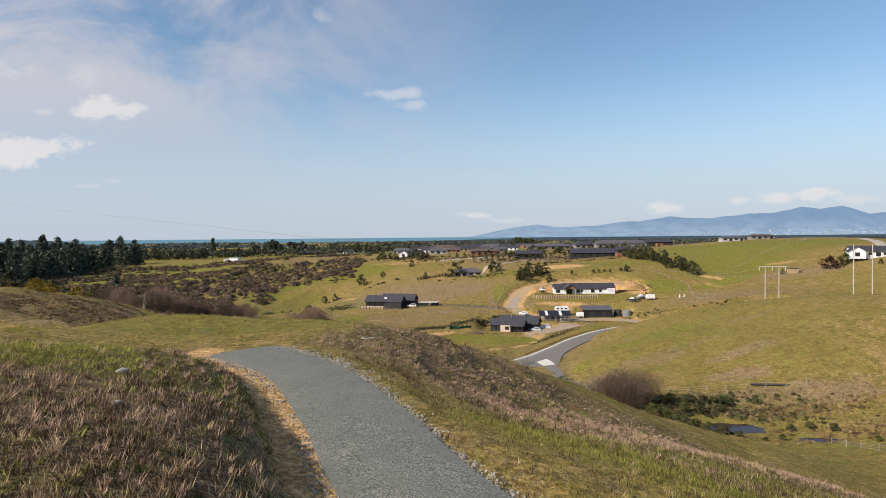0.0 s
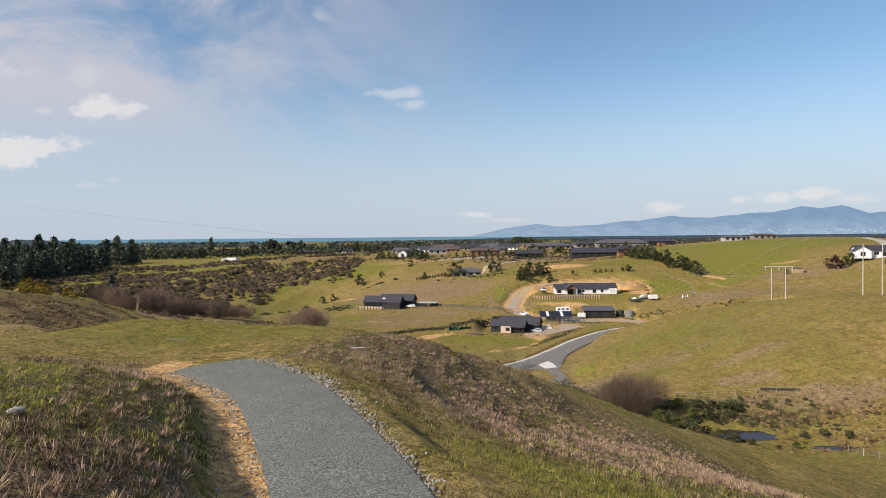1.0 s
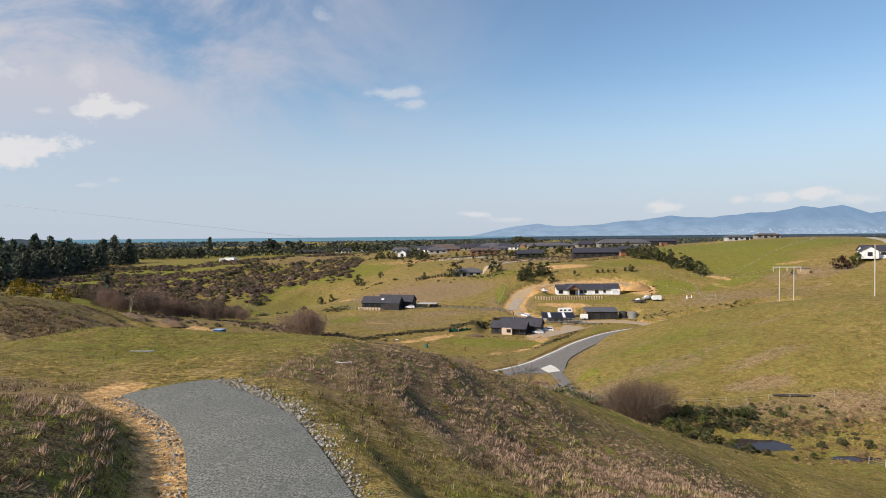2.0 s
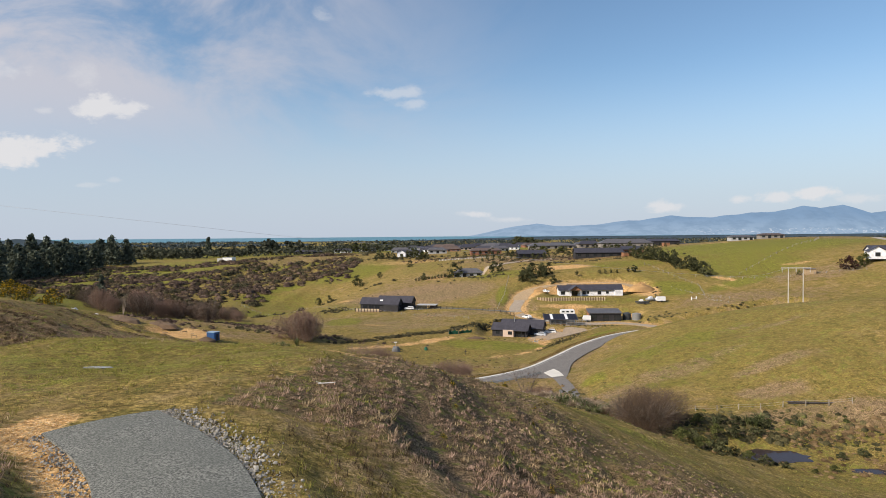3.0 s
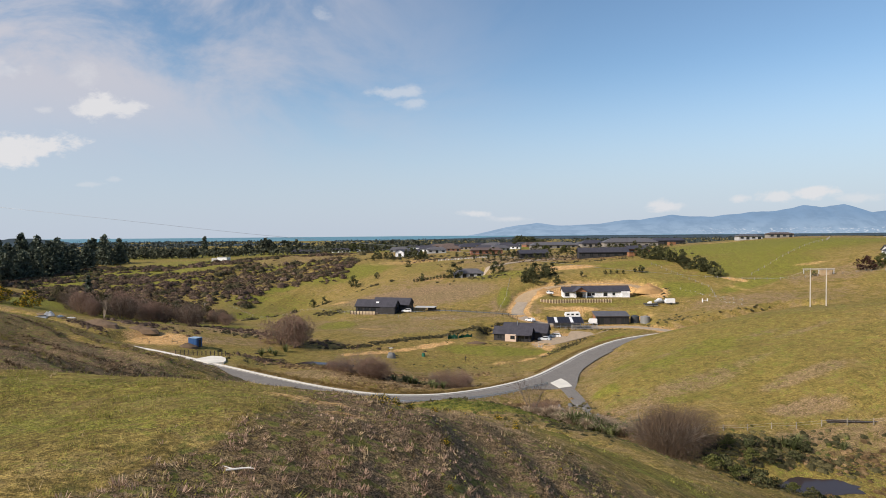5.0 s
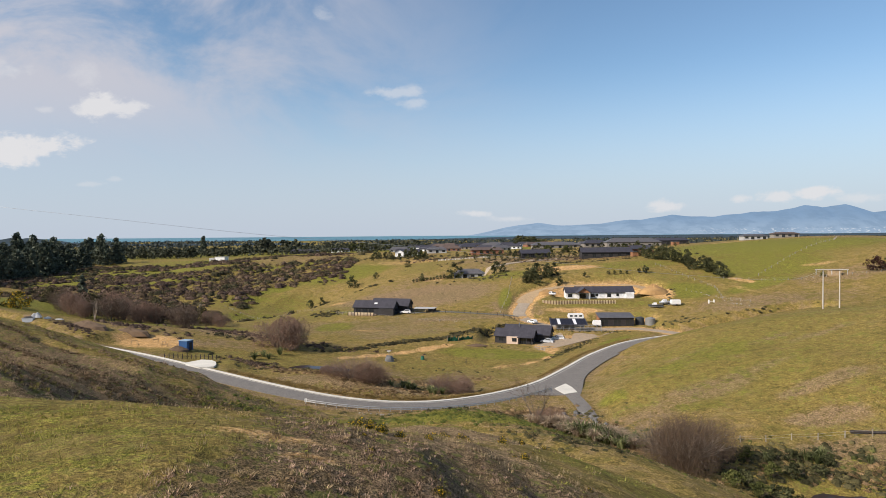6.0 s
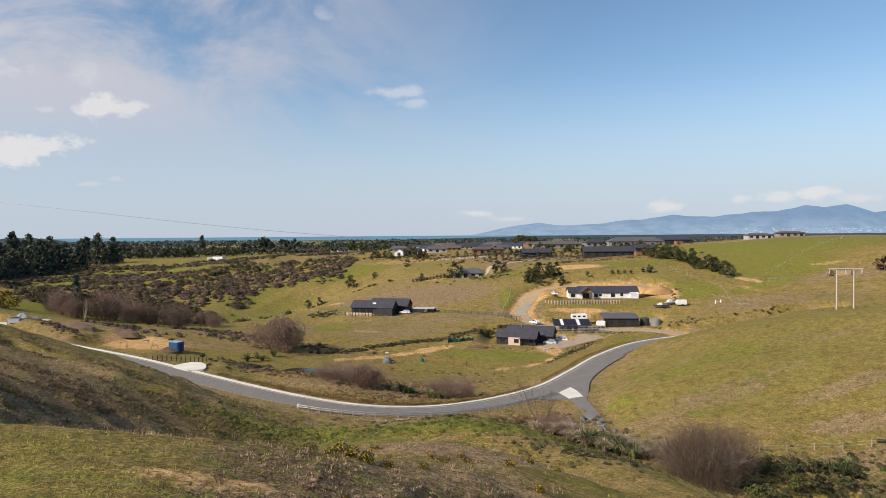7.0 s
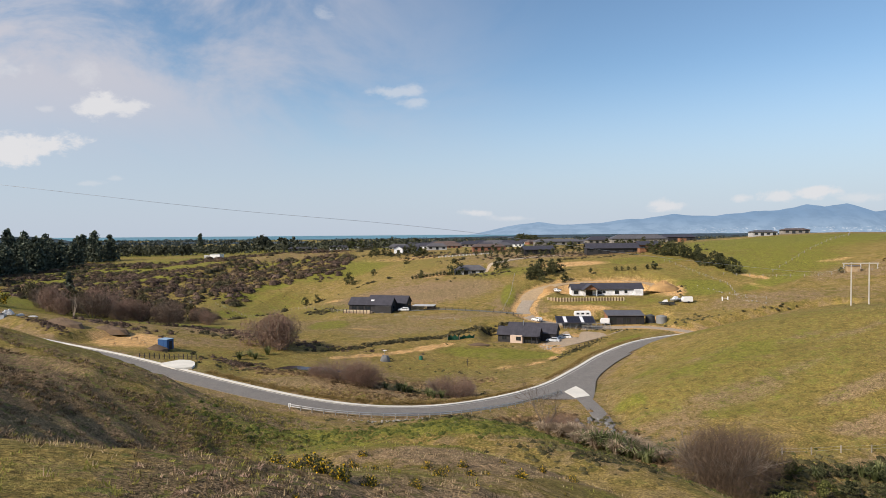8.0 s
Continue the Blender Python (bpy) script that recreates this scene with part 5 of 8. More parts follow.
def scrub():
    r = np.random.default_rng(17)
    masses(r)
    clumps("dark_scrub", [(-280, 520, 90, 14, 12, 200, 2.4), (-120, 305, 40, 18, 0, 90, 2.4), (-60, 352, 50, 4, 20, 22, 1.8), (-31, 221, 6, 1.8, 25, 34, 0.9), (-24, 226, 6, 1.8, 45, 40, 0.9), (-15, 235.5, 9, 2.0, 28, 80, 0.95), (-3, 241.5, 9, 1.8, 20, 80, 0.9), (6, 249, 7, 1.8, 42, 60, 0.9), (14, 256, 7, 1.8, 38, 60, 0.9), (21, 260.5, 4, 1.5, 20, 24, 0.8), (-48, 300, 6, 7, 0, 60, 1.0), (-60, 228, 20, 4, 0, 40, 1.1), (22, 338, 18, 4, 0, 40, 1.2), (70, 362, 50, 4, 0, 60, 1.2), (96, 296, 10, 2, 60, 10, 0.8), (118, 262, 12, 1.6, 0, 34, 0.8), (60, 395, 60, 10, 0, 120, 1.4), (40, 440, 60, 14, 0, 160, 1.6), (-30, 468, 40, 10, 0, 100, 1.6), (110, 470, 50, 12, 0, 120, 1.6)],
           M["darkscrub"], 0.36, "dark evergreen scrub and gorse", "scrub", 22, r)
    clumps("stream_scrub", [(48, 123.5, 17, 3.0, 0, 170, 0.8), (53, 117, 15, 5, 0, 200, 0.85), (40, 108, 5, 6, 0, 60, 0.7), (44, 117, 9, 3, 0, 70, 0.6), (62, 114, 16, 4, 0, 110, 0.5), (12, 147, 22, 4, 10, 120, 0.8), (24, 138, 8, 8, 0, 60, 0.8), (-22, 176, 30, 4, -8, 110, 0.75), (6, 178, 16, 5, 10, 80, 0.8), (-46, 192, 14, 5, -20, 70, 0.9), (40.5, 231.5, 20, 1.3, 54, 190, 0.6), (86, 262, 16, 4, 10, 60, 0.8), (58, 257, 10, 2, 0, 30, 0.7), (4, 210, 20, 2, 5, 26, 0.6)],
           M["olivescrub"], 0.17, "low green scrub along the stream and road", "scrub", 52, r)
    clumps("marsh_weed", [(4, 117, 22, 6, 0, 620, 0.5), (16, 128, 14, 8, 0, 300, 0.55), (-18, 117, 12, 4, 0, 330, 0.5), (20, 112, 9, 5, 0, 90, 0.45), (26, 106, 10, 4, 0, 90, 0.4), (-3, 150, 12, 1.6, 0, 50, 0.4)], M["weed"], 0.13, "bright green weeds in the damp hollow", "weeds", 42, r)
    clumps("marsh_rush", [(16, 108, 9, 4.5, -10, 220, 0.55), (21, 122, 9, 6, -30, 180, 0.65), (6, 126, 14, 5, 0, 180, 0.6), (2, 140, 16, 4, 5, 110, 0.5)], M["olivescrub"], 0.14, "dark olive rushes in the marsh", "rushes", 90, r)
    clumps("bank_brush", [(18, 153.5, 7, 3.2, 20, 170, 0.9), (21.5, 148, 5, 4, 0, 80, 0.7), (29, 141, 3, 5, 0, 50, 0.7), (30, 124, 7, 3, 0, 70, 0.7), (-27, 172, 12, 3, -20, 130, 0.7), (-10, 167, 12, 2.4, 0, 110, 0.7), (12, 172, 10, 2.5, 10, 70, 0.6)], M["rust"], 0.16, "brown dead brush on the stream bank", "scrub", 70, r)
    clumps("marsh_green", [(66, 113, 24, 6, 0, 110, 0.4), (54, 121, 20, 4, 0, 60, 0.6), (78, 108, 20, 6, 0, 60, 0.4), (44, 114, 8, 5, 0, 40, 0.5), (30, 134, 9, 7, 0, 60, 0.6), (40, 128, 14, 3, 0, 50, 0.5), (-30, 184, 24, 3, -14, 90, 0.6), (20, 236, 20, 2, 0, 40, 0.5)], M["lime"], 0.16, "light green sedge and weeds in the marsh", "sedge", 80, r)
    kerb_tussock(r)
    clumps("pasture_rush", [(-30, 262, 90, 50, 10, 520, 0.34), (-6, 322, 90, 40, 0, 300, 0.40), (125, 262, 70, 50, 0, 320, 0.40), (64, 160, 50, 40, 20, 420, 0.20), (14, 205, 40, 24, 0, 150, 0.32), (-110, 380, 60, 40, 0, 160, 0.5)], M["olivescrub"], 0.20, "small dark rush tufts scattered over the pasture", "rushes", 26, r, 0.46)
    clumps("bare_brush", [(-103, 211, 11, 2.6, -36, 190, 0.6), (-45, 186, 9, 2.2, -40, 90, 0.8), (-47, 191, 9, 4, -30, 110, 0.9), (-62, 236, 34, 7, -22, 260, 0.9), (-96, 228, 18, 4, -25, 60, 1.2), (-40, 226, 24, 5, 0, 60, 0.9), (70, 385, 60, 9, 0, 120, 1.1), (20, 446, 60, 10, 0, 120, 1.2)], M["mauvescrub"], 0.28, "brown leafless brush along the gully", "scrub", 34, r)
    clumps("rust_sedge", [(62, 117, 26, 4, 0, 260, 0.75), (72, 105, 22, 5, 0, 200, 0.7), (50, 112, 18, 8, 0, 120, 0.55), (-8, 162.5, 34, 1.6, 6, 260, 0.5), (-10, 185, 12, 4, 12, 120, 0.8), (-2, 191, 14, 4, 20, 130, 0.7), (9, 200, 8, 4, 30, 70, 0.7), (-41, 181, 8, 2, -35, 60, 0.8), (26, 181, 8, 1.6, 55, 60, 0.4), (-30, 178, 22, 5, -15, 120, 0.6), (92, 372, 22, 3.5, 0, 200, 0.9), (70, 396, 50, 6, 0, 240, 1.0), (40, 436, 50, 8, 0, 160, 1.1), (20, 214, 8, 3, 0, 30, 0.5)],
           M["rust"], 0.18, "rust-coloured sedge and dry tussock", "sedge", 42, r)


def far_woods_scatter():
    """Woods and hedges on the plain, too far off to count."""
    r = np.random.default_rng(43)
    n = 2600
    y = np.concatenate([r.uniform(960, 2300, n), r.uniform(690, 960, 900)])
    x = np.concatenate([r.uniform(-0.72, 0.72, n) * y[:n], r.uniform(-0.66, -0.04, 900) * y[n:]])
    keep = value_noise(x, y, 170, 51) > np.where(y > 960, 0.36, 0.3)
    x, y = x[keep], y[keep]
    c = np.repeat(np.stack([x, y, land(x, y)], 1), 10, 0) + r.normal(0, 1, (len(x) * 10, 3)) * [[8, 8, 0]]
    c[:, 2] += r.uniform(0.5, 8.0, len(c))
    near = c[:, 1] < 965
    v, f = leaves(c[near], 2.6, r)
    tagged(new("shelter_woods", mesh_of("shelter_woods", v, f, M["shelter"])), "dark evergreen woods and shelter belts behind the hill", "woods", kind="stuff")
    v, f = leaves(c[~near], 4.2, r)
    tagged(new("plain_woods", mesh_of("plain_woods", v, f, M["hazewood"])), "dark woods and hedges over the coastal plain", "woods", kind="stuff")


def flax_clump(seed, n, ln, mat, name, label):
    """A fountain of strap leaves."""
    rng = np.random.default_rng(seed)
    t = thing(name, 0, 0, 0, 0, label, "plant", name.replace("_", " ") + " along the stream")
    a = rng.uniform(0, 2 * np.pi, n)
    out = rng.uniform(0.15, 0.75, n)
    base = np.stack([np.cos(a) * 0.18, np.sin(a) * 0.18, np.zeros(n)], 1)
    l = ln * rng.uniform(0.6, 1.1, n)
    mid = base + np.stack([np.cos(a) * out * 0.45, np.sin(a) * out * 0.45, np.full(n, 0.66)], 1) * l[:, None]
    tip = base + np.stack([np.cos(a) * out * 1.25, np.sin(a) * out * 1.25, 0.95 - out * 0.55], 1) * l[:, None]
    sd = np.stack([-np.sin(a), np.cos(a), np.zeros(n)], 1) * 0.05
    v = np.stack([base - sd, base + sd, mid + sd, mid - sd, tip + sd * 0.15, tip - sd * 0.15], 1).reshape(-1, 3)
    o = np.arange(n)[:, None] * 6
    f = np.concatenate([o + [[0, 1, 2, 3]], o + [[3, 2, 4, 5]]])
    part("leaves", mesh_of("leaves", v, f, mat), None, t)
    return t


def stream_plants():
    fl = [flax_clump(200 + k, 70, 2.0, M["flax"], "flax_bush", "arching green and straw flax bush") for k in range(2)]
    pl = [flax_clump(210 + k, 110, 2.5, M["plume"], "toetoe_clump", "pale dry toetoe clump with feathery plumes") for k in range(2)]
    r = np.random.default_rng(9)
    spots = [(22.4, 130.6, 1.6), (24.0, 128.2, 1.6), (25.2, 126.6, 1.5), (21.0, 133.2, 1.5), (27.0, 124.6, 1.5), (23.2, 129.2, 1.4), (-48.1, 204.4, 1.3), (-44.6, 208, 1.3), (-49, 199, 1.2), (-46, 202, 1.2), (-8.0, 170.5, 1.2), (-6.8, 169.6, 1.2), (-5.6, 170.6, 1.1), (-10.4, 169, 1.0), (54, 121.5, 1.1), (53, 120.6), (22, 137), (24.5, 133.4), (27.2, 131.8, 1.1), (19.7, 141.8), (26.6, 125, 0.9), (30, 129, 1.2), (-2, 168, 1.1), (-1, 167.2), (0.6, 168.4), (-6, 170, 0.8), (-8, 171, 0.8), (46, 121), (52, 121.5), (40, 122), (60, 120, 0.8)]
    place(fl, spots, r)
    mb = [leafy_tree(1.7, 1.1, 240 + k, M[m], "marsh_shrub", lab, "shrub", "shrubs round the pond", 0.17, 22, 40, 0.08) for k, (m, lab) in enumerate((("lime", "rounded yellow-green shrub by the pond"), ("leaf", "rounded dark green shrub by the pond"), ("leaf", "rounded dark green shrub by the pond")))]
    place(mb, [(38, 106.5, 1.1), (40.5, 105.2, 1.2), (42.5, 106, 0.9), (43.8, 104.2, 1.1), (46, 104, 0.9), (48.5, 103.4, 0.7), (36, 109, 1.2), (41, 109, 0.9), (39, 112, 1.0), (44, 115.5, 1.2), (47.5, 116.5, 1.1), (51, 117, 1.0), (56, 104.2, 0.6), (60, 108.8, 0.8), (64, 110, 0.9), (52.5, 102.8, 0.55), (67, 108, 0.8), (47, 121, 1.2), (43, 120.5, 1.3), (50, 121.5, 1.0), (54, 120, 0.9), (69, 100, 0.7)], r)
    place(pl, [(19.8 + 7.5 * f + r.normal(0, 1.3), 140.5 - 14 * f + r.normal(0, 1.3), r.uniform(0.75, 1.2)) for f in np.linspace(0, 1, 70)] + [(14 + r.uniform(0, 8), 145 + r.uniform(-2, 2), 0.7) for k in range(6)], r)


def grass():
    """Tufts over the near slopes, thinner with distance."""

    def comb(x, y):
        return np.where(y > 34, 0.10 + 0.65 * step(0.45, 0.55, fbm(x + 0.22 * y, y * 0.2, 1.5, 2, 68)), 0.7)

    def pale(x, y):
        return np.where((y > 34) & (x > -10), 0.3, 0.08 + 1.3 * step(0.46, 0.56, fbm(x, y, 3.6, 3, 61)))

    r = np.random.default_rng(23)

    def sow(name, n, y0, y1, mat, zone, tuft, blades, h0, h1, w, label, spread_xy=0.13, bunch=0.5):
        y = y0 + (y1 - y0) * r.uniform(0, 1, n) ** (0.8 if y1 > 80 else 1.15)
        x = r.uniform(-1, 1, n) * (8 + 0.78 * y) + (6 if y1 > 80 else 0)
        g, d, c, rank = np.moveaxis(cover(x, y), -1, 0)
        cl = 0.5 * fbm(x, y, 3.2, 3, 41) + 0.5 * fbm(x * 2.6 + y * 0.5, y * 0.45 - x * 0.3, 2.6, 2, 47)
        keep = zone(x, y, g, d, c) * step(0.36, 0.58, cl) * (1 - 0.6 * rank) > r.uniform(0, 1, n)
        keep &= (along(DRIVE, x, y)[0] > 2.1) & (along(ROAD, x, y)[0] > 4.8) & (np.hypot((x - 47.9) / 8.6, (y - 111.2) / 4.0) > 1)
        x, y = x[keep], y[keep]
        z = land(x, y)
        k = blades
        m = len(x)
        size = np.repeat(r.uniform(0.6, 1.25, m), k)
        a = r.uniform(0, 2 * np.pi, m * k)
        q = spread_xy * np.sqrt(r.uniform(0, 1, m * k)) * size
        base = np.stack([np.repeat(x, k) + np.cos(a) * q, np.repeat(y, k) + np.sin(a) * q, np.repeat(z, k) - 0.03], 1)
        out = r.uniform(0.1, 0.8, m * k) * bunch * 2
        lean = np.stack([np.cos(a) * out, np.sin(a) * out, np.ones(m * k)], 1) + r.normal(0, 0.15, (m * k, 3))
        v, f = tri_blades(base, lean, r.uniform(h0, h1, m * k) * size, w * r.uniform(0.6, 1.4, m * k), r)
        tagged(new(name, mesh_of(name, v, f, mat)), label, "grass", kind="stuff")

    sow("dry_grass", 60000, 9, 66, M["straw"], lambda x, y, g, d, c: (0.04 + 0.75 * d) * (1 - 0.8 * g) * (1 - c) * comb(x, y) * pale(x, y), 1, 9, 0.10, 0.27, 0.022, "straw-coloured dry grass tufts on the knoll")
    sow("seeding_grass", 60000, 9, 62, M["mauvegrass"], lambda x, y, g, d, c: d * (1 - 0.7 * g) * (1 - c) * comb(x, y) * (1.25 - 0.75 * pale(x, y)), 1, 9, 0.12, 0.30, 0.020, "mauve-brown seeding grass on the bank and knoll")
    # dark tufts thicken in the row gaps: dead grass, and shade given as colour
    sow("dead_grass", 60000, 9, 66, M["darkgrass"], lambda x, y, g, d, c: (0.1 + d) * (1.5 - comb(x, y)) * (1 - c) * np.where((x < -6) & (y > 38), 0.2, 1), 1, 8, 0.08, 0.26, 0.03, "dark dead grass, also put in as shade between the tufts")
    sow("green_grass", 64000, 9, 62, M["greengrass"], lambda x, y, g, d, c: (0.12 + g) * (1 - c), 1, 9, 0.07, 0.2, 0.022, "green winter grass in the damp patches")
    sow("olive_grass", 24000, 12, 75, M["olivegrass"], lambda x, y, g, d, c: (1 - d) * (1 - 0.6 * g) * (1 - c), 1, 7, 0.05, 0.13, 0.022, "short olive pasture grass on the flat")
    tussocks(r)
    slope_tussocks(r)
    sow("dry_grass", 46000, 55, 170, M["straw"], lambda x, y, g, d, c: (0.06 + d) * (1 - c), 1, 9, 0.07, 0.20, 0.034, "straw-coloured dry grass tufts on the slopes", 0.3)
    sow("dead_grass", 22000, 55, 170, M["darkgrass"], lambda x, y, g, d, c: (0.05 + 0.5 * d) * (1 - c), 1, 7, 0.06, 0.18, 0.045, "dark dead thatch on the slopes", 0.35)
    sow("green_grass", 24000, 55, 150, M["greengrass"], lambda x, y, g, d, c: (0.1 + g) * (1 - c), 1, 6, 0.08, 0.2, 0.06, "green winter grass on the slopes", 0.3)



def tuft_mesh(r, x, y, size, blades, tall, width, foot, spread_out):
    """Full tussocks: blades from a narrow foot that arch outwards, each tuft leaning its own way."""
    m, k = len(x), blades
    sz = np.repeat(size, k)
    a = r.uniform(0, 2 * np.pi, m * k)
    q = foot * np.sqrt(r.uniform(0, 1, m * k)) * sz
    base = np.stack([np.repeat(x, k) + np.cos(a) * q, np.repeat(y, k) + np.sin(a) * q, np.repeat(land(x, y), k) - 0.04], 1)
    tilt = np.repeat(r.normal(0, 0.25, (m, 2)), k, 0)
    out = r.uniform(0.05, 1.0, m * k) * spread_out
    lean = np.stack([np.cos(a) * out + tilt[:, 0], np.sin(a) * out + tilt[:, 1], r.uniform(0.55, 1.0, m * k)], 1)
    b = a + r.normal(0, 0.35, m * k)
    half = np.stack([-np.sin(b), np.cos(b), np.zeros(m * k)], 1) * (width * r.uniform(0.6, 1.4, m * k) / 2)[:, None]
    tip = base + lean * (r.uniform(0.62, 1.0, m * k) * tall * sz)[:, None]
    return np.stack([base - half, base + half, tip], 1).reshape(-1, 3), np.arange(3 * m * k).reshape(-1, 3)


def strewn(r, x0, x1, y0, y1, gap):
    """Spots over a stretch of the plan, evenly spaced and then shaken."""
    gx, gy = np.meshgrid(np.arange(x0, x1, gap), np.arange(y0, y1, gap))
    return gx.ravel() + r.uniform(-0.5, 0.5, gx.size) * gap, gy.ravel() + r.uniform(-0.5, 0.5, gx.size) * gap


def tussocks(r):
    """Rank tussock over the knoll and the bank, standing in combed rows with dark gaps, in patches of one kind."""
    kinds = (("bank_tussock", "mauvegrass", "mauve-brown rank tussock on the bank and knoll"), ("straw_tussock", "straw", "straw-coloured rank tussock on the bank and knoll"), ("green_tussock", "greengrass", "green grass tussocks among the rank growth"), ("dead_tussock", "darkgrass", "dark matted tussock, also put in as shade on the bank"), ("olive_tussock", "mossgrass", "olive grass tussocks over the brow"))
    spots = [strewn(r, -11, 28, 30, 80, 0.44), strewn(r, -24, 0, 5, 36, 0.44)]
    x, y = np.concatenate([p[0] for p in spots]), np.concatenate([p[1] for p in spots])
    off, _, side = along(DRIVE, x, y)
    row = fbm(x + 0.22 * y, y * 0.2, 1.5, 2, 68)
    odds = rank_zone(x, y) * np.where(y > 36, 0.45 + 0.55 * step(0.42, 0.50, row), 1.0) * (0.45 + 0.55 * step(0.38, 0.48, fbm(x, y, 1.1, 2, 93)))
    g, d, c, _ = np.moveaxis(cover(x, y), -1, 0)
    ok = (odds > r.uniform(0.1, 0.75, len(x))) & (off > np.where(side > 0, 3.6, 2.7)) & (c < 0.4)
    x, y, g = x[ok], y[ok], g[ok]
    patch = 0.6 * fbm(x, y, 3.4, 3, 61) + 0.4 * r.uniform(0, 1, len(x)) + 0.10 * (g > 0.4)
    lo, mid, hi = np.quantile(patch, (0.56, 0.64, 0.85))
    sort = np.where(patch < lo, 0, np.where(patch < mid, 3, np.where(patch < hi, 1, 2)))
    brow = step(52, 64, y)
    shift = r.uniform(0, 1, len(x))
    sort = np.where((shift < 0.75 * brow) & (sort == 0), np.where(shift < 0.18 * brow, 3, np.where(shift < 0.5 * brow, 4, 2)), sort)
    sort = np.where((shift < 0.5 * brow) & (sort == 1), 4, sort)
    sort = np.where((g > 0.35) & (y < 34) & (r.uniform(0, 1, len(x)) < 0.85), 2, sort)
    # the flank beside the drive gets darker tussock, its shade put into the colour
    flank = (y < 34) & (along(DRIVE, x, y)[0] < 7.4)
    sort = np.where(flank & (r.uniform(0, 1, len(x)) < 0.7), np.where(r.uniform(0, 1, len(x)) < 0.65, 3, 0), sort)
    for k, (name, mat, label) in enumerate(kinds):
        u = sort == k
        size = r.uniform(0.7, 1.5, int(u.sum())) * np.where(y[u] > 36, 0.95 - 0.48 * step(44, 58, y[u]), 0.9)
        v, f = tuft_mesh(r, x[u], y[u], size, (26, 24, 22, 20, 22)[k], (0.24, 0.26, 0.17, 0.20, 0.20)[k], (0.040, 0.038, 0.044, 0.044, 0.042)[k], (0.19, 0.18, 0.24, 0.22, 0.22)[k], (0.8, 0.75, 1.0, 0.9, 1.0)[k])
        tagged(new(name, mesh_of(name, v, f, M[mat])), label, "grass", kind="stuff")


def slope_tussocks(r):
    """Rough tussock in trodden steps over the steep western slope, green where it is damp at the foot."""
    x, y = strewn(r, -78, -10, 68, 138, 0.42)
    steps = fbm(x * 0.22 + y * 0.05, y + 0.35 * x, 1.9, 3, 19)
    ok = (rank_zone(x, y) * (0.12 + 0.88 * step(0.43, 0.55, steps)) > r.uniform(0.10, 0.9, len(x))) & (along(ROAD, x, y)[0] > 6)
    x, y, steps = x[ok], y[ok], steps[ok]
    # low steps lean to the dark kind: shade between the rows as tuft colour
    patch = 0.55 * fbm(x * 0.35, y + 0.35 * x, 4.0, 3, 81) + 0.3 * r.uniform(0, 1, len(x)) + 0.5 * (steps - 0.5) + 0.14 * step(-34, -18, x) + 0.06 * step(112, 122, y)
    lo, hi = np.quantile(patch, (0.30, 0.74))
    kinds = (("slope_tussock", "slopegrass", (patch >= lo) & (patch < hi), "mauve-brown rough tussock over the steep slope"), ("dark_tussock", "darkgrass", patch < lo, "dark matted tussock and row shade over the steep slope"), ("green_tussock", "mossgrass", patch >= hi, "mossy green tussock low on the steep slope"))
    for name, mat, u, label in kinds:
        size = r.uniform(0.55, 1.25, int(u.sum()))
        v, f = tuft_mesh(r, x[u], y[u], size, 13, 0.36, 0.085, 0.24, 1.1)
        tagged(new(name, mesh_of(name, v, f, M[mat])), label, "grass", kind="stuff")


def gorse_bushes():
    kinds = []
    for k in range(3):
        rng = np.random.default_rng(220 + k)
        t = thing("gorse_bush", 0, 0, 0, 0, "small gorse bush with yellow flowers", "gorse bush", "gorse bushes on the slope")
        rows = grow(rng, 9, 0.8, 0.55, 3, (3, 3), 0.015, 0.5, 0.08)
        part("trunk", sticks_mesh("trunk", rows, M["bark"]), None, t)
        p = rng.normal(size=(460, 3))
        p = p / np.linalg.norm(p, axis=1)[:, None] * rng.uniform(0.3, 1, (460, 1)) * [[0.62, 0.62, 0.8]]
        p[:, 2] = np.abs(p[:, 2]) + 0.05
        v, f = leaves(p, 0.105, rng)
        part("crown", mesh_of("crown", v, f, M["gorse"]), None, t)
        kinds.append(t)
    r = np.random.default_rng(29)
    spots = [(-2.9, 66, 0.85), (-2.2, 65.6, 0.6), (-1.3, 66, 0.6), (0.2, 67, 0.5), (-3.6, 67.5, 0.8), (2.3, 81, 0.7), (3.4, 78, 0.5), (5.0, 76, 0.6), (-7.5, 82, 0.9), (-5.5, 70, 0.8)]
    spots += [(r.uniform(-8, 9), r.uniform(64, 86), r.uniform(0.25, 0.6)) for k in range(34)] + [(r.uniform(-3, 12), r.uniform(44, 64), r.uniform(0.2, 0.4)) for k in range(16)]
    place(kinds, spots, r)


woods()
slope_trees()
bare_trees()
scrub()
far_woods_scatter()
stream_plants()
gorse_bushes()
grass()


# ---- houses ----
def paint(name, col, rough=0.6, vary=0.1, scale=1.0, **kw):
    return plain(name, col, rough, 0.0, vary, scale, **kw)


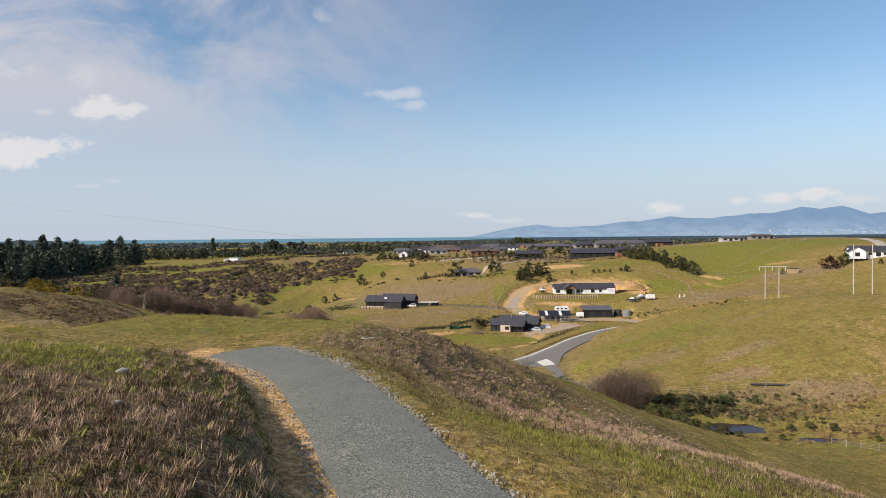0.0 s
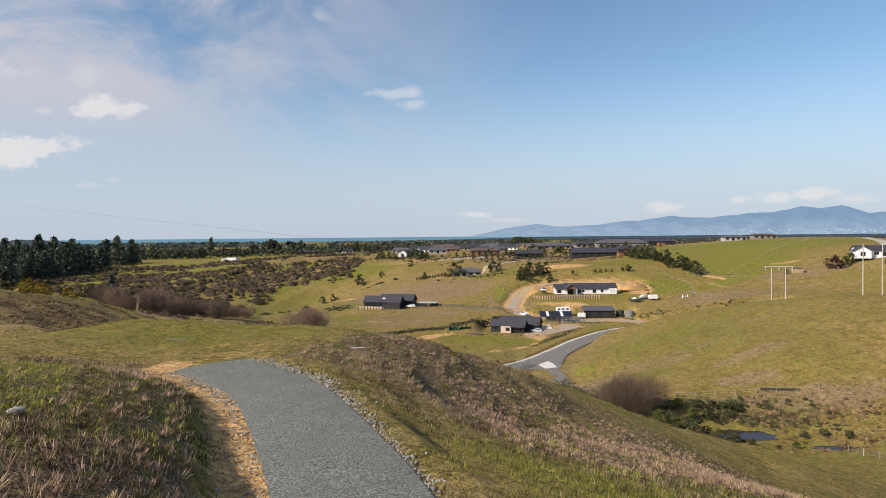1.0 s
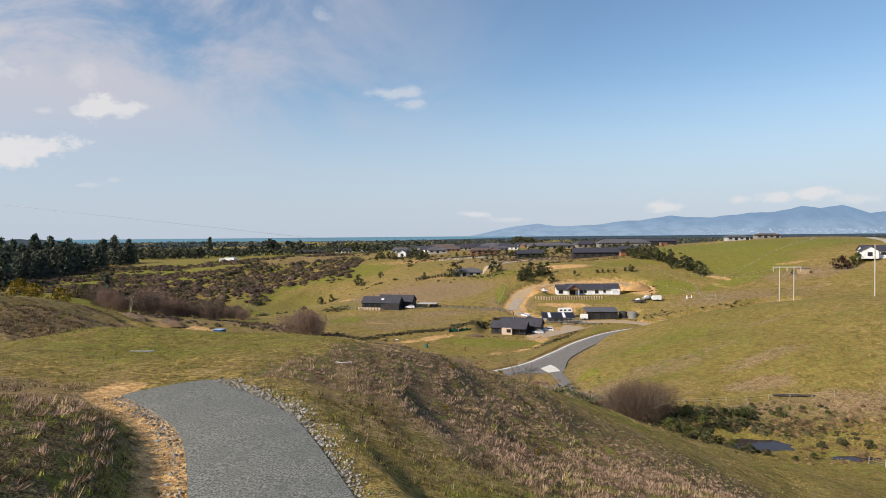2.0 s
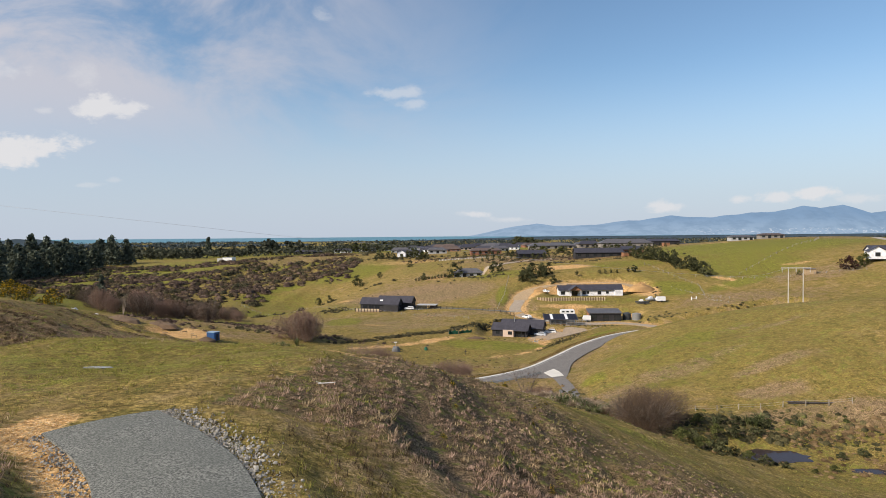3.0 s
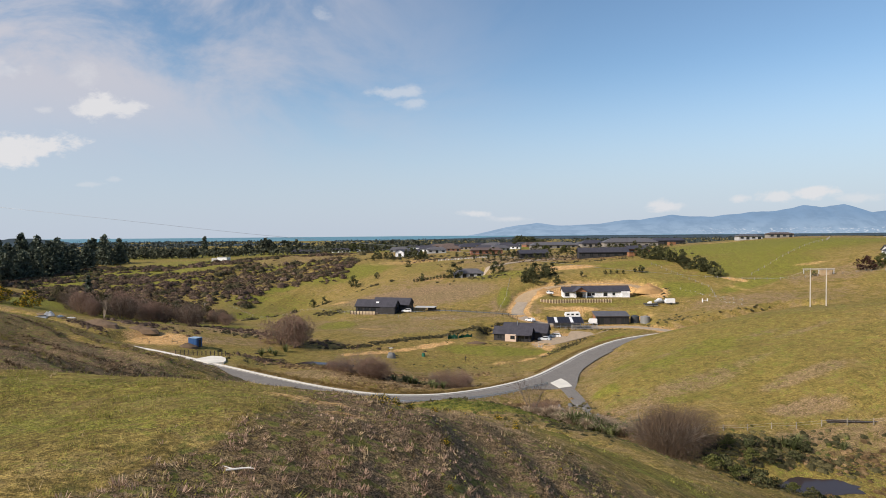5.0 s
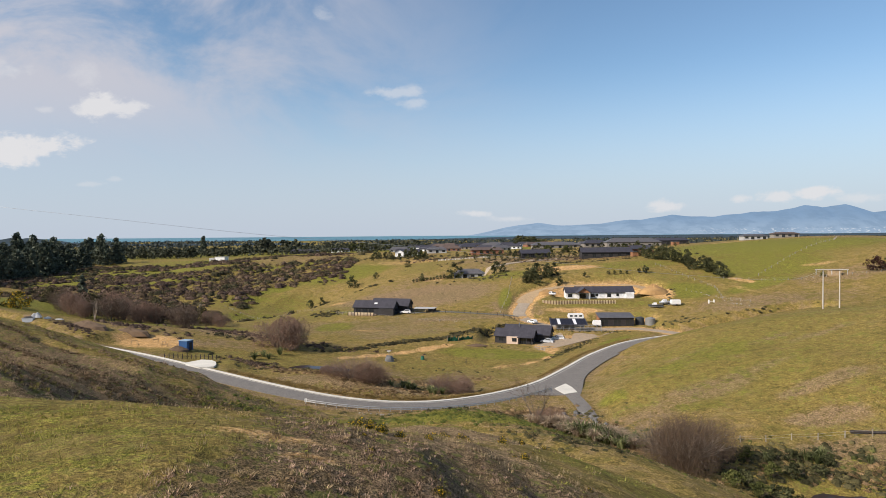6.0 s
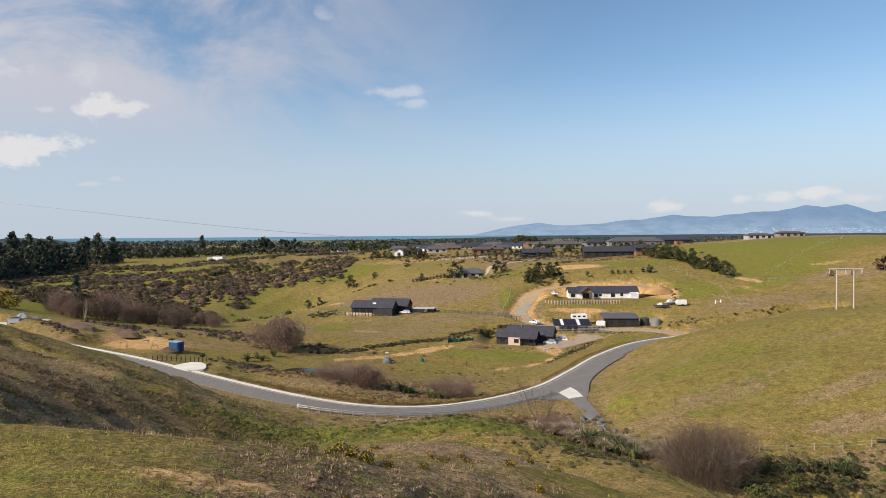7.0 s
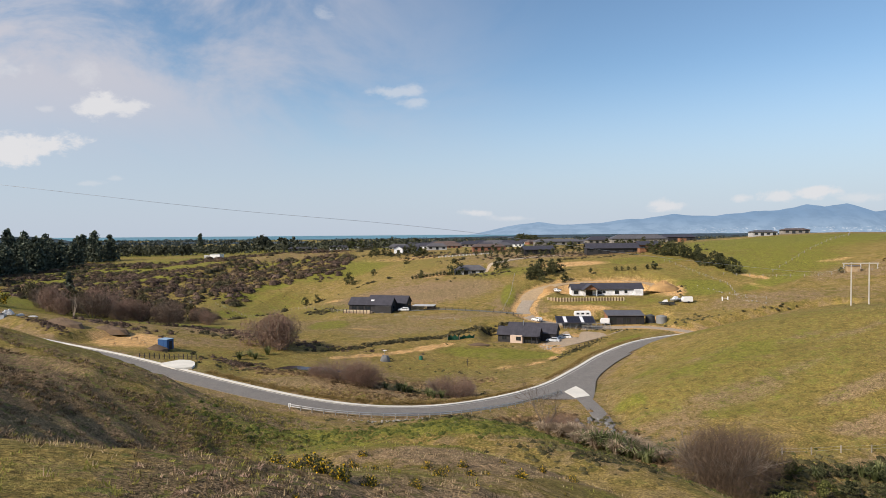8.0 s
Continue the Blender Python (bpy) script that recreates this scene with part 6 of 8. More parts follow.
def ribbed(name, col, pitch, rough=0.5, metal=0.0, axis=0, depth=0.5):
    """Sheet or boards with ribs at a pitch along one axis of the thing."""
    m, nt, b = material(name, rough, metal, 0.4)
    tc = nt.nodes.new("ShaderNodeTexCoord").outputs["Object"]
    sep = nt.nodes.new("ShaderNodeSeparateXYZ")
    wire(nt, tc, sep.inputs[0])
    wave = math_node(nt, "SINE", math_node(nt, "MULTIPLY", sep.outputs[axis], 2 * math.pi / pitch))
    n = noise_node(nt, tc, 0.8, 6)
    c = mix_node(nt, map_range(nt, n, 0.3, 0.7), tuple(k * 0.8 for k in col), tuple(k * 1.2 for k in col))
    c = mix_node(nt, math_node(nt, "MULTIPLY", map_range(nt, wave, 0.5, 1.0), 0.25), c, tuple(k * 0.6 for k in col))
    wire(nt, c, b.inputs["Base Color"])
    bump_node(nt, wave, depth, 0.03, b)
    return m


def glass_material():
    m, nt, b = material("window_glass", 0.06, 0.0, 0.6)
    b.inputs["Base Color"].default_value = (0.020, 0.024, 0.028, 1)
    return m


M |= {
    "roof_black": ribbed("dark_steel_roof", (0.052, 0.049, 0.060), 0.76, 0.5, 0.0, 0, 0.2),
    "roof_grey": ribbed("grey_steel_roof", (0.105, 0.100, 0.105), 0.76, 0.5, 0.0, 0, 0.2),
    "roof_brown": ribbed("brown_tile_roof", (0.120, 0.085, 0.070), 0.4, 0.6),
    "boards_black": ribbed("dark_weatherboard", (0.030, 0.028, 0.030), 0.18, 0.7, axis=2),
    "boards_white": ribbed("white_weatherboard", (0.80, 0.80, 0.82), 0.18, 0.6, axis=2, depth=0.25),
    "render_cream": paint("cream_plaster", (0.58, 0.45, 0.36)),
    "render_grey": paint("grey_plaster", (0.42, 0.42, 0.42)),
    "stone_grey": paint("grey_brown_stone_cladding", (0.24, 0.22, 0.20), 0.85, 0.2, 2.0),
    "bleached": paint("bleached_wood", (0.55, 0.53, 0.50), 0.85, 0.25, 6.0),
    "brick": paint("red_brown_cladding", (0.26, 0.12, 0.075), 0.8, 0.2, 3.0),
    "cedar": ribbed("cedar_boards", (0.30, 0.145, 0.075), 0.15, 0.7, axis=1),
    "glass": glass_material(),
    "frame_dark": paint("dark_joinery", (0.03, 0.03, 0.035)),
    "frame_white": paint("white_joinery", (0.7, 0.7, 0.7)),
    "pale_slat": paint("pale_boards", (0.60, 0.48, 0.33), 0.8, 0.2, 3.0, per_object=0.25),
    "new_timber": paint("new_pine", (0.58, 0.46, 0.29), 0.8, 0.2, 3.0, per_object=0.35),
    "timber": paint("pale_timber", (0.40, 0.29, 0.17), 0.8, 0.25, 3.0, per_object=0.5),
    "deck": paint("deck_timber", (0.28, 0.19, 0.13), 0.8, 0.25, 3.0, per_object=0.4),
    "post_dark": paint("dark_stained_post", (0.055, 0.045, 0.040), 0.85, 0.3, 3.0),
    "post_grey": paint("weathered_post", (0.34, 0.30, 0.25), 0.9, 0.3, 3.0, per_object=0.4),
    "steel": plain("galvanised_steel", (0.52, 0.53, 0.55), 0.38, 0.8, 0.15, 2.0),
    "solar": plain("solar_glass", (0.020, 0.019, 0.028), 0.55, 0.0, 0.1, 2.0, spec=0.25),
    "plastic_dark": paint("dark_tank_plastic", (0.050, 0.055, 0.060), 0.5),
    "plastic_grey": paint("grey_tank_plastic", (0.22, 0.22, 0.215), 0.55),
    "white": paint("white_enamel", (0.78, 0.78, 0.78), 0.35, 0.06),
    "silver": paint("silver_enamel", (0.50, 0.53, 0.57), 0.3, 0.06),
    "tyre": paint("black_rubber", (0.018, 0.018, 0.018), 0.85),
    "lamp": paint("lamp_lens", (0.75, 0.75, 0.72), 0.15),
    "blue": paint("blue_sheet_steel", (0.030, 0.085, 0.220), 0.5, 0.15),
    "bluelight": paint("pale_blue_roof", (0.26, 0.38, 0.52), 0.5, 0.1),
    "greennet": paint("green_shade_netting", (0.026, 0.130, 0.078), 0.8, 0.3, 4.0),
    "tarp": paint("grey_tarpaulin", (0.17, 0.17, 0.17), 0.6, 0.35, 2.0),
    "poleconc": paint("pale_concrete_pole", (0.46, 0.425, 0.375), 0.8, 0.15, 1.0),
    "stone": plain("pale_stone", (0.40, 0.375, 0.33), 0.9, 0.0, 0.3, 3.0, 0.3, per_object=0.6),
    "darkstone": plain("grey_rock", (0.200, 0.195, 0.190), 0.9, 0.0, 0.35, 2.0, 0.4, per_object=0.6),
    "soil": plain("orange_earth", (0.360, 0.220, 0.095), 0.95, 0.0, 0.3, 1.5, 0.6),
    "darksoil": plain("dark_earth", (0.125, 0.085, 0.055), 0.95, 0.0, 0.3, 1.5, 0.6),
}


def gable(length, width, z, rise, over, thick=0.14, hip=0.0):
    """A pitched roof whose ridge runs along x, with eaves over the walls; hip: how far the ridge draws in at both ends."""
    bm = bmesh.new()
    a, b = length / 2 + over, width / 2 + over
    top = z + rise
    drop = rise * over / (width / 2)
    v = [(-a, -b, z - drop), (a, -b, z - drop), (a, b, z - drop), (-a, b, z - drop), (-a + hip, 0, top), (a - hip, 0, top)]
    lo = [bm.verts.new(p) for p in v]
    up = [bm.verts.new((p[0], p[1], p[2] + thick)) for p in v]
    for q in (up, lo):
        s = 1 if q is up else -1
        for fc in ((0, 1, 5, 4), (2, 3, 4, 5), (1, 2, 5), (3, 0, 4)):
            if len(fc) == 3 and hip == 0:
                continue
            bm.faces.new([q[k] for k in fc][::s])
    ring = (0, 1, 2, 3) if hip else (0, 1, 5, 2, 3, 4)
    for k in range(len(ring)):
        i, j = ring[k], ring[(k + 1) % len(ring)]
        bm.faces.new((lo[i], lo[j], up[j], up[i]))
    bmesh.ops.recalc_face_normals(bm, faces=bm.faces)
    return bm


def walls(length, width, h, rise=0.0, thick=0.2):
    """Four walls of one room, closed under the gables when there is a rise."""
    bm = bmesh.new()
    a, b = length / 2, width / 2
    out = [(-a, -b), (a, -b), (a, b), (-a, b)]
    inn = [(-a + thick, -b + thick), (a - thick, -b + thick), (a - thick, b - thick), (-a + thick, b - thick)]
    lo, hi = [[bm.verts.new((x, y, z)) for x, y in out] for z in (-0.8, h)]
    li, hi2 = [[bm.verts.new((x, y, z)) for x, y in inn] for z in (0.0, h)]
    for k in range(4):
        j = (k + 1) % 4
        bm.faces.new((lo[k], lo[j], hi[j], hi[k]))
        bm.faces.new((li[j], li[k], hi2[k], hi2[j]))
        bm.faces.new((hi[k], hi[j], hi2[j], hi2[k]))
        bm.faces.new((lo[j], lo[k], li[k], li[j]))
    if rise:
        for s in (-1, 1):
            x0, x1 = s * a, s * (a - thick)
            p = [[bm.verts.new((x, y, z)) for y, z in ((-b, h), (b, h), (0, h + rise))] for x in (x0, x1)]
            for q in p:
                bm.faces.new(q)
            bm.faces.new((p[0][0], p[0][2], p[1][2], p[1][0]))
            bm.faces.new((p[0][1], p[0][2], p[1][2], p[1][1]))
    bmesh.ops.recalc_face_normals(bm, faces=bm.faces)
    return bm


def opening(parent, kind, x, y, z, w, h, face, joinery="frame_dark"):
    """A window or glazed door let into a wall: frame proud of the wall, with a pane and a sill. face: turn of its outward side, 0 looks to -y."""
    ob = part(kind, None_mesh(), None, parent)
    ob.matrix_basis = pose(x, y, z, 0, 0, face)
    bm = bmesh.new()
    t = 0.07
    for cx, cz, sx, sz in ((0, 0, w, t), (0, h - t, w, t), (-w / 2 + t / 2, t, t, h - 2 * t), (w / 2 - t / 2, t, t, h - 2 * t)):
        box(bm, cx, -0.02, cz, sx, 0.12, sz)
    if w > 1.4:
        box(bm, 0, -0.02, t, t, 0.10, h - 2 * t)
    bm.to_mesh(ob.data)
    bm.free()
    ob.data.materials.append(M[joinery])
    part("pane", block(0, -0.015, t, w - 2 * t, 0.05, h - 2 * t), M["glass"], ob)
    return ob


def None_mesh():
    return bpy.data.meshes.new("frame")


def wing(parent, x, y, turn, length, width, h, rise, wall, roof, over=0.45, hip=0.0, gables=None):
    """One block of a house: its walls and roof, set on the house's own plan."""
    w = part("wall", walls(length, width, h, rise if not hip else 0.0), M[wall], parent)
    w.matrix_basis = pose(x, y, 0, 0, 0, turn)
    r = part("roof", gable(length, width, h, rise, over, hip=hip), M[roof], parent)
    r.matrix_basis = pose(x, y, 0.004, 0, 0, turn)
    part("gutter", block(0, -(width / 2 + over), h - rise * over / (width / 2) + 0.0, length + 2 * over, 0.12, 0.12), M["frame_dark"], r)
    return w, r


def near_house():
    t = thing("farmhouse", 28, 249.5, None, -20, "dark weatherboard house with two gabled steel roofs and a cream front", "house")
    t.location.z = -4.65
    w, r = wing(t, 1.5, 2.6, 0, 15.5, 7.2, 2.7, 2.5, "boards_black", "roof_black")
    part("chimney", rod(bmesh.new(), (-3, -1.2, 4.2), (-3, -1.2, 6.0), 0.14), M["steel"], r)
    w2, r2 = wing(t, -1.6, -3.4, 0, 13.0, 5.6, 2.6, 2.0, "boards_black", "roof_black")
    part("bay", block(-1.9, -6.6, -0.8, 3.9, 1.2, 3.3), M["render_cream"], t, "cream plastered bay")
    opening(t, "window", -1.2, -7.22, 0.9, 1.5, 1.2, 0)
    opening(t, "window", -6.0, -6.22, 0.8, 1.6, 1.3, 0)
    opening(t, "glazed_door", 1.7, -6.22, 0.05, 2.4, 2.1, 0)
    opening(t, "window", 4.92, -4.4, 0.7, 1.2, 1.3, 90)
    opening(t, "glazed_door", 9.27, 1.0, 0.05, 2.2, 2.1, 90)
    opening(t, "window", 9.27, 4.2, 0.8, 1.4, 1.3, 90)
    for k, x in enumerate((0.5, 3.0, 4.6)):
        part("porch_post", block(x, -7.4, -0.4, 0.16, 0.16, 2.6), M["frame_dark"], t)
    part("porch_roof", block(2.4, -6.8, 2.3, 5.2, 1.9, 0.14), M["roof_black"], t)
    part("deck", block(-9.5, -3.5, -0.35, 3.2, 5.0, 0.3), M["deck"], t, "low timber deck")


def solar_shed():
    t = thing("carport", 46.2, 262.5, -3.5, -4, "half-built carport with solar panels on a steel frame", "carport")
    for x in np.linspace(-6, 6, 7):
        for y in (-2.8, 2.8):
            part("post", block(x, y, -0.6, 0.14, 0.14, (3.0 if y < 0 else 4.2) + 0.35), M["steel"], t)
    for y, z in ((-2.8, 2.75), (2.8, 3.95), (-2.8, 1.3), (-2.8, 0.2)):
        part("rail", block(0, y - 0.12, z, 12.6, 0.08, 0.12), M["steel"], t)
    tilt = math.degrees(math.atan2(1.2, 5.6))
    roof = part("roof", block(0, 0, 0, 13.2, 7.0, 0.12), M["roof_black"], t)
    roof.matrix_basis = pose(0, 0, 3.42, tilt, 0, 0)
    for k, x in enumerate(np.linspace(-5.7, 5.7, 11)):
        p = part("panel", block(x, 0, 0.16, 1.06, 5.8, 0.06, bevel=0.01), M["white"] if k in (2, 7) else M["solar"], roof)
    part("back_wall", block(0, 2.95, -0.3, 12.4, 0.1, 2.4), M["render_grey"], t)
    sc = thing("scaffolding", 52.5, 258.2, None, -4, "silver scaffolding frame beside the half-built carport", "scaffolding")
    for x in np.linspace(-4.5, 4.5, 7):
        for y in (-1.0, 1.0):
            part("upright", rod(bmesh.new(), (x, y, -0.5), (x, y, 2.3), 0.05, None, 6), M["steel"], sc)
    for z in (0.4, 1.2, 2.1):
        for y in (-1.0, 1.0):
            part("ledger", rod(bmesh.new(), (-4.6, y, z), (4.6, y, z), 0.045, None, 6), M["steel"], sc)
    for x in (-3, 0, 3):
        part("board", block(x, 0, 1.22, 2.7, 0.9, 0.06), M["timber"], sc)
    for x in (-4, -1, 2.5):
        part("brace", rod(bmesh.new(), (x, -2.95, 0), (x + 1.9, -2.95, 2.6), 0.04), M["steel"], t)
    for k in range(7):
        s = part("plank", block(0, 0, 0, 2.4, 0.3, 0.08), M["timber"], t)
        s.matrix_basis = pose(7.8 + prng.uniform(-0.6, 0.8), -1 + k * 0.35, 0.05 + 0.1 * (k % 3), 0, 0, prng.uniform(-20, 20))


def barn():
    t = thing("barn", 65.4, 270.8, -2.45, -3, "long dark shed with a pale single-pitch roof and cedar end", "shed")
    part("wall", prism([(-6.3, -0.6), (6.3, -0.6), (6.3, 3.1), (-6.3, 3.1)], -3.2, -3.0), M["boards_black"], t)
    part("wall", prism([(-6.3, -0.6), (6.3, -0.6), (6.3, 4.0), (-6.3, 4.0)], 3.0, 3.2), M["boards_black"], t)
    for x, mat in ((-6.2, "cedar"), (6.2, "boards_black")):
        q = prism([(-3.0, -0.6), (3.0, -0.6), (3.0, 3.95), (-3.0, 3.05)], -0.1, 0.1)
        bmesh.ops.transform(q, matrix=pose(x, 0, 0, 0, 0, 90), verts=q.verts)
        part("end_wall", q, M[mat], t, "red-brown cedar end wall" if x < 0 else "")
    r = part("roof", block(0, 0, 0, 13.2, 7.4, 0.16), M["roof_grey"], t)
    r.matrix_basis = pose(0, 0, 3.5, math.degrees(math.atan2(0.9, 6.2)), 0, 0)
    for x in (-4.5, 0.2, 4.6):
        opening(t, "door", x, -3.22, 0.0, 2.6, 2.3, 0)


def white_house():
    t = thing("bungalow", 66.5, 303, 4.4, -2, "long new white weatherboard house with a dark gabled roof", "house")
    wing(t, 3.0, 1.5, 0, 24.0, 7.6, 2.6, 2.1, "boards_white", "roof_black")
    wing(t, -10.4, 1.0, 0, 6.0, 6.6, 2.6, 1.8, "boards_white", "roof_black")
    porch = part("porch_roof", gable(6.0, 5.6, 2.7, 2.0, 0.4), M["roof_black"], t)
    porch.matrix_basis = pose(-6.6, -3.4, 0.02, 0, 0, 90)
    for x in (-8.9, -4.3):
        for y in (-6.0, -3.4):
            part("porch_post", block(x, y, -0.4, 0.24, 0.24, 3.1), M["frame_white"], t)
    tri = prism([(-2.7, 2.75), (2.7, 2.75), (0, 4.55)], -0.06, 0.06)
    bmesh.ops.transform(tri, matrix=pose(-6.6, -6.0, 0), verts=tri.verts)
    part("gable_end", tri, M["cedar"], t, "timber-lined porch gable")
    for x, w in ((-11.8, 1.8), (-2.2, 1.6), (-0.6, 1.2), (4.6, 1.6), (8.2, 1.1), (13.3, 2.0)):
        opening(t, "window", x, -2.32 if x > -7.2 else -2.32, 0.55 if w > 1.5 else 0.9, w, 1.5 if w > 1.5 else 1.1, 0)
    opening(t, "glazed_door", -6.5, -2.33, 0.05, 2.6, 2.1, 0)
    end = part("end_room", block(13.2, -1.2, -0.4, 3.6, 3.4, 3.0), M["boards_white"], t)


def retaining_wall():
    t = thing("retaining_wall", 56.2, 288.6, None, 0, "timber retaining wall with pale square posts below the terrace", "retaining wall")
    t.location.z = 3.4
    n = 27
    xs = np.linspace(-14.6, 14.2, n)
    bow = [2.6 * max(0.0, (-9.0 - x) / 5.6) ** 2 for x in xs]
    for x, y in zip(xs, bow):
        part("post", block(x, y, -1.0, 0.44, 0.34, 2.5, bevel=0.03), M["new_timber"], t)
    for z in (-0.5, -0.2, 0.10, 0.40, 0.70, 1.00):
        part("plank", block(2.6, 0.34, z, 23.2, 0.06, 0.28), M["deck"], t)
        for a, b, ya, yb in zip(xs[:5], xs[1:6], bow[:5], bow[1:6]):
            part("plank", block((a + b) / 2, (ya + yb) / 2 + 0.34, z, math.hypot(b - a, yb - ya), 0.06, 0.28, math.degrees(math.atan2(yb - ya, b - a))), M["deck"], t)


def dark_house():
    t = thing("homestead", -25, 293.5, 0.2, -14, "black weatherboard house with two long gabled steel roofs", "house")
    wing(t, 3.5, 4.4, 0, 15.5, 7.0, 2.8, 2.4, "boards_black", "roof_black")
    w, r = wing(t, -1.2, -2.4, 0, 17.0, 6.6, 2.7, 2.3, "boards_black", "roof_black")
    sky = part("skylight", block(0, 0, 0, 1.3, 0.8, 0.08), M["white"], r, "pale roof window")
    sky.matrix_basis = pose(0.6, -1.5, 4.05, math.degrees(math.atan2(2.3, 3.3)), 0, 0)
    for x in (-7.6, -4.8, -2.0):
        opening(t, "glazed_door", x, -5.72, 0.05, 2.2, 2.0, 0)
    opening(t, "window", 7.32, -2.4, 0.8, 1.6, 1.3, 90)
    opening(t, "window", 11.27, 4.4, 0.8, 1.8, 1.3, 90)
    part("annex", block(4.6, -6.2, -1.2, 6.4, 1.9, 3.5), M["boards_black"], t, "black boarded annex")
    d = part("deck", block(-5.2, -7.6, -0.3, 11.2, 3.6, 0.25), M["deck"], t, "raised timber deck")
    for k, x in enumerate(np.linspace(-10.6, 0.3, 9)):
        part("deck_post", block(x, -9.36, -1.6, 0.22, 0.22, 2.75), M["post_dark"], d)
    for k, x in enumerate(np.linspace(-9.92, -0.38, 8)):
        part("screen", block(x, -9.34, -0.55, 1.16, 0.05, 0.72), M["pale_slat"], d, "pale cream board screen" if k == 0 else "")
        part("screen", block(x, -9.34, 0.30, 1.16, 0.05, 0.62), M["pale_slat"], d)
    part("deck_rail", block(-5.15, -9.34, 0.98, 11.3, 0.14, 0.10), M["post_dark"], d)
    c = thing("carport", -6.5, 288.5, 0.1, -10, "flat-roofed carport beside the black house", "carport")
    part("roof", block(0, 0, 2.2, 8.4, 5.0, 0.18), M["render_grey"], c)
    for x in (-3.9, 0, 3.9):
        for y in (-2.3, 2.3):
            part("post", block(x, y, -0.8, 0.16, 0.16, 3.0), M["frame_dark"], c)
    part("back_wall", block(2.2, 2.35, -0.4, 3.6, 0.12, 2.6), M["boards_black"], c)


def simple_house(name, x, y, turn, length, width, h, rise, wall, roof, label, hip=0.0, z=None, wins=4, side=None, group=""):
    """A house on the far ridge: walls, roof, windows along the front, and a cross wing where it has one."""
    t = thing(name, x, y, z, turn, label, "house", group)
    t.location.z -= 0.1
    wing(t, 0, 0, 0, length, width, h, rise, wall, roof, 0.6, hip)
    if side:
        wing(t, side[0], -width / 2 - side[2] / 2 + 0.6, 90, side[2] + 1.2, side[1], h, rise * 0.9, wall, roof, 0.5, hip * 0.6)
    for k in range(wins):
        u = -length / 2 + length * (k + 0.5) / wins
        if side and abs(u - side[0]) < side[1] / 2 + 1:
            continue
        opening(t, "window", u, -width / 2 - 0.02, 0.3 if k % 2 else 0.9, 2.0, 1.9 if k % 2 else 1.2, 0)
    if side:
        opening(t, "window", side[0], -width / 2 - side[2] - 0.02, 0.4, 2.0, 1.8, 0)
    return t


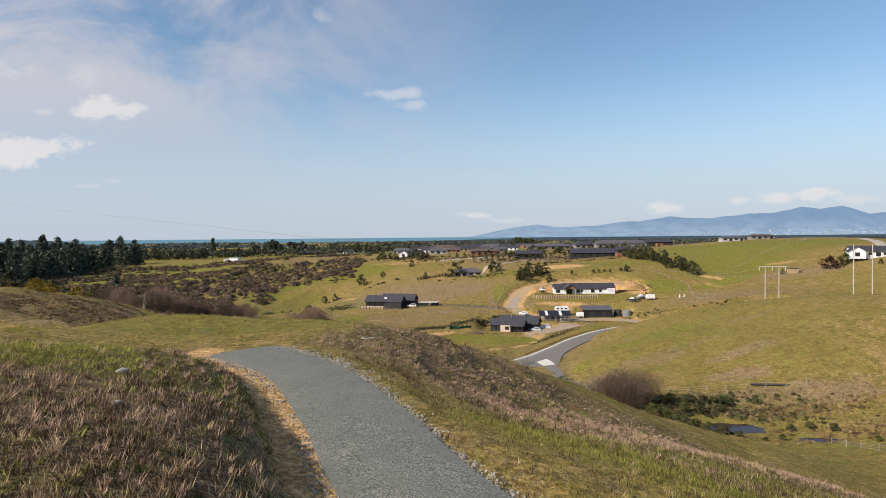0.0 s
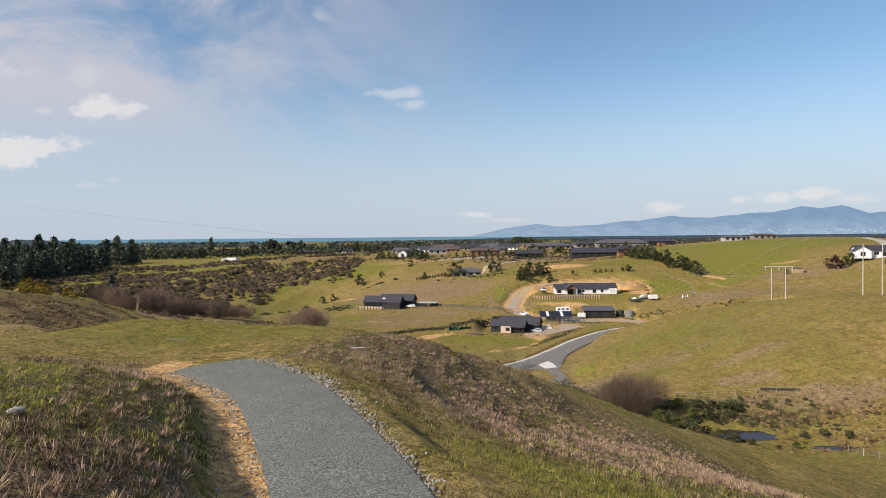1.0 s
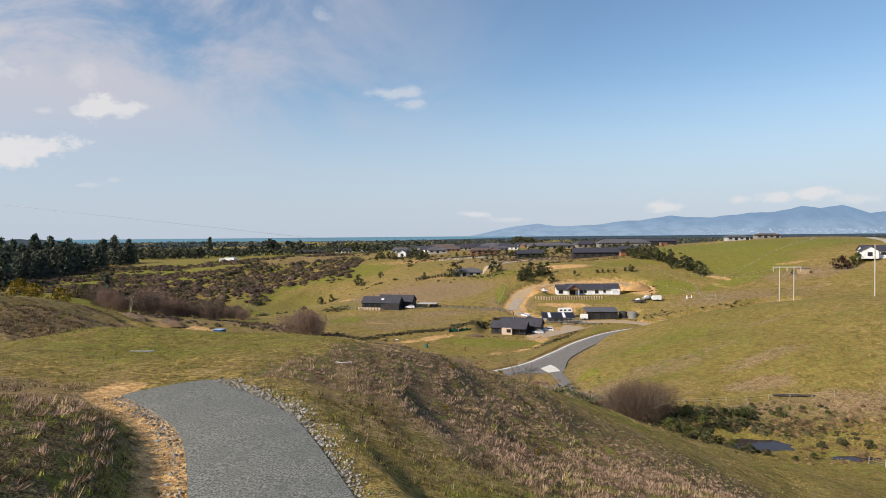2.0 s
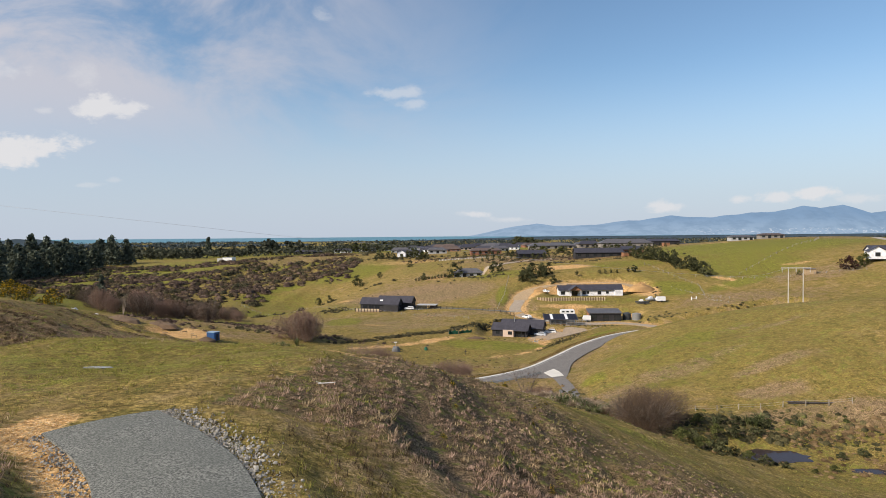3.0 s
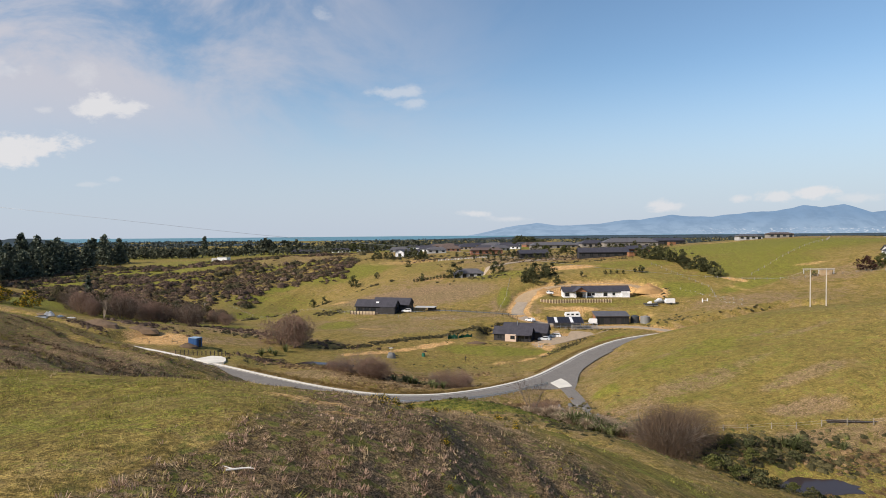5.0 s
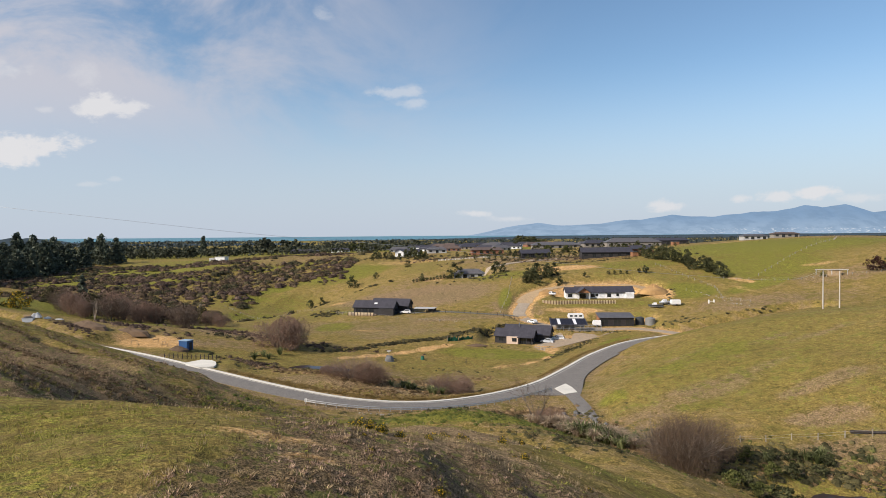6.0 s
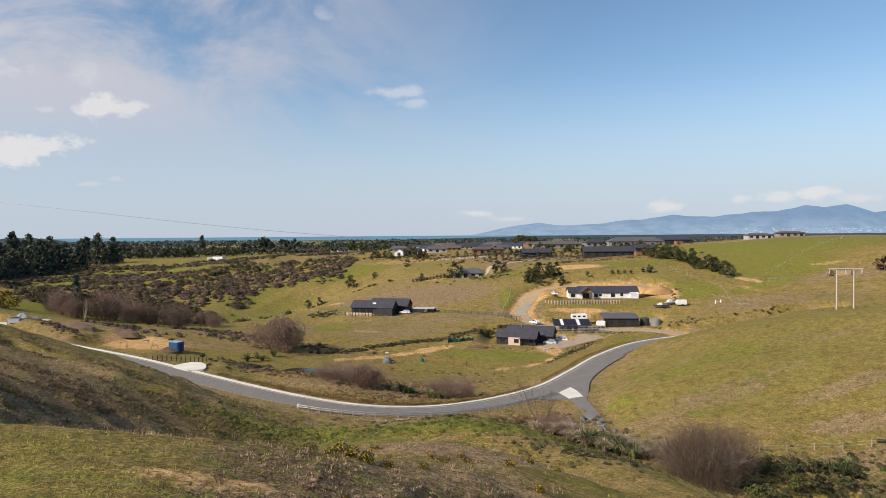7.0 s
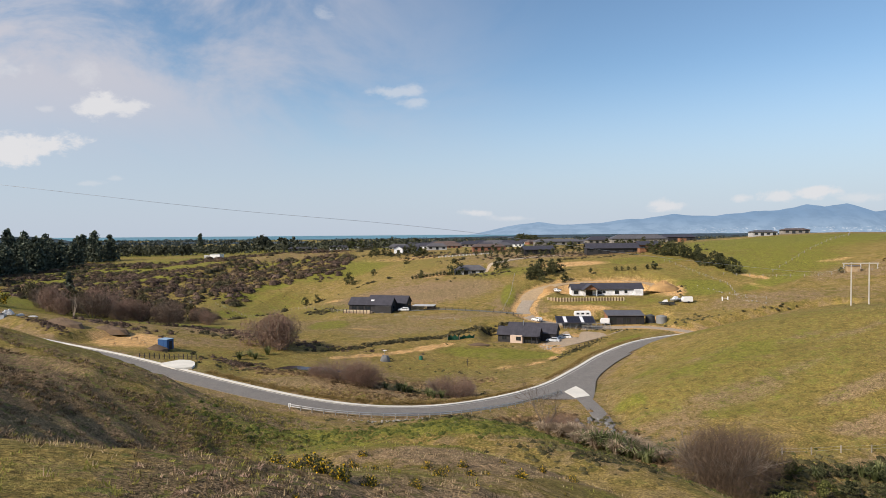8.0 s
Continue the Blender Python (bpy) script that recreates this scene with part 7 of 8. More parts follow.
def ridge_houses():
    simple_house("villa", 14, 356, -4, 15, 8, 2.7, 2.0, "render_grey", "roof_grey", "grey plastered house with a hipped roof below the ridge", 3.5, 9.6, 4)
    simple_house("longhouse", 90.5, 383, -3, 27, 8.5, 3.0, 2.3, "boards_black", "roof_black", "long black house with a wide gabled roof on the ridge", 0.0, None, 6)
    simple_house("longhouse", 111, 386, 2, 12, 7.5, 3.0, 1.6, "brick", "roof_black", "low dark annex house with brick walls on the ridge", 0.0, None, 3)
    simple_house("longhouse", 55, 409, 6, 17, 8, 2.8, 1.9, "boards_black", "roof_black", "low black house behind garden shrubs on the ridge", 0.0, None, 4)
    simple_house("villa", 31, 470, 3, 22, 9, 3.0, 1.5, "brick", "roof_brown", "red-brown house with a low brown roof on the ridge", 3.0, None, 5)
    simple_house("mansion", 136, 486, -3, 38, 12, 3.6, 2.6, "stone_grey", "roof_grey", "large grey house with a broad hipped roof on the crest", 6.0, None, 7)
    simple_house("villa", 112, 500, 4, 17, 9, 3.0, 2.2, "stone_grey", "roof_black", "dark-roofed house on the crest", 4.0, None, 4)
    simple_house("villa", 172, 510, -2, 24, 9, 3.4, 1.6, "boards_black", "roof_black", "low black house beside the large grey one", 2.0, None, 4)
    simple_house("villa", 84, 505, 3, 34, 10, 2.8, 1.8, "stone_grey", "roof_grey", "grey hip-roofed house among garden trees", 4.0, None, 6)
    simple_house("villa", -24, 478, -5, 16, 8, 3.0, 2.0, "boards_white", "roof_black", "white house with a dark roof among shrubs", 0.0, None, 4, (-5, 6, 3))
    simple_house("villa", -4, 500, 6, 14, 8, 2.8, 1.8, "render_grey", "roof_grey", "grey house among ridge shrubs", 3.0, None, 3)
    simple_house("villa", 205, 303, -16, 19, 9, 2.9, 2.2, "boards_white", "roof_black", "white gabled house with a dark roof on the hillside", 0.0, None, 6, (-8, 7, 3))
    simple_house("villa", 206, 452, -4, 15, 8, 2.7, 1.0, "render_grey", "roof_grey", "pale house on the crest of the green hill", 3.0, None, 4)
    simple_house("villa", 232, 462, -8, 16, 8, 2.7, 0.9, "stone_grey", "roof_brown", "low stone-clad house on the crest of the green hill", 3.0, None, 4)
    simple_house("villa", -112, 728, 3, 20, 9, 2.8, 2.0, "boards_white", "roof_black", "white-fronted bungalow far beyond the slope", 3.0, None, 5)
    simple_house("villa", -86, 738, -3, 20, 9, 2.8, 2.0, "boards_white", "roof_grey", "white-fronted bungalow far beyond the slope", 3.0, None, 5)
    simple_house("villa", -150, 722, 4, 30, 9, 2.8, 2.0, "boards_black", "roof_black", "long low dark house far beyond the slope", 3.0, None, 5)
    simple_house("villa", -285, 735, 4, 18, 9, 2.8, 2.0, "render_grey", "roof_grey", "grey bungalow beneath far trees", 3.0, None, 4)
    wh = thing("packhouse", -186, 566, None, -12, "white box-like shed on the far slope", "shed")
    part("wall", walls(9, 6, 3.4), M["white"], wh)
    part("roof", block(0, 0, 3.4, 9.6, 6.6, 0.2), M["steel"], wh)
    ext = part("lean_to", block(-7.2, 0, -0.8, 5.6, 5.0, 3.4), M["render_grey"], wh)
    hut = thing("field_shed", 166, 300, None, -10, "small pale field shelter on the green hillside", "shed")
    part("wall", walls(4.2, 3.0, 2.1), M["timber"], hut)
    part("roof", block(0, 0, 2.1, 4.8, 3.6, 0.12), M["roof_grey"], hut)
    for px, py in ((158, 462), (104, 372)):
        cube = thing("garden_shed", px, py, None, 5, "small timber garden shed on the ridge", "shed", "garden sheds")
        part("wall", walls(4.5, 3.2, 2.3), M["cedar"], cube)
        part("roof", block(0, 0, 2.3, 5.0, 3.7, 0.12), M["roof_grey"], cube)


def suburb():
    """Rows of roofs on the plain behind the ridge."""
    r = np.random.default_rng(61)
    kinds = []
    for k, (wall, roof, name) in enumerate((("render_grey", "roof_grey", "grey"), ("boards_white", "roof_black", "white"), ("brick", "roof_brown", "brown"), ("render_cream", "roof_black", "cream"))):
        kinds.append(simple_house("bungalow", 0, 0, 0, 18, 10, 2.8, 2.4, wall, roof, name + " bungalow in the far suburb on the plain", 3.5, 0, 4, None, "far suburb bungalows"))
    spots = [(x + r.uniform(-7, 7), y + r.uniform(-8, 8)) for y, x0, x1, n in ((640, -40, 60, 5), (700, -20, 330, 15), (760, -60, 360, 16), (830, -40, 400, 17), (910, -120, 400, 16)) for x in np.linspace(x0, x1, n)]
    for k, (x, y) in enumerate(spots):
        m = pose(x, y, height(x, y) + (6.0 if y > 690 else 2.0) - 0.0, 0, 0, r.uniform(-25, 25))
        m.translation.z = height(x, y)
        if k < len(kinds):
            kinds[k].matrix_basis = m
        else:
            copy_thing(kinds[k % len(kinds)], m)


near_house()
solar_shed()
barn()
white_house()
retaining_wall()
dark_house()
ridge_houses()
suburb()


# ---- vehicles, tanks and yard things ----
def car(x, y, turn, mat, label, long_roof=True, z=None, cargo=False):
    """A parked car: bodyshell, glasshouse, wheels with rims, lamps and bumpers."""
    t = thing("parked_car", x, y, z, turn, label, "car", "parked cars")
    t.location.z += 0.02
    low = [(-2.15, 0.32), (2.15, 0.30), (2.22, 0.62), (2.05, 0.88), (0.95, 1.0), (-2.05, 1.02), (-2.2, 0.72)]
    b = prism(low, -0.86, 0.86)
    bmesh.ops.bevel(b, geom=b.edges[:], offset=0.05, segments=1, affect="EDGES")
    body = part("body", b, M[mat], t)
    back = -0.55 if cargo else (-2.0 if long_roof else -1.75)
    cab = [(back, 1.0), (1.0, 0.98), (0.28, 1.47), (back + (0.05 if cargo else 0.38), 1.5)]
    c = prism(cab, -0.74, 0.74)
    bmesh.ops.bevel(c, geom=c.edges[:], offset=0.05, segments=1, affect="EDGES")
    part("roof", c, M[mat], t)
    for s in (-1, 1):
        part("side_window", prism([(back + 0.28, 1.05), (0.72, 1.04), (0.25, 1.4), (back + 0.5, 1.42)], s * 0.735 - 0.02, s * 0.735 + 0.02), M["glass"], t)
    ws = part("windscreen", block(0, 0, -0.25, 0.03, 1.25, 0.52), M["glass"], t)
    ws.matrix_basis = pose(0.67, 0, 1.24, 0, -55, 0)
    for wx in (-1.32, 1.35):
        for s in (-1, 1):
            w = part("wheel", rod(bmesh.new(), (wx, s * 0.66, 0.32), (wx, s * 0.88, 0.32), 0.32, None, 18), M["tyre"], t)
            part("rim", rod(bmesh.new(), (wx, s * 0.875, 0.32), (wx, s * 0.895, 0.32), 0.2, None, 12), M["steel"], w)
    for s in (-1, 1):
        part("headlight", block(2.14, s * 0.62, 0.6, 0.12, 0.36, 0.16), M["lamp"], t)
        part("tail_light", block(-2.16, s * 0.66, 0.68, 0.08, 0.22, 0.22), M["brick"], t)
    if cargo:
        part("tray", block(-1.35, 0, 1.0, 1.5, 1.6, 0.18), M["frame_dark"], t)


def caravan():
    t = thing("caravan", 51.2, 273.5, None, 178, "white touring caravan parked beside the lane", "caravan")
    b = prism([(-2.9, 0.55), (2.8, 0.55), (3.05, 1.3), (2.75, 2.45), (-2.6, 2.6), (-3.0, 1.6)], -1.1, 1.1)
    bmesh.ops.bevel(b, geom=b.edges[:], offset=0.14, segments=2, affect="EDGES")
    part("body", b, M["white"], t)
    for s in (-1, 1):
        for x in (-1.7, 0.1, 1.8):
            part("window", block(x, s * 1.11, 1.4, 1.0, 0.04, 0.6, bevel=0.01), M["glass"], t)
        w = part("wheel", rod(bmesh.new(), (-0.2, s * 0.9, 0.33), (-0.2, s * 1.08, 0.33), 0.33, None, 16), M["tyre"], t)
        part("rim", rod(bmesh.new(), (-0.2, s * 1.075, 0.33), (-0.2, s * 1.1, 0.33), 0.2, None, 12), M["steel"], w)
    part("drawbar", rod(bmesh.new(), (3.0, 0, 0.5), (4.2, 0, 0.42), 0.05), M["steel"], t)
    part("stripe", block(0, -1.115, 1.0, 5.2, 0.02, 0.12), M["silver"], t)


def box_trailer(x, y, turn, label, ln=2.9):
    t = thing("horse_float", x, y, None, turn, label, "trailer", "enclosed white trailers")
    b = prism([(-ln / 2, 0.5), (ln / 2, 0.5), (ln / 2 + 0.35, 1.2), (ln / 2 - 0.1, 2.3), (-ln / 2, 2.35)], -0.95, 0.95)
    bmesh.ops.bevel(b, geom=b.edges[:], offset=0.08, segments=1, affect="EDGES")
    part("body", b, M["white"], t)
    for s in (-1, 1):
        part("wheel", rod(bmesh.new(), (-0.1, s * 0.95, 0.32), (-0.1, s * 1.12, 0.32), 0.32, None, 16), M["tyre"], t)
        part("mudguard", block(-0.1, s * 1.05, 0.66, 0.95, 0.22, 0.06), M["frame_dark"], t)
    part("drawbar", rod(bmesh.new(), (ln / 2, 0, 0.5), (ln / 2 + 1.2, 0, 0.42), 0.05), M["steel"], t)
    part("door", block(-ln / 2 - 0.03, 0, 0.6, 0.04, 1.5, 1.6), M["silver"], t)


def boat(x, y, turn, mat, label):
    t = thing("boat", x, y, None, turn, label, "boat", "boats on trailers")
    bm = bmesh.new()
    rings = []
    for k, (u, w, keel) in enumerate(((-2.6, 0.95, 0.62), (-1.2, 1.02, 0.58), (0.4, 1.0, 0.56), (1.7, 0.72, 0.7), (2.9, 0.06, 1.25))):
        rings.append([bm.verts.new(p) for p in ((u, -w, 1.3), (u, -w * 0.85, 0.8), (u, 0, keel), (u, w * 0.85, 0.8), (u, w, 1.3))])
    for a, b in zip(rings, rings[1:]):
        for k in range(4):
            bm.faces.new((a[k], a[k + 1], b[k + 1], b[k]))
        bm.faces.new((a[4], a[0], b[0], b[4]))
    bm.faces.new(rings[0])
    bmesh.ops.recalc_face_normals(bm, faces=bm.faces)
    part("hull", bm, M[mat], t)
    cab = prism([(-0.4, 1.3), (1.5, 1.3), (0.7, 2.0), (-0.3, 2.05)], -0.7, 0.7)
    part("cabin", cab, M["white"], t)
    part("windscreen", block(1.0, 0, 1.5, 0.05, 1.1, 0.4, 0, -40), M["glass"], t)
    part("outboard", block(-2.75, 0, 0.9, 0.35, 0.3, 0.9, bevel=0.04), M["frame_dark"], t)
    tr = part("trailer", block(-0.2, 0, 0.42, 5.4, 0.12, 0.1), M["steel"], t)
    for s in (-1, 1):
        part("wheel", rod(bmesh.new(), (-1.0, s * 0.95, 0.3), (-1.0, s * 1.12, 0.3), 0.3, None, 14), M["tyre"], tr)
        part("rail", block(-0.2, s * 0.6, 0.45, 5.0, 0.08, 0.1), M["steel"], tr)


def water_tank(x, y, r, h, mat, label):
    t = thing("water_tank", x, y, None, 0, label, "water tank", "rainwater tanks")
    bm = rod(bmesh.new(), (0, 0, -0.3), (0, 0, h), r, r * 0.99, 36)
    part("shell", bm, M[mat], t)
    for z in np.linspace(0.3, h - 0.2, 6):
        part("rib", rod(bmesh.new(), (0, 0, z), (0, 0, z + 0.07), r * 1.012, None, 36), M[mat], t)
    part("lid", rod(bmesh.new(), (0, 0, h), (0, 0, h + 0.35), r * 0.98, r * 0.3, 36), M[mat], t)
    part("hatch", rod(bmesh.new(), (r * 0.35, 0, h + 0.15), (r * 0.35, 0, h + 0.42), 0.3, None, 16), M["frame_dark"], t)


car(35.6, 244.6, 158, "silver", "silver hatchback parked before the dark house", False)
car(40.0, 249.0, 170, "white", "white estate car parked before the dark house")
car(34.0, 268.2, 120, "white", "white car driving bay on the gravel lane", True, height(34.0, 268.2) + 0.06)
car(46.5, 301.5, 160, "white", "white utility vehicle parked by the new house", True, None, True)
car(-14.5, 288.6, 175, "white", "white car beside the black house", True)
caravan()
box_trailer(58.0, 268.0, 172, "white enclosed trailer beside the long shed")
box_trailer(92.6, 282.5, 178, "white enclosed trailer on the grass bank", 3.6)
boat(84.6, 282.0, 168, "plastic_dark", "dark-hulled boat on a trailer on the grass bank")
boat(89.2, 284.6, 200, "silver", "silver open boat on a trailer on the grass bank")
water_tank(74.6, 270.2, 1.6, 2.6, "plastic_dark", "dark ribbed rainwater tank beside the shed")
water_tank(78.2, 269.0, 1.85, 2.5, "plastic_grey", "grey ribbed rainwater tank beside the shed")


# ---- poles, wires and fences ----
def h_pole(x, y, top, gap, turn, label, arm=True):
    t = thing("power_pole", x, y, None, turn, label, "power pole", "twin-pole power supports")
    h = top - height(x, y)
    for s in (-1, 1):
        p = part("pole", rod(bmesh.new(), (s * gap / 2, 0, -1.5), (s * gap / 2, 0, h), 0.18, 0.13, 12), M["poleconc"], t)
    if arm:
        part("crossarm", block(0, -0.2, h - 0.35, gap + 4.4, 0.2, 0.26), M["poleconc"], t)
        for u in (-gap / 2 - 1.9, 0, gap / 2 + 1.9):
            ins = part("insulator", rod(bmesh.new(), (u, -0.2, h - 1.6), (u, -0.2, h - 0.35), 0.07), M["steel"], t)
            for k in range(4):
                part("disc", rod(bmesh.new(), (u, -0.2, h - 1.45 + k * 0.27), (u, -0.2, h - 1.38 + k * 0.27), 0.16), M["white"], ins)


h_pole(107.4, 206.4, 21.9, 4.3, -6, "twin-pole concrete power support with a crossarm")
h_pole(119.2, 179.5, 29.2, 4.6, -20, "pair of tall bare concrete power poles", False)


def cable(points, r, label):
    cu = bpy.data.curves.new("power_cable", "CURVE")
    cu.dimensions, cu.bevel_depth, cu.bevel_resolution = "3D", r, 1
    line = smooth_line(points, 10)
    sp = cu.splines.new("POLY")
    sp.points.add(len(line) - 1)
    for p, q in zip(sp.points, line):
        p.co = (*q, 1)
    cu.materials.append(M["steel"])
    tagged(new("power_cable", cu), label, "power cable")


far_pole = thing("power_pole", -128, 92, None, 0, "tall grey timber power pole on the shoulder", "power pole")
part("pole", rod(bmesh.new(), (0, 0, -1.5), (0, 0, 46.8 - far_pole.location.z), 0.3, 0.2, 12), M["post_grey"], far_pole)
part("crossarm", block(0, 0, 46.2 - far_pole.location.z, 0.2, 2.4, 0.2), M["post_grey"], far_pole)
cable([(-128, 92, 46.3), (-70, 97.0, 38.7), (-35, 98.6, 34.5), (-18, 101, 32.5), (1.5, 106, 30.6), (30, 122, 26.8), (70, 160, 22.6), (104.5, 206.4, 21.4)], 0.015, "single thin power cable sagging across the valley")


def fence(name, pts, gap, h, mat, label, rails=(0.45, 0.9), w=0.11, rail_mat=None, wire_r=0.0):
    """Posts along a line, with rails or wires between them."""
    p = np.asarray(pts, float)
    seg = np.hypot(*np.diff(p, axis=0).T)
    run = np.concatenate([[0], np.cumsum(seg)])
    n = max(2, int(run[-1] / gap) + 1)
    s = np.linspace(0, run[-1], n)
    xs, ys = np.interp(s, run, p[:, 0]), np.interp(s, run, p[:, 1])
    zs = land(xs, ys)
    t = thing(name, xs[0], ys[0], zs[0], 0, label, "fence")
    me = None
    for k in range(n):
        ob = part("post", block(0, 0, -0.4, w, w, h + 0.4, bevel=w * 0.12) if me is None else me, M[mat], t)
        me = ob.data
        ob.matrix_basis = pose(xs[k] - xs[0], ys[k] - ys[0], zs[k] - zs[0], prng.uniform(-2.5, 2.5), prng.uniform(-2.5, 2.5), prng.uniform(-8, 8))
    for z in rails:
        for k in range(n - 1):
            a, b = [(xs[j] - xs[0], ys[j] - ys[0], zs[j] - zs[0] + z) for j in (k, k + 1)]
            part("wire" if wire_r else "rail", rod(bmesh.new(), a, b, wire_r or 0.035, None, 4), M[rail_mat or mat], t)
    return t


fence("post_rail_fence", [(-6, 286.2), (2, 283.6), (10.5, 279.6), (20.6, 276.2), (26, 272.6), (29, 268)], 2.6, 1.25, "post_dark", "dark post-and-rail fence along the drive", (0.35, 0.7, 1.05), 0.16)
fence("field_fence", [(-43, 297), (-37, 292), (-35, 284)], 2.2, 1.1, "post_grey", "grey timber fence on the bank by the black house", (0.4, 0.85), 0.15)
fence("field_fence", [(104, 340), (110, 318), (116, 300), (112, 284), (118, 274)], 4.0, 1.1, "post_grey", "wire fence with pale posts down the slope", (0.5, 0.95), 0.2, "steel", 0.012)
fence("field_fence", [(120, 314), (135, 306), (150, 300), (170, 298), (185, 290)], 5.0, 1.1, "post_grey", "wire fence with pale posts along the gully", (0.5, 0.95), 0.2, "steel", 0.012)
fence("field_fence", [(140, 312), (160, 330), (185, 352), (215, 380), (235, 410)], 7.0, 1.1, "post_grey", "wire fence climbing the green hill", (0.5, 0.95), 0.22, "steel", 0.012)
fence("field_fence", [(38, 128.5), (46, 127.6), (54, 127.4), (62, 126.6), (72, 125)], 3.6, 1.05, "post_grey", "weathered post fence above the marsh", (0.5, 0.9), 0.13, "steel", 0.01)
fence("field_fence", [(62.5, 101.5), (64.5, 96), (70, 90), (80, 86)], 2.4, 1.15, "post_grey", "weathered post-and-wire fence at the marsh edge", (0.3, 0.6, 0.95), 0.11, "steel", 0.012)
fence("garden_fence", [(30.5, 216.5), (36, 226), (42, 235), (51, 245)], 2.6, 0.9, "post_dark", "low dark fence along the road bank", (0.35, 0.75), 0.12)
fence("bollard_fence", [(-64.5, 180.5), (-60.0, 181.6), (-56.4, 182.4), (-52.8, 181.8)], 0.95, 1.15, "post_dark", "short black timber posts beside the concrete crossing", (0.62,), 0.17)
fence("field_fence", [(10.2, 262), (-18, 276), (-45, 300), (-75, 330), (-110, 352)], 6.0, 1.1, "post_grey", "wire fence across the pasture slope", (0.5, 0.95), 0.13, "steel", 0.01)
fence("field_fence", [(22, 276), (28, 300), (33, 330)], 5.0, 1.1, "post_grey", "straight wire fence up the hillside", (0.5, 0.95), 0.2, "steel", 0.012)
fence("white_fence", [(-2, 430), (14, 424), (30, 420)], 2.2, 1.0, "frame_white", "white railed fence below the ridge houses", (0.3, 0.6, 0.9), 0.25)


def guard_rail():
    """A low road barrier: posts with two steel bars along the outer bend."""
    d = np.gradient(FINE_ROAD[:, :2], axis=0)
    d /= np.linalg.norm(d, axis=1)[:, None]
    edge = FINE_ROAD.copy()
    edge[:, 0] += d[:, 1] * 3.9
    edge[:, 1] -= d[:, 0] * 3.9
    keep = (edge[:, 0] > -25.5) & (edge[:, 0] < 26)
    edge = edge[keep]
    run = np.concatenate([[0], np.cumsum(np.hypot(*np.diff(edge[:, :2], axis=0).T))])
    s = np.arange(0, run[-1], 2.0)
    q = np.stack([np.interp(s, run, edge[:, k]) for k in range(3)], 1)
    t = thing("guard_rail", *q[0], 0, "galvanised guard rail with posts along the outer bend", "guard rail")
    me = None
    for p in q:
        ob = part("post", block(0, 0, -0.5, 0.15, 0.15, 1.25, bevel=0.02) if me is None else me, M["steel"], t)
        me = ob.data
        ob.matrix_basis = Matrix.Translation(p - q[0])
    way = np.gradient(q[:, :2], axis=0)
    way /= np.linalg.norm(way, axis=1)[:, None]
    for z in (0.66, 0.36):
        verts, faces = [], []
        for p, (wx, wy) in zip(q - q[0], way):
            for o, h in ((0.05, -0.09), (0.11, -0.03), (0.05, 0.0), (0.11, 0.04), (0.05, 0.10), (0.02, 0.0)):
                verts.append((p[0] - wy * o, p[1] + wx * o, p[2] + z + h))
        for k in range(len(q) - 1):
            for j in range(6):
                c, e = k * 6 + j, k * 6 + (j + 1) % 6
                faces.append((c, e, e + 6, c + 6))
        part("rail", mesh_of("rail", verts, faces, M["steel"]), None, t)
    end = part("end_plate", block(0, 0, 0.25, 0.45, 0.12, 0.62), M["white"], t, "white end plate")


guard_rail()


# ---- roadside, stream and yard ----
def slab(name, outline, thick, mat, label, category, lift=0.05, z=None):
    """A flat poured piece with the given outline."""
    p = np.asarray(outline, float)
    zz = land(p[:, 0], p[:, 1]) if z is None else np.broadcast_to(np.asarray(z, float), (len(p),))
    c = p.mean(0)
    bm = bmesh.new()
    up = [bm.verts.new((x - c[0], y - c[1], h + lift)) for (x, y), h in zip(p, zz)]
    lo = [bm.verts.new((x - c[0], y - c[1], h + lift - thick)) for (x, y), h in zip(p, zz)]
    bm.faces.new(up)
    bm.faces.new(lo[::-1])
    for k in range(len(p)):
        j = (k + 1) % len(p)
        bm.faces.new((lo[k], lo[j], up[j], up[k]))
    bmesh.ops.recalc_face_normals(bm, faces=bm.faces)
    me = bpy.data.meshes.new(name)
    bm.to_mesh(me)
    bm.free()
    me.materials.append(mat)
    ob = new(name, me)
    ob.location = (c[0], c[1], 0)
    return tagged(ob, label, category, kind="structure")


def oval(cx, cy, a, b, turn=0, n=24, rough=0.0, seed=1):
    r = np.random.default_rng(seed)
    t = np.linspace(0, 2 * np.pi, n, endpoint=False)
    k = 1 + r.uniform(-rough, rough, n)
    x, y = np.cos(t) * a * k, np.sin(t) * b * k
    c, s = math.cos(radians(turn)), math.sin(radians(turn))
    return np.stack([cx + x * c - y * s, cy + x * s + y * c], 1)


slab("crossing", [(-59.0, 175.2), (-53.0, 171.4), (-50.0, 172.4), (-50.2, 174.6), (-51.4, 177.6), (-53.2, 179.6), (-55.6, 180.2), (-57.0, 178.4)], 0.9, M["pale_concrete"], "pale concrete vehicle crossing beside the road", "crossing", 0.0, 3.5)
MOUTH_BEND = smooth_line([(29.5, 165.8, -1.98), (30.4, 168.2, -2.03), (31.6, 172.4, -2.12), (32.7, 176.6, -2.20), (33.9, 181.2, -2.28), (35.4, 185.6, -2.34), (37.3, 190.0, -2.40), (39.6, 194.6, -2.47), (42.2, 199.6, -2.55), (45.2, 205.0, -2.64), (48.6, 210.6, -2.73), (52.0, 216.0, -2.81)], 4)
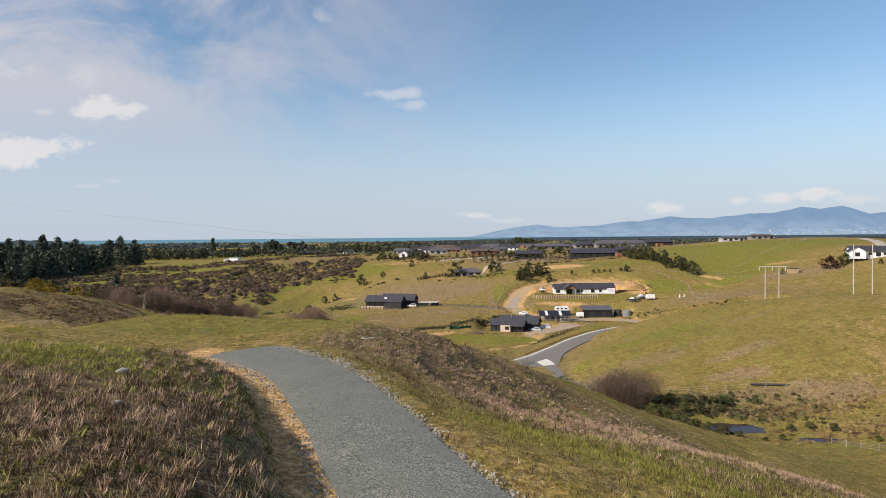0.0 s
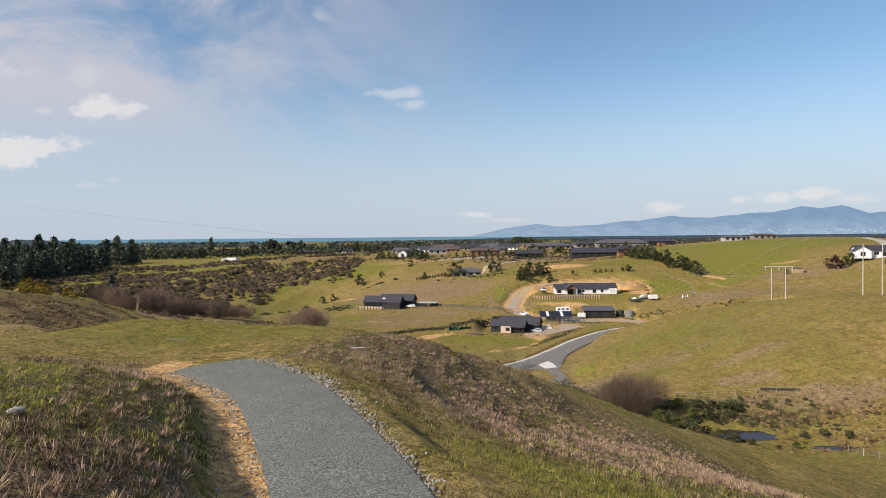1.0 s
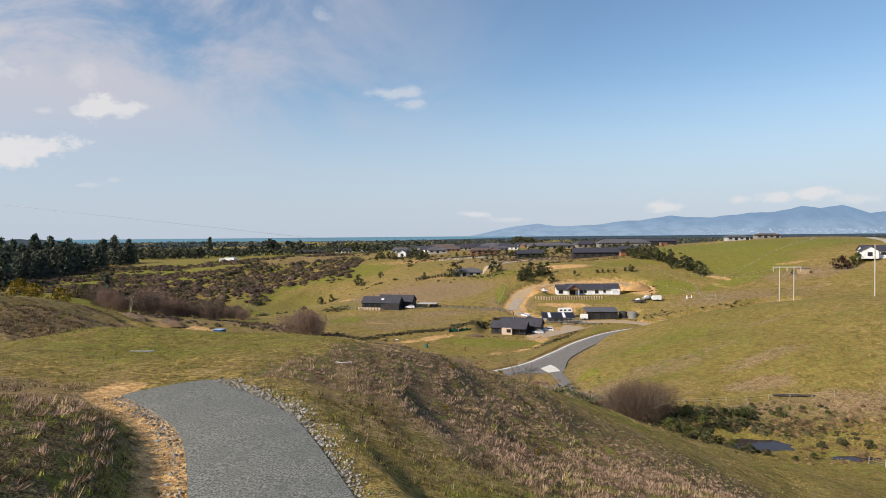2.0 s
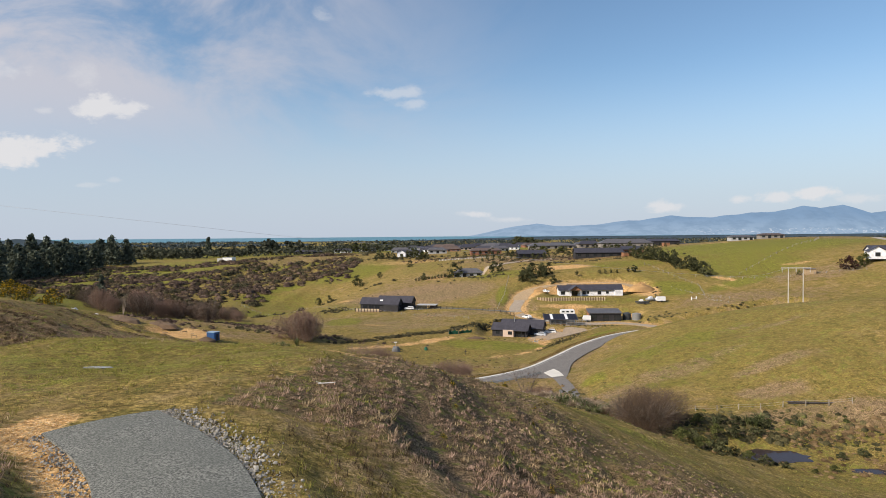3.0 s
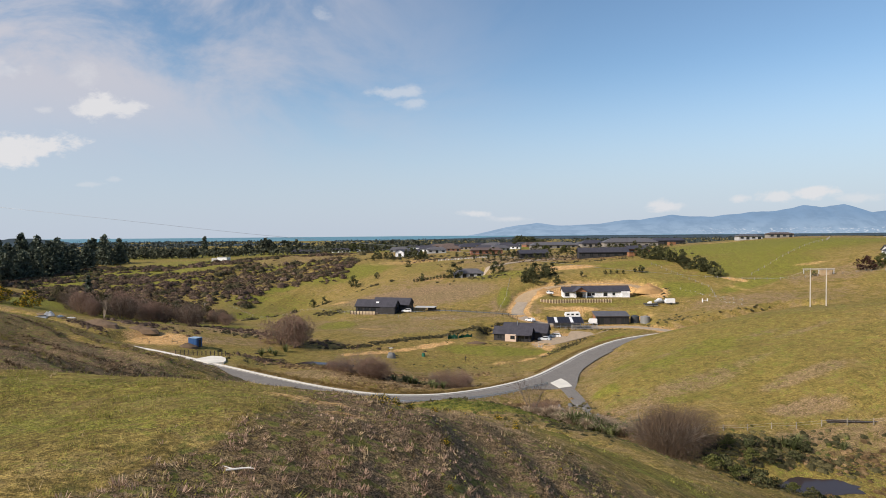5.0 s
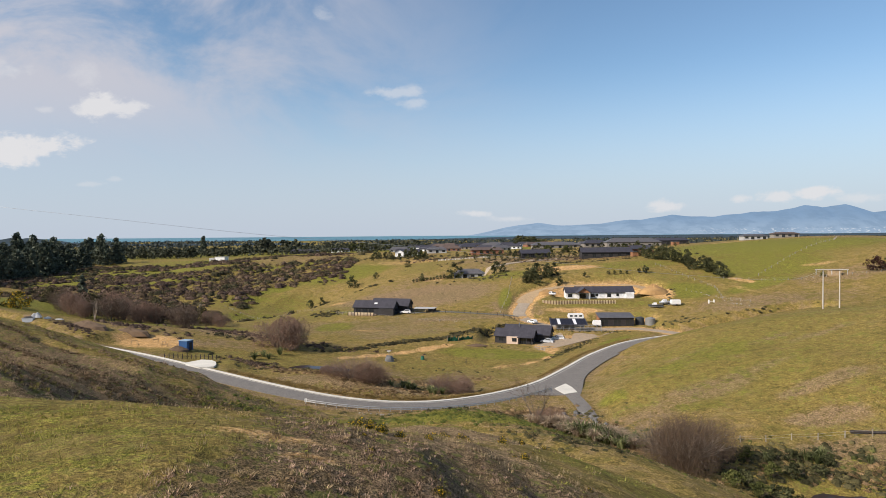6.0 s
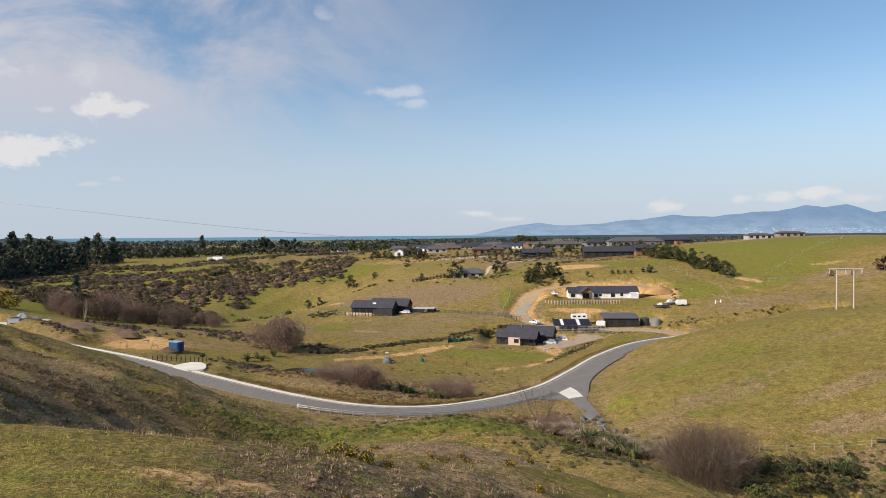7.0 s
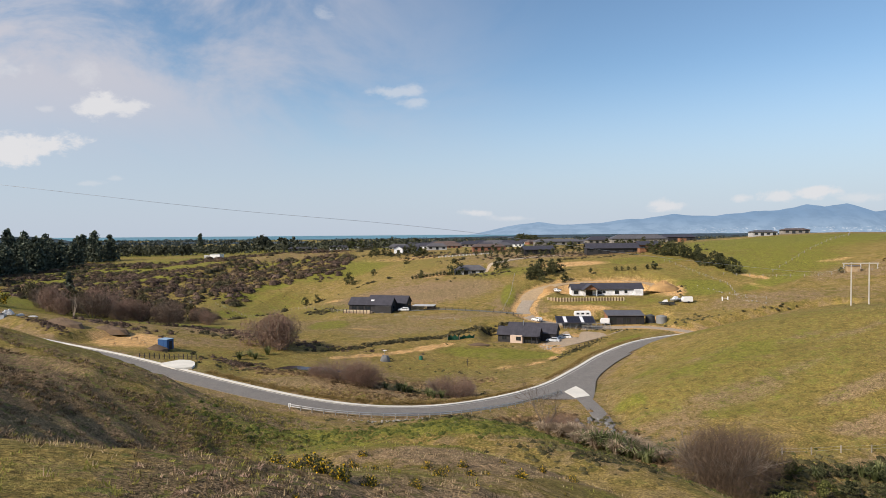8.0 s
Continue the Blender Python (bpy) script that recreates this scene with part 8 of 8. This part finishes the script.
slab("road_mouth", [(19.0, 167.0), (26.4, 166.2)] + [tuple(p[:2]) for p in MOUTH_BEND] + [(49.4, 217.2), (41.5, 203.8), (34.0, 190.6), (27.0, 178.4)], 0.14, M["seal"], "sealed mouth where the farm track meets the road", "road", 0.03, [-2.02, -1.98] + [p[2] for p in MOUTH_BEND] + [-2.84, -2.66, -2.45, -2.24])
slab("crossing", [(25.4, 172.2), (26.5, 166.9), (29.7, 168.6), (29.5, 173.4), (28.7, 177.0), (27.0, 174.6)], 0.16, M["pale_concrete"], "pale concrete apron at the farm track", "crossing", 0.10, [-2.05, -1.97, -2.02, -2.1, -2.15, -2.1])
slab("yard", [(30, 236.5), (36, 235.5), (42, 240), (52, 248), (61, 256), (62, 260), (53, 261), (44, 259.5), (38, 254.5), (34, 246)], 0.1, M["yard"], "gravel yard before the dark house", "yard", 0.06)
slab("pond", oval(47.9, 111.2, 8.4, 3.8, -6, 32, 0.12), 0.3, M["pond"], "still dark pond in the marsh", "pond", 0.0, height(47.6, 111.2) + 0.22)
slab("pond", oval(64, 104.5, 5.2, 1.6, -6, 28, 0.12, 3), 0.3, M["pond"], "small dark pool in the marsh", "pond", 0.0, height(64, 104.5) + 0.25)
slab("pond", oval(-32.5, 189, 11.0, 4.8, -10, 32, 0.10, 5), 0.3, M["pond"], "dark narrow pond behind the road", "pond", 0.0, height(-32.5, 189) + 0.42)
slab("puddle", oval(-19.8, 51.4, 0.85, 0.42, 10, 18, 0.15, 6), 0.05, M["puddle"], "shallow rain puddle in the grass", "puddle", 0.03)


def rubble(name, spots, lo, hi, mat, label, category, seed, joined=False):
    """Broken stones: eight-sided lumps with uneven corners; a share of a few meshes."""
    r = np.random.default_rng(seed)
    shapes = []
    for k in range(5):
        bm = bmesh.new()
        bmesh.ops.create_icosphere(bm, subdivisions=1, radius=0.5)
        for v in bm.verts:
            v.co *= r.uniform(0.72, 1.15)
            v.co.z *= 0.72
        me = bpy.data.meshes.new("stone")
        bm.to_mesh(me)
        bm.free()
        me.materials.append(mat)
        shapes.append(me)
    x0, y0 = spots[0]
    t = thing(name, x0, y0, None, 0, label, category)
    z0 = t.location.z
    p = np.asarray(spots)
    zs = land(p[:, 0], p[:, 1])
    for k, (x, y) in enumerate(spots):
        ob = part("stone", shapes[k % 5], None, t)
        s = lo + (hi - lo) * r.uniform(0, 1) ** 2
        ob.matrix_basis = pose(x - x0, y - y0, zs[k] - z0 + s * 0.12, r.uniform(-25, 25), r.uniform(-25, 25), r.uniform(0, 360)) @ Matrix.Diagonal((s, s * r.uniform(0.7, 1), s, 1))


qr = np.random.default_rng(77)
rubble("culvert_rocks", [(25 + qr.uniform(-2.2, 4.5), 146 + qr.uniform(-3, 6)) for k in range(60)], 0.35, 1.3, M["darkstone"], "heap of grey rocks at the culvert mouth", "rocks", 1)
rubble("riprap", [(-4.6 + qr.normal(0, 2.0) - 5 * (k % 4 == 0) * qr.uniform(0, 2), 145.3 + qr.normal(0, 1.0)) for k in range(120)], 0.2, 0.6, M["stone"], "pale riprap stones below the guard rail", "rocks", 2)
rubble("yard_rocks", [(31.6 + qr.uniform(-1, 1.6), 236 + qr.uniform(-3, 3)) for k in range(22)], 0.4, 1.0, M["stone"], "row of pale boulders by the yard", "rocks", 3)


def drive_edge():
    """Loose stones along the edges of the drive."""
    line = smooth_line(DRIVE[::8], 160)
    d = np.gradient(line[:, :2], axis=0)
    d /= np.linalg.norm(d, axis=1)[:, None]
    spots = []
    while len(spots) < 300:
        k = qr.integers(0, len(line))
        if not 12 < line[k, 1] < 39:
            continue
        wide = 0.10 + 0.42 * max(0, (line[k, 1] - 22) / 16)
        if line[k, 1] < 22 and qr.uniform() < 0.75:
            continue
        o = -(2.1 + abs(qr.normal(0, wide + 0.15)))
        spots.append((line[k, 0] - d[k, 1] * o, line[k, 1] + d[k, 0] * o))
    rubble("edge_stones", spots, 0.05, 0.19, M["stone"], "loose pale stones along the drive's edge", "stones", 4)
    spots = []
    while len(spots) < 150:
        k = qr.integers(0, len(line))
        if not 12 < line[k, 1] < 39:
            continue
        o = 2.0 + abs(qr.normal(0, 0.45))
        spots.append((line[k, 0] - d[k, 1] * o, line[k, 1] + d[k, 0] * o))
    rubble("edge_stones", spots, 0.05, 0.17, M["stone"], "small stones in the clay gutter by the drive", "stones", 6)
    # fine chips, too small to pick apart
    n = 9000
    k = qr.integers(0, len(line), n)
    o = np.where(qr.uniform(0, 1, n) < 0.78, -(1.85 + np.abs(qr.normal(0, 0.22 + 0.30 * step(22, 33, line[k, 1]))) * (0.4 + 1.3 * value_noise(line[k, 0], line[k, 1], 1.7, 14))), 1.9 + np.abs(qr.normal(0, 0.4, n)))
    x, y = line[k, 0] - d[k, 1] * o, line[k, 1] + d[k, 0] * o
    ok = (y > 11) & (y < 40)
    x, y = x[ok], y[ok]
    v, f = leaves(np.stack([x, y, land(x, y) + 0.03], 1), 0.085, qr, 0.3)
    tagged(new("stone_chips", mesh_of("stone_chips", v, f, M["stone"])), "fine stone chips strewn along the drive", "stone chips", kind="stuff")


drive_edge()


def heap(name, x, y, a, b, h, mat, label, seed, turn=0):
    """A dumped heap of earth with a broken surface."""
    r = np.random.default_rng(seed)
    n, m = 22, 7
    v, f = [(0, 0, h)], []
    t = thing(name, x, y, None, turn, label, "earth heap")
    for j in range(1, m + 1):
        q = j / m
        for k in range(n):
            w = 2 * math.pi * k / n
            rr = q * (1 + r.uniform(-0.06, 0.06))
            z = h * (1 - q) ** 0.9 * r.uniform(0.86, 1.1) - (1.0 if j == m else 0)
            v.append((math.cos(w) * a * rr, math.sin(w) * b * rr, z))
    bm = bmesh.new()
    vs = [bm.verts.new(p) for p in v]
    for k in range(n):
        bm.faces.new((vs[0], vs[1 + k], vs[1 + (k + 1) % n]))
    for j in range(m - 1):
        for k in range(n):
            p, q = 1 + j * n + k, 1 + j * n + (k + 1) % n
            bm.faces.new((vs[p], vs[p + n], vs[q + n], vs[q]))
    part("soil", bm, mat, t)


heap("earth_heap", 90, 301, 6.5, 5, 3.2, M["soil"], "heap of orange spoil beside the new house", 1)
heap("earth_heap", 45, 303.5, 3.5, 3, 1.6, M["soil"], "low heap of orange earth by the lane", 2)
heap("earth_heap", -90, 216, 7, 2.4, 1.3, M["darksoil"], "dark earth heap at the edge of the cleared site", 3, -20)
heap("earth_heap", -68.5, 197.5, 3, 2, 1.3, M["darksoil"], "small dark earth heap on the cleared site", 4)
heap("earth_heap", -102, 215, 9, 3.5, 1.7, M["darksoil"], "long dark earth bank beside the cleared site", 5, -30)
heap("earth_heap", 80, 275, 4, 2.4, 1.5, M["soil"], "orange earth bank behind the water tanks", 6)
heap("earth_heap", 11.5, 236, 4, 1.2, 0.8, M["darksoil"], "dark cut branches and earth by the netting", 7)


def blue_cabin():
    t = thing("site_cabin", -67.2, 199.6, None, -22, "blue steel site cabin on the cleared ground", "cabin")
    part("body", block(0, 0, 0.1, 2.9, 2.2, 2.5, bevel=0.04), M["blue"], t)
    part("roof", block(0, 0, 2.6, 3.1, 2.4, 0.1, bevel=0.02), M["bluelight"], t, "pale blue roof sheet")
    for x in (-1.1, -0.37, 0.37, 1.1):
        part("rib", block(x, -1.12, 0.15, 0.08, 0.05, 2.4), M["blue"], t)
    part("door", block(1.47, 0.1, 0.15, 0.05, 0.9, 2.0), M["frame_dark"], t)


def site_pegs():
    r = np.random.default_rng(3)
    for k, (x, y) in enumerate(((-84, 206), (-79, 208), (-75, 204), (-80, 200), (-73, 200))):
        t = thing("profile_board", x, y, None, r.uniform(0, 180), "small timber profile board on the building site", "site board", "site profile boards")
        for s in (-0.7, 0.7):
            part("peg", block(s, 0, -0.3, 0.09, 0.09, 1.2), M["timber"], t)
        part("board", block(0, 0, 0.65, 1.6, 0.05, 0.18), M["timber"], t)


def covered_machine():
    t = thing("covered_machine", -14.8, 214.6, None, 15, "grey tarpaulin-covered garden machine with a white canopy", "machine")
    bm = bmesh.new()
    bmesh.ops.create_icosphere(bm, subdivisions=2, radius=1.0)
    r = np.random.default_rng(8)
    for v in bm.verts:
        v.co = Vector((v.co.x * 1.5, v.co.y * 1.0, max(-0.05, v.co.z) * 1.7 + 0.4 * max(0, -v.co.x) * max(0, v.co.z))) * r.uniform(0.86, 1.12)
    part("cover", bm, M["tarp"], t)
    part("mast", rod(bmesh.new(), (-0.1, 0, 1.2), (-0.1, 0, 2.9), 0.06), M["steel"], t)
    part("canopy", block(-0.1, 0, 2.85, 1.0, 0.8, 0.16, bevel=0.04), M["white"], t, "small white canopy")
    part("arm", rod(bmesh.new(), (0.9, 0, 1.0), (2.1, 0.2, 0.3), 0.12), M["frame_dark"], t)


def shade_netting():
    for nx, ny, turn, ln, tall in ((2.2, 239.4, 22, 3.6, 1.5), (5.9, 240.6, 30, 5.2, 1.25)):
        t = thing("netting_fence", nx, ny, None, turn, "sagging green shade netting tied to timber posts", "netting fence", "green netting fences")
        for k, x in enumerate(np.linspace(0, ln, 4)):
            part("post", block(x, 0.3 * math.sin(k * 1.7), -0.3, 0.1, 0.1, tall + 0.45 - 0.2 * (k % 2)), M["post_grey"], t)
        bm = bmesh.new()
        n, m = 24, 5
        grid = [[bm.verts.new((ln * k / n, 0.3 * math.sin(k / n * 5.1) + 0.10 * math.sin(k * 1.3 + q) - 0.06, 0.02 + q / m * (tall - 0.30 * abs(math.sin(k / n * 9.4)) - 0.18 * math.sin(k * 0.7)))) for k in range(n + 1)] for q in range(m + 1)]
        for q in range(m):
            for k in range(n):
                bm.faces.new((grid[q][k], grid[q][k + 1], grid[q + 1][k + 1], grid[q + 1][k]))
        bmesh.ops.solidify(bm, geom=bm.faces[:], thickness=0.02)
        part("net", bm, M["greennet"], t)
    b = thing("compost_bin", -5.4, 219.6, None, 10, "dark green netted garden bin on the lawn", "garden bin")
    part("body", rod(bmesh.new(), (0, 0, -0.2), (0, 0, 0.95), 0.62, 0.45, 14), M["greennet"], b)
    part("lid", rod(bmesh.new(), (0, 0, 0.95), (0, 0, 1.03), 0.47, 0.38, 14), M["plastic_dark"], b)
    p = thing("field_post", 7.4, 216.5, None, 0, "lone dark post with a crossbar in the lawn", "post")
    part("post", block(0, 0, -0.3, 0.16, 0.16, 2.1), M["post_dark"], p)
    part("crossbar", block(0, 0, 1.1, 0.8, 0.1, 0.12), M["post_dark"], p)


def fallen_wood():
    lg = thing("fallen_log", 65.6, 126.6, None, -12, "dark weathered log lying on the hillside", "log")
    bm = rod(bmesh.new(), (-3.7, 0, 0.2), (3.7, 0.3, 0.28), 0.26, 0.17, 9)
    part("trunk", bm, M["post_dark"], lg)
    part("branch", rod(bmesh.new(), (2.6, 0.2, 0.3), (4.2, 0.9, 0.45), 0.08, 0.04, 6), M["post_dark"], lg)
    st = thing("driftwood_branch", -5.6, 46.6, None, 8, "bleached white branch lying in the grass", "branch")
    part("stick", rod(bmesh.new(), (-0.40, 0, 0.10), (0.36, 0.05, 0.12), 0.035, 0.022, 7), M["bleached"], st)
    part("fork", rod(bmesh.new(), (-0.16, 0, 0.11), (-0.5, 0.2, 0.16), 0.022, 0.012, 6), M["bleached"], st)
    part("fork", rod(bmesh.new(), (0.2, 0.04, 0.12), (0.48, -0.14, 0.15), 0.022, 0.012, 6), M["bleached"], st)
    for x, y, s in ((-9.6, 18.8, 0.2), (-7.9, 15.2, 0.13)):
        rk = thing("field_rock", x, y, None, 30, "pale flat rock on the grassy bank", "rock", "rocks on the bank")
        bm = bmesh.new()
        bmesh.ops.create_icosphere(bm, subdivisions=2, radius=s)
        for v in bm.verts:
            v.co = Vector((v.co.x, v.co.y * 0.6, v.co.z * 0.45 + 0.1)) * qr.uniform(0.9, 1.1)
        part("stone", bm, M["stone"], rk)
    for k, (x, y, a) in enumerate(((-50, 203, 50),)):
        lg = thing("fallen_log", x, y, None, a, "dark log lying beside the pond", "log", "logs beside the pond")
        part("trunk", rod(bmesh.new(), (-2.6, 0, 0.12), (2.6, 0, 0.15), 0.2, 0.14, 9), M["post_dark"], lg)


def crumpled(w, d, h, seed):
    """A sheet thrown over something, closed below."""
    r = np.random.default_rng(seed)
    n = 9
    bm = bmesh.new()
    grid = []
    for a in range(n):
        row = []
        for b in range(n):
            u, v = a / (n - 1) * 2 - 1, b / (n - 1) * 2 - 1
            top = h * max(0.0, 1 - max(abs(u), abs(v)) ** 3) * r.uniform(0.6, 1.1)
            row.append(bm.verts.new((u * w / 2 * r.uniform(0.9, 1.05), v * d / 2 * r.uniform(0.9, 1.05), top)))
        grid.append(row)
    for a in range(n - 1):
        for b in range(n - 1):
            bm.faces.new((grid[a][b], grid[a + 1][b], grid[a + 1][b + 1], grid[a][b + 1]))
    bmesh.ops.solidify(bm, geom=bm.faces[:], thickness=0.08)
    return bm


def site_heap():
    """Building leavings at the top of the cut: sheeting, a grey bin, boards."""
    for x, y, a, w, d, h, seed in ((-118.6, 218.0, 20, 3.0, 2.0, 1.5, 1), (-116.4, 219.6, 70, 2.4, 1.4, 0.6, 2), (-113.8, 221.0, 10, 2.8, 1.2, 0.4, 3)):
        t = thing("plastic_sheeting", x, y, None, a, "crumpled white plastic sheeting over building leavings", "sheeting", "heaps of white sheeting")
        part("sheet", crumpled(w, d, h, seed), M["white"], t)
    b = thing("skip_bin", -119.4, 215.8, None, 12, "grey metal skip bin at the top of the cut", "bin")
    part("body", prism([(-1.3, -0.2), (1.3, -0.2), (1.5, 1.0), (-1.5, 1.0)], -0.75, 0.75), M["silver"], b)
    part("rim", block(0, 0, 0.98, 3.1, 1.6, 0.10, bevel=0.02), M["steel"], b)
    part("load", crumpled(2.6, 1.3, 0.5, 4), M["tarp"], b).matrix_basis = pose(0, 0, 1.0)
    for x, y, a, s in ((-121.4, 219, 10, 1.0), (-122.6, 220.4, 40, 0.8), (-117.2, 222, 25, 0.9)):
        w = thing("timber_stack", x, y, None, a, "low stack of brown boards and offcuts at the cut", "timber stack", "timber stacks")
        for k in range(4):
            part("plank", block(0, (k - 1.5) * 0.32 * s, 0.05 + 0.12 * (k % 2), 2.6 * s, 0.28, 0.14), M["timber"], w)
    sg = thing("site_sign", -120.8, 213.2, None, 5, "plain white site board on two posts", "sign")
    part("board", block(0, 0, 0.7, 1.9, 0.05, 1.1), M["white"], sg)
    for x in (-0.8, 0.8):
        part("post", block(x, 0.06, -0.3, 0.09, 0.06, 2.0), M["timber"], sg)


def jump_posts():
    t = thing("horse_jump", 106.1, 281, None, 10, "small white horse jump standing on the grass", "horse jump")
    for s in (-1.1, 1.1):
        part("stand", block(s, 0, -0.2, 0.22, 0.5, 1.5), M["white"], t)
    part("pole", rod(bmesh.new(), (-1.1, 0, 0.5), (1.1, 0, 0.5), 0.06), M["white"], t)
    dr = np.random.default_rng(91)
    spots = [(x + dr.normal(0, 0.8), y + dr.normal(0, 0.8)) for x, y in zip(np.interp(np.linspace(0, 1, 40), (0, 0.5, 1), (104, 112, 114)), np.interp(np.linspace(0, 1, 40), (0, 0.5, 1), (301, 284, 268)))]
    rubble("bank_rubble", spots, 0.3, 1.0, M["stone"], "line of pale rubble down the grassy bank", "rubble", 93)


jump_posts()
blue_cabin()
site_pegs()
covered_machine()
shade_netting()
fallen_wood()
site_heap()
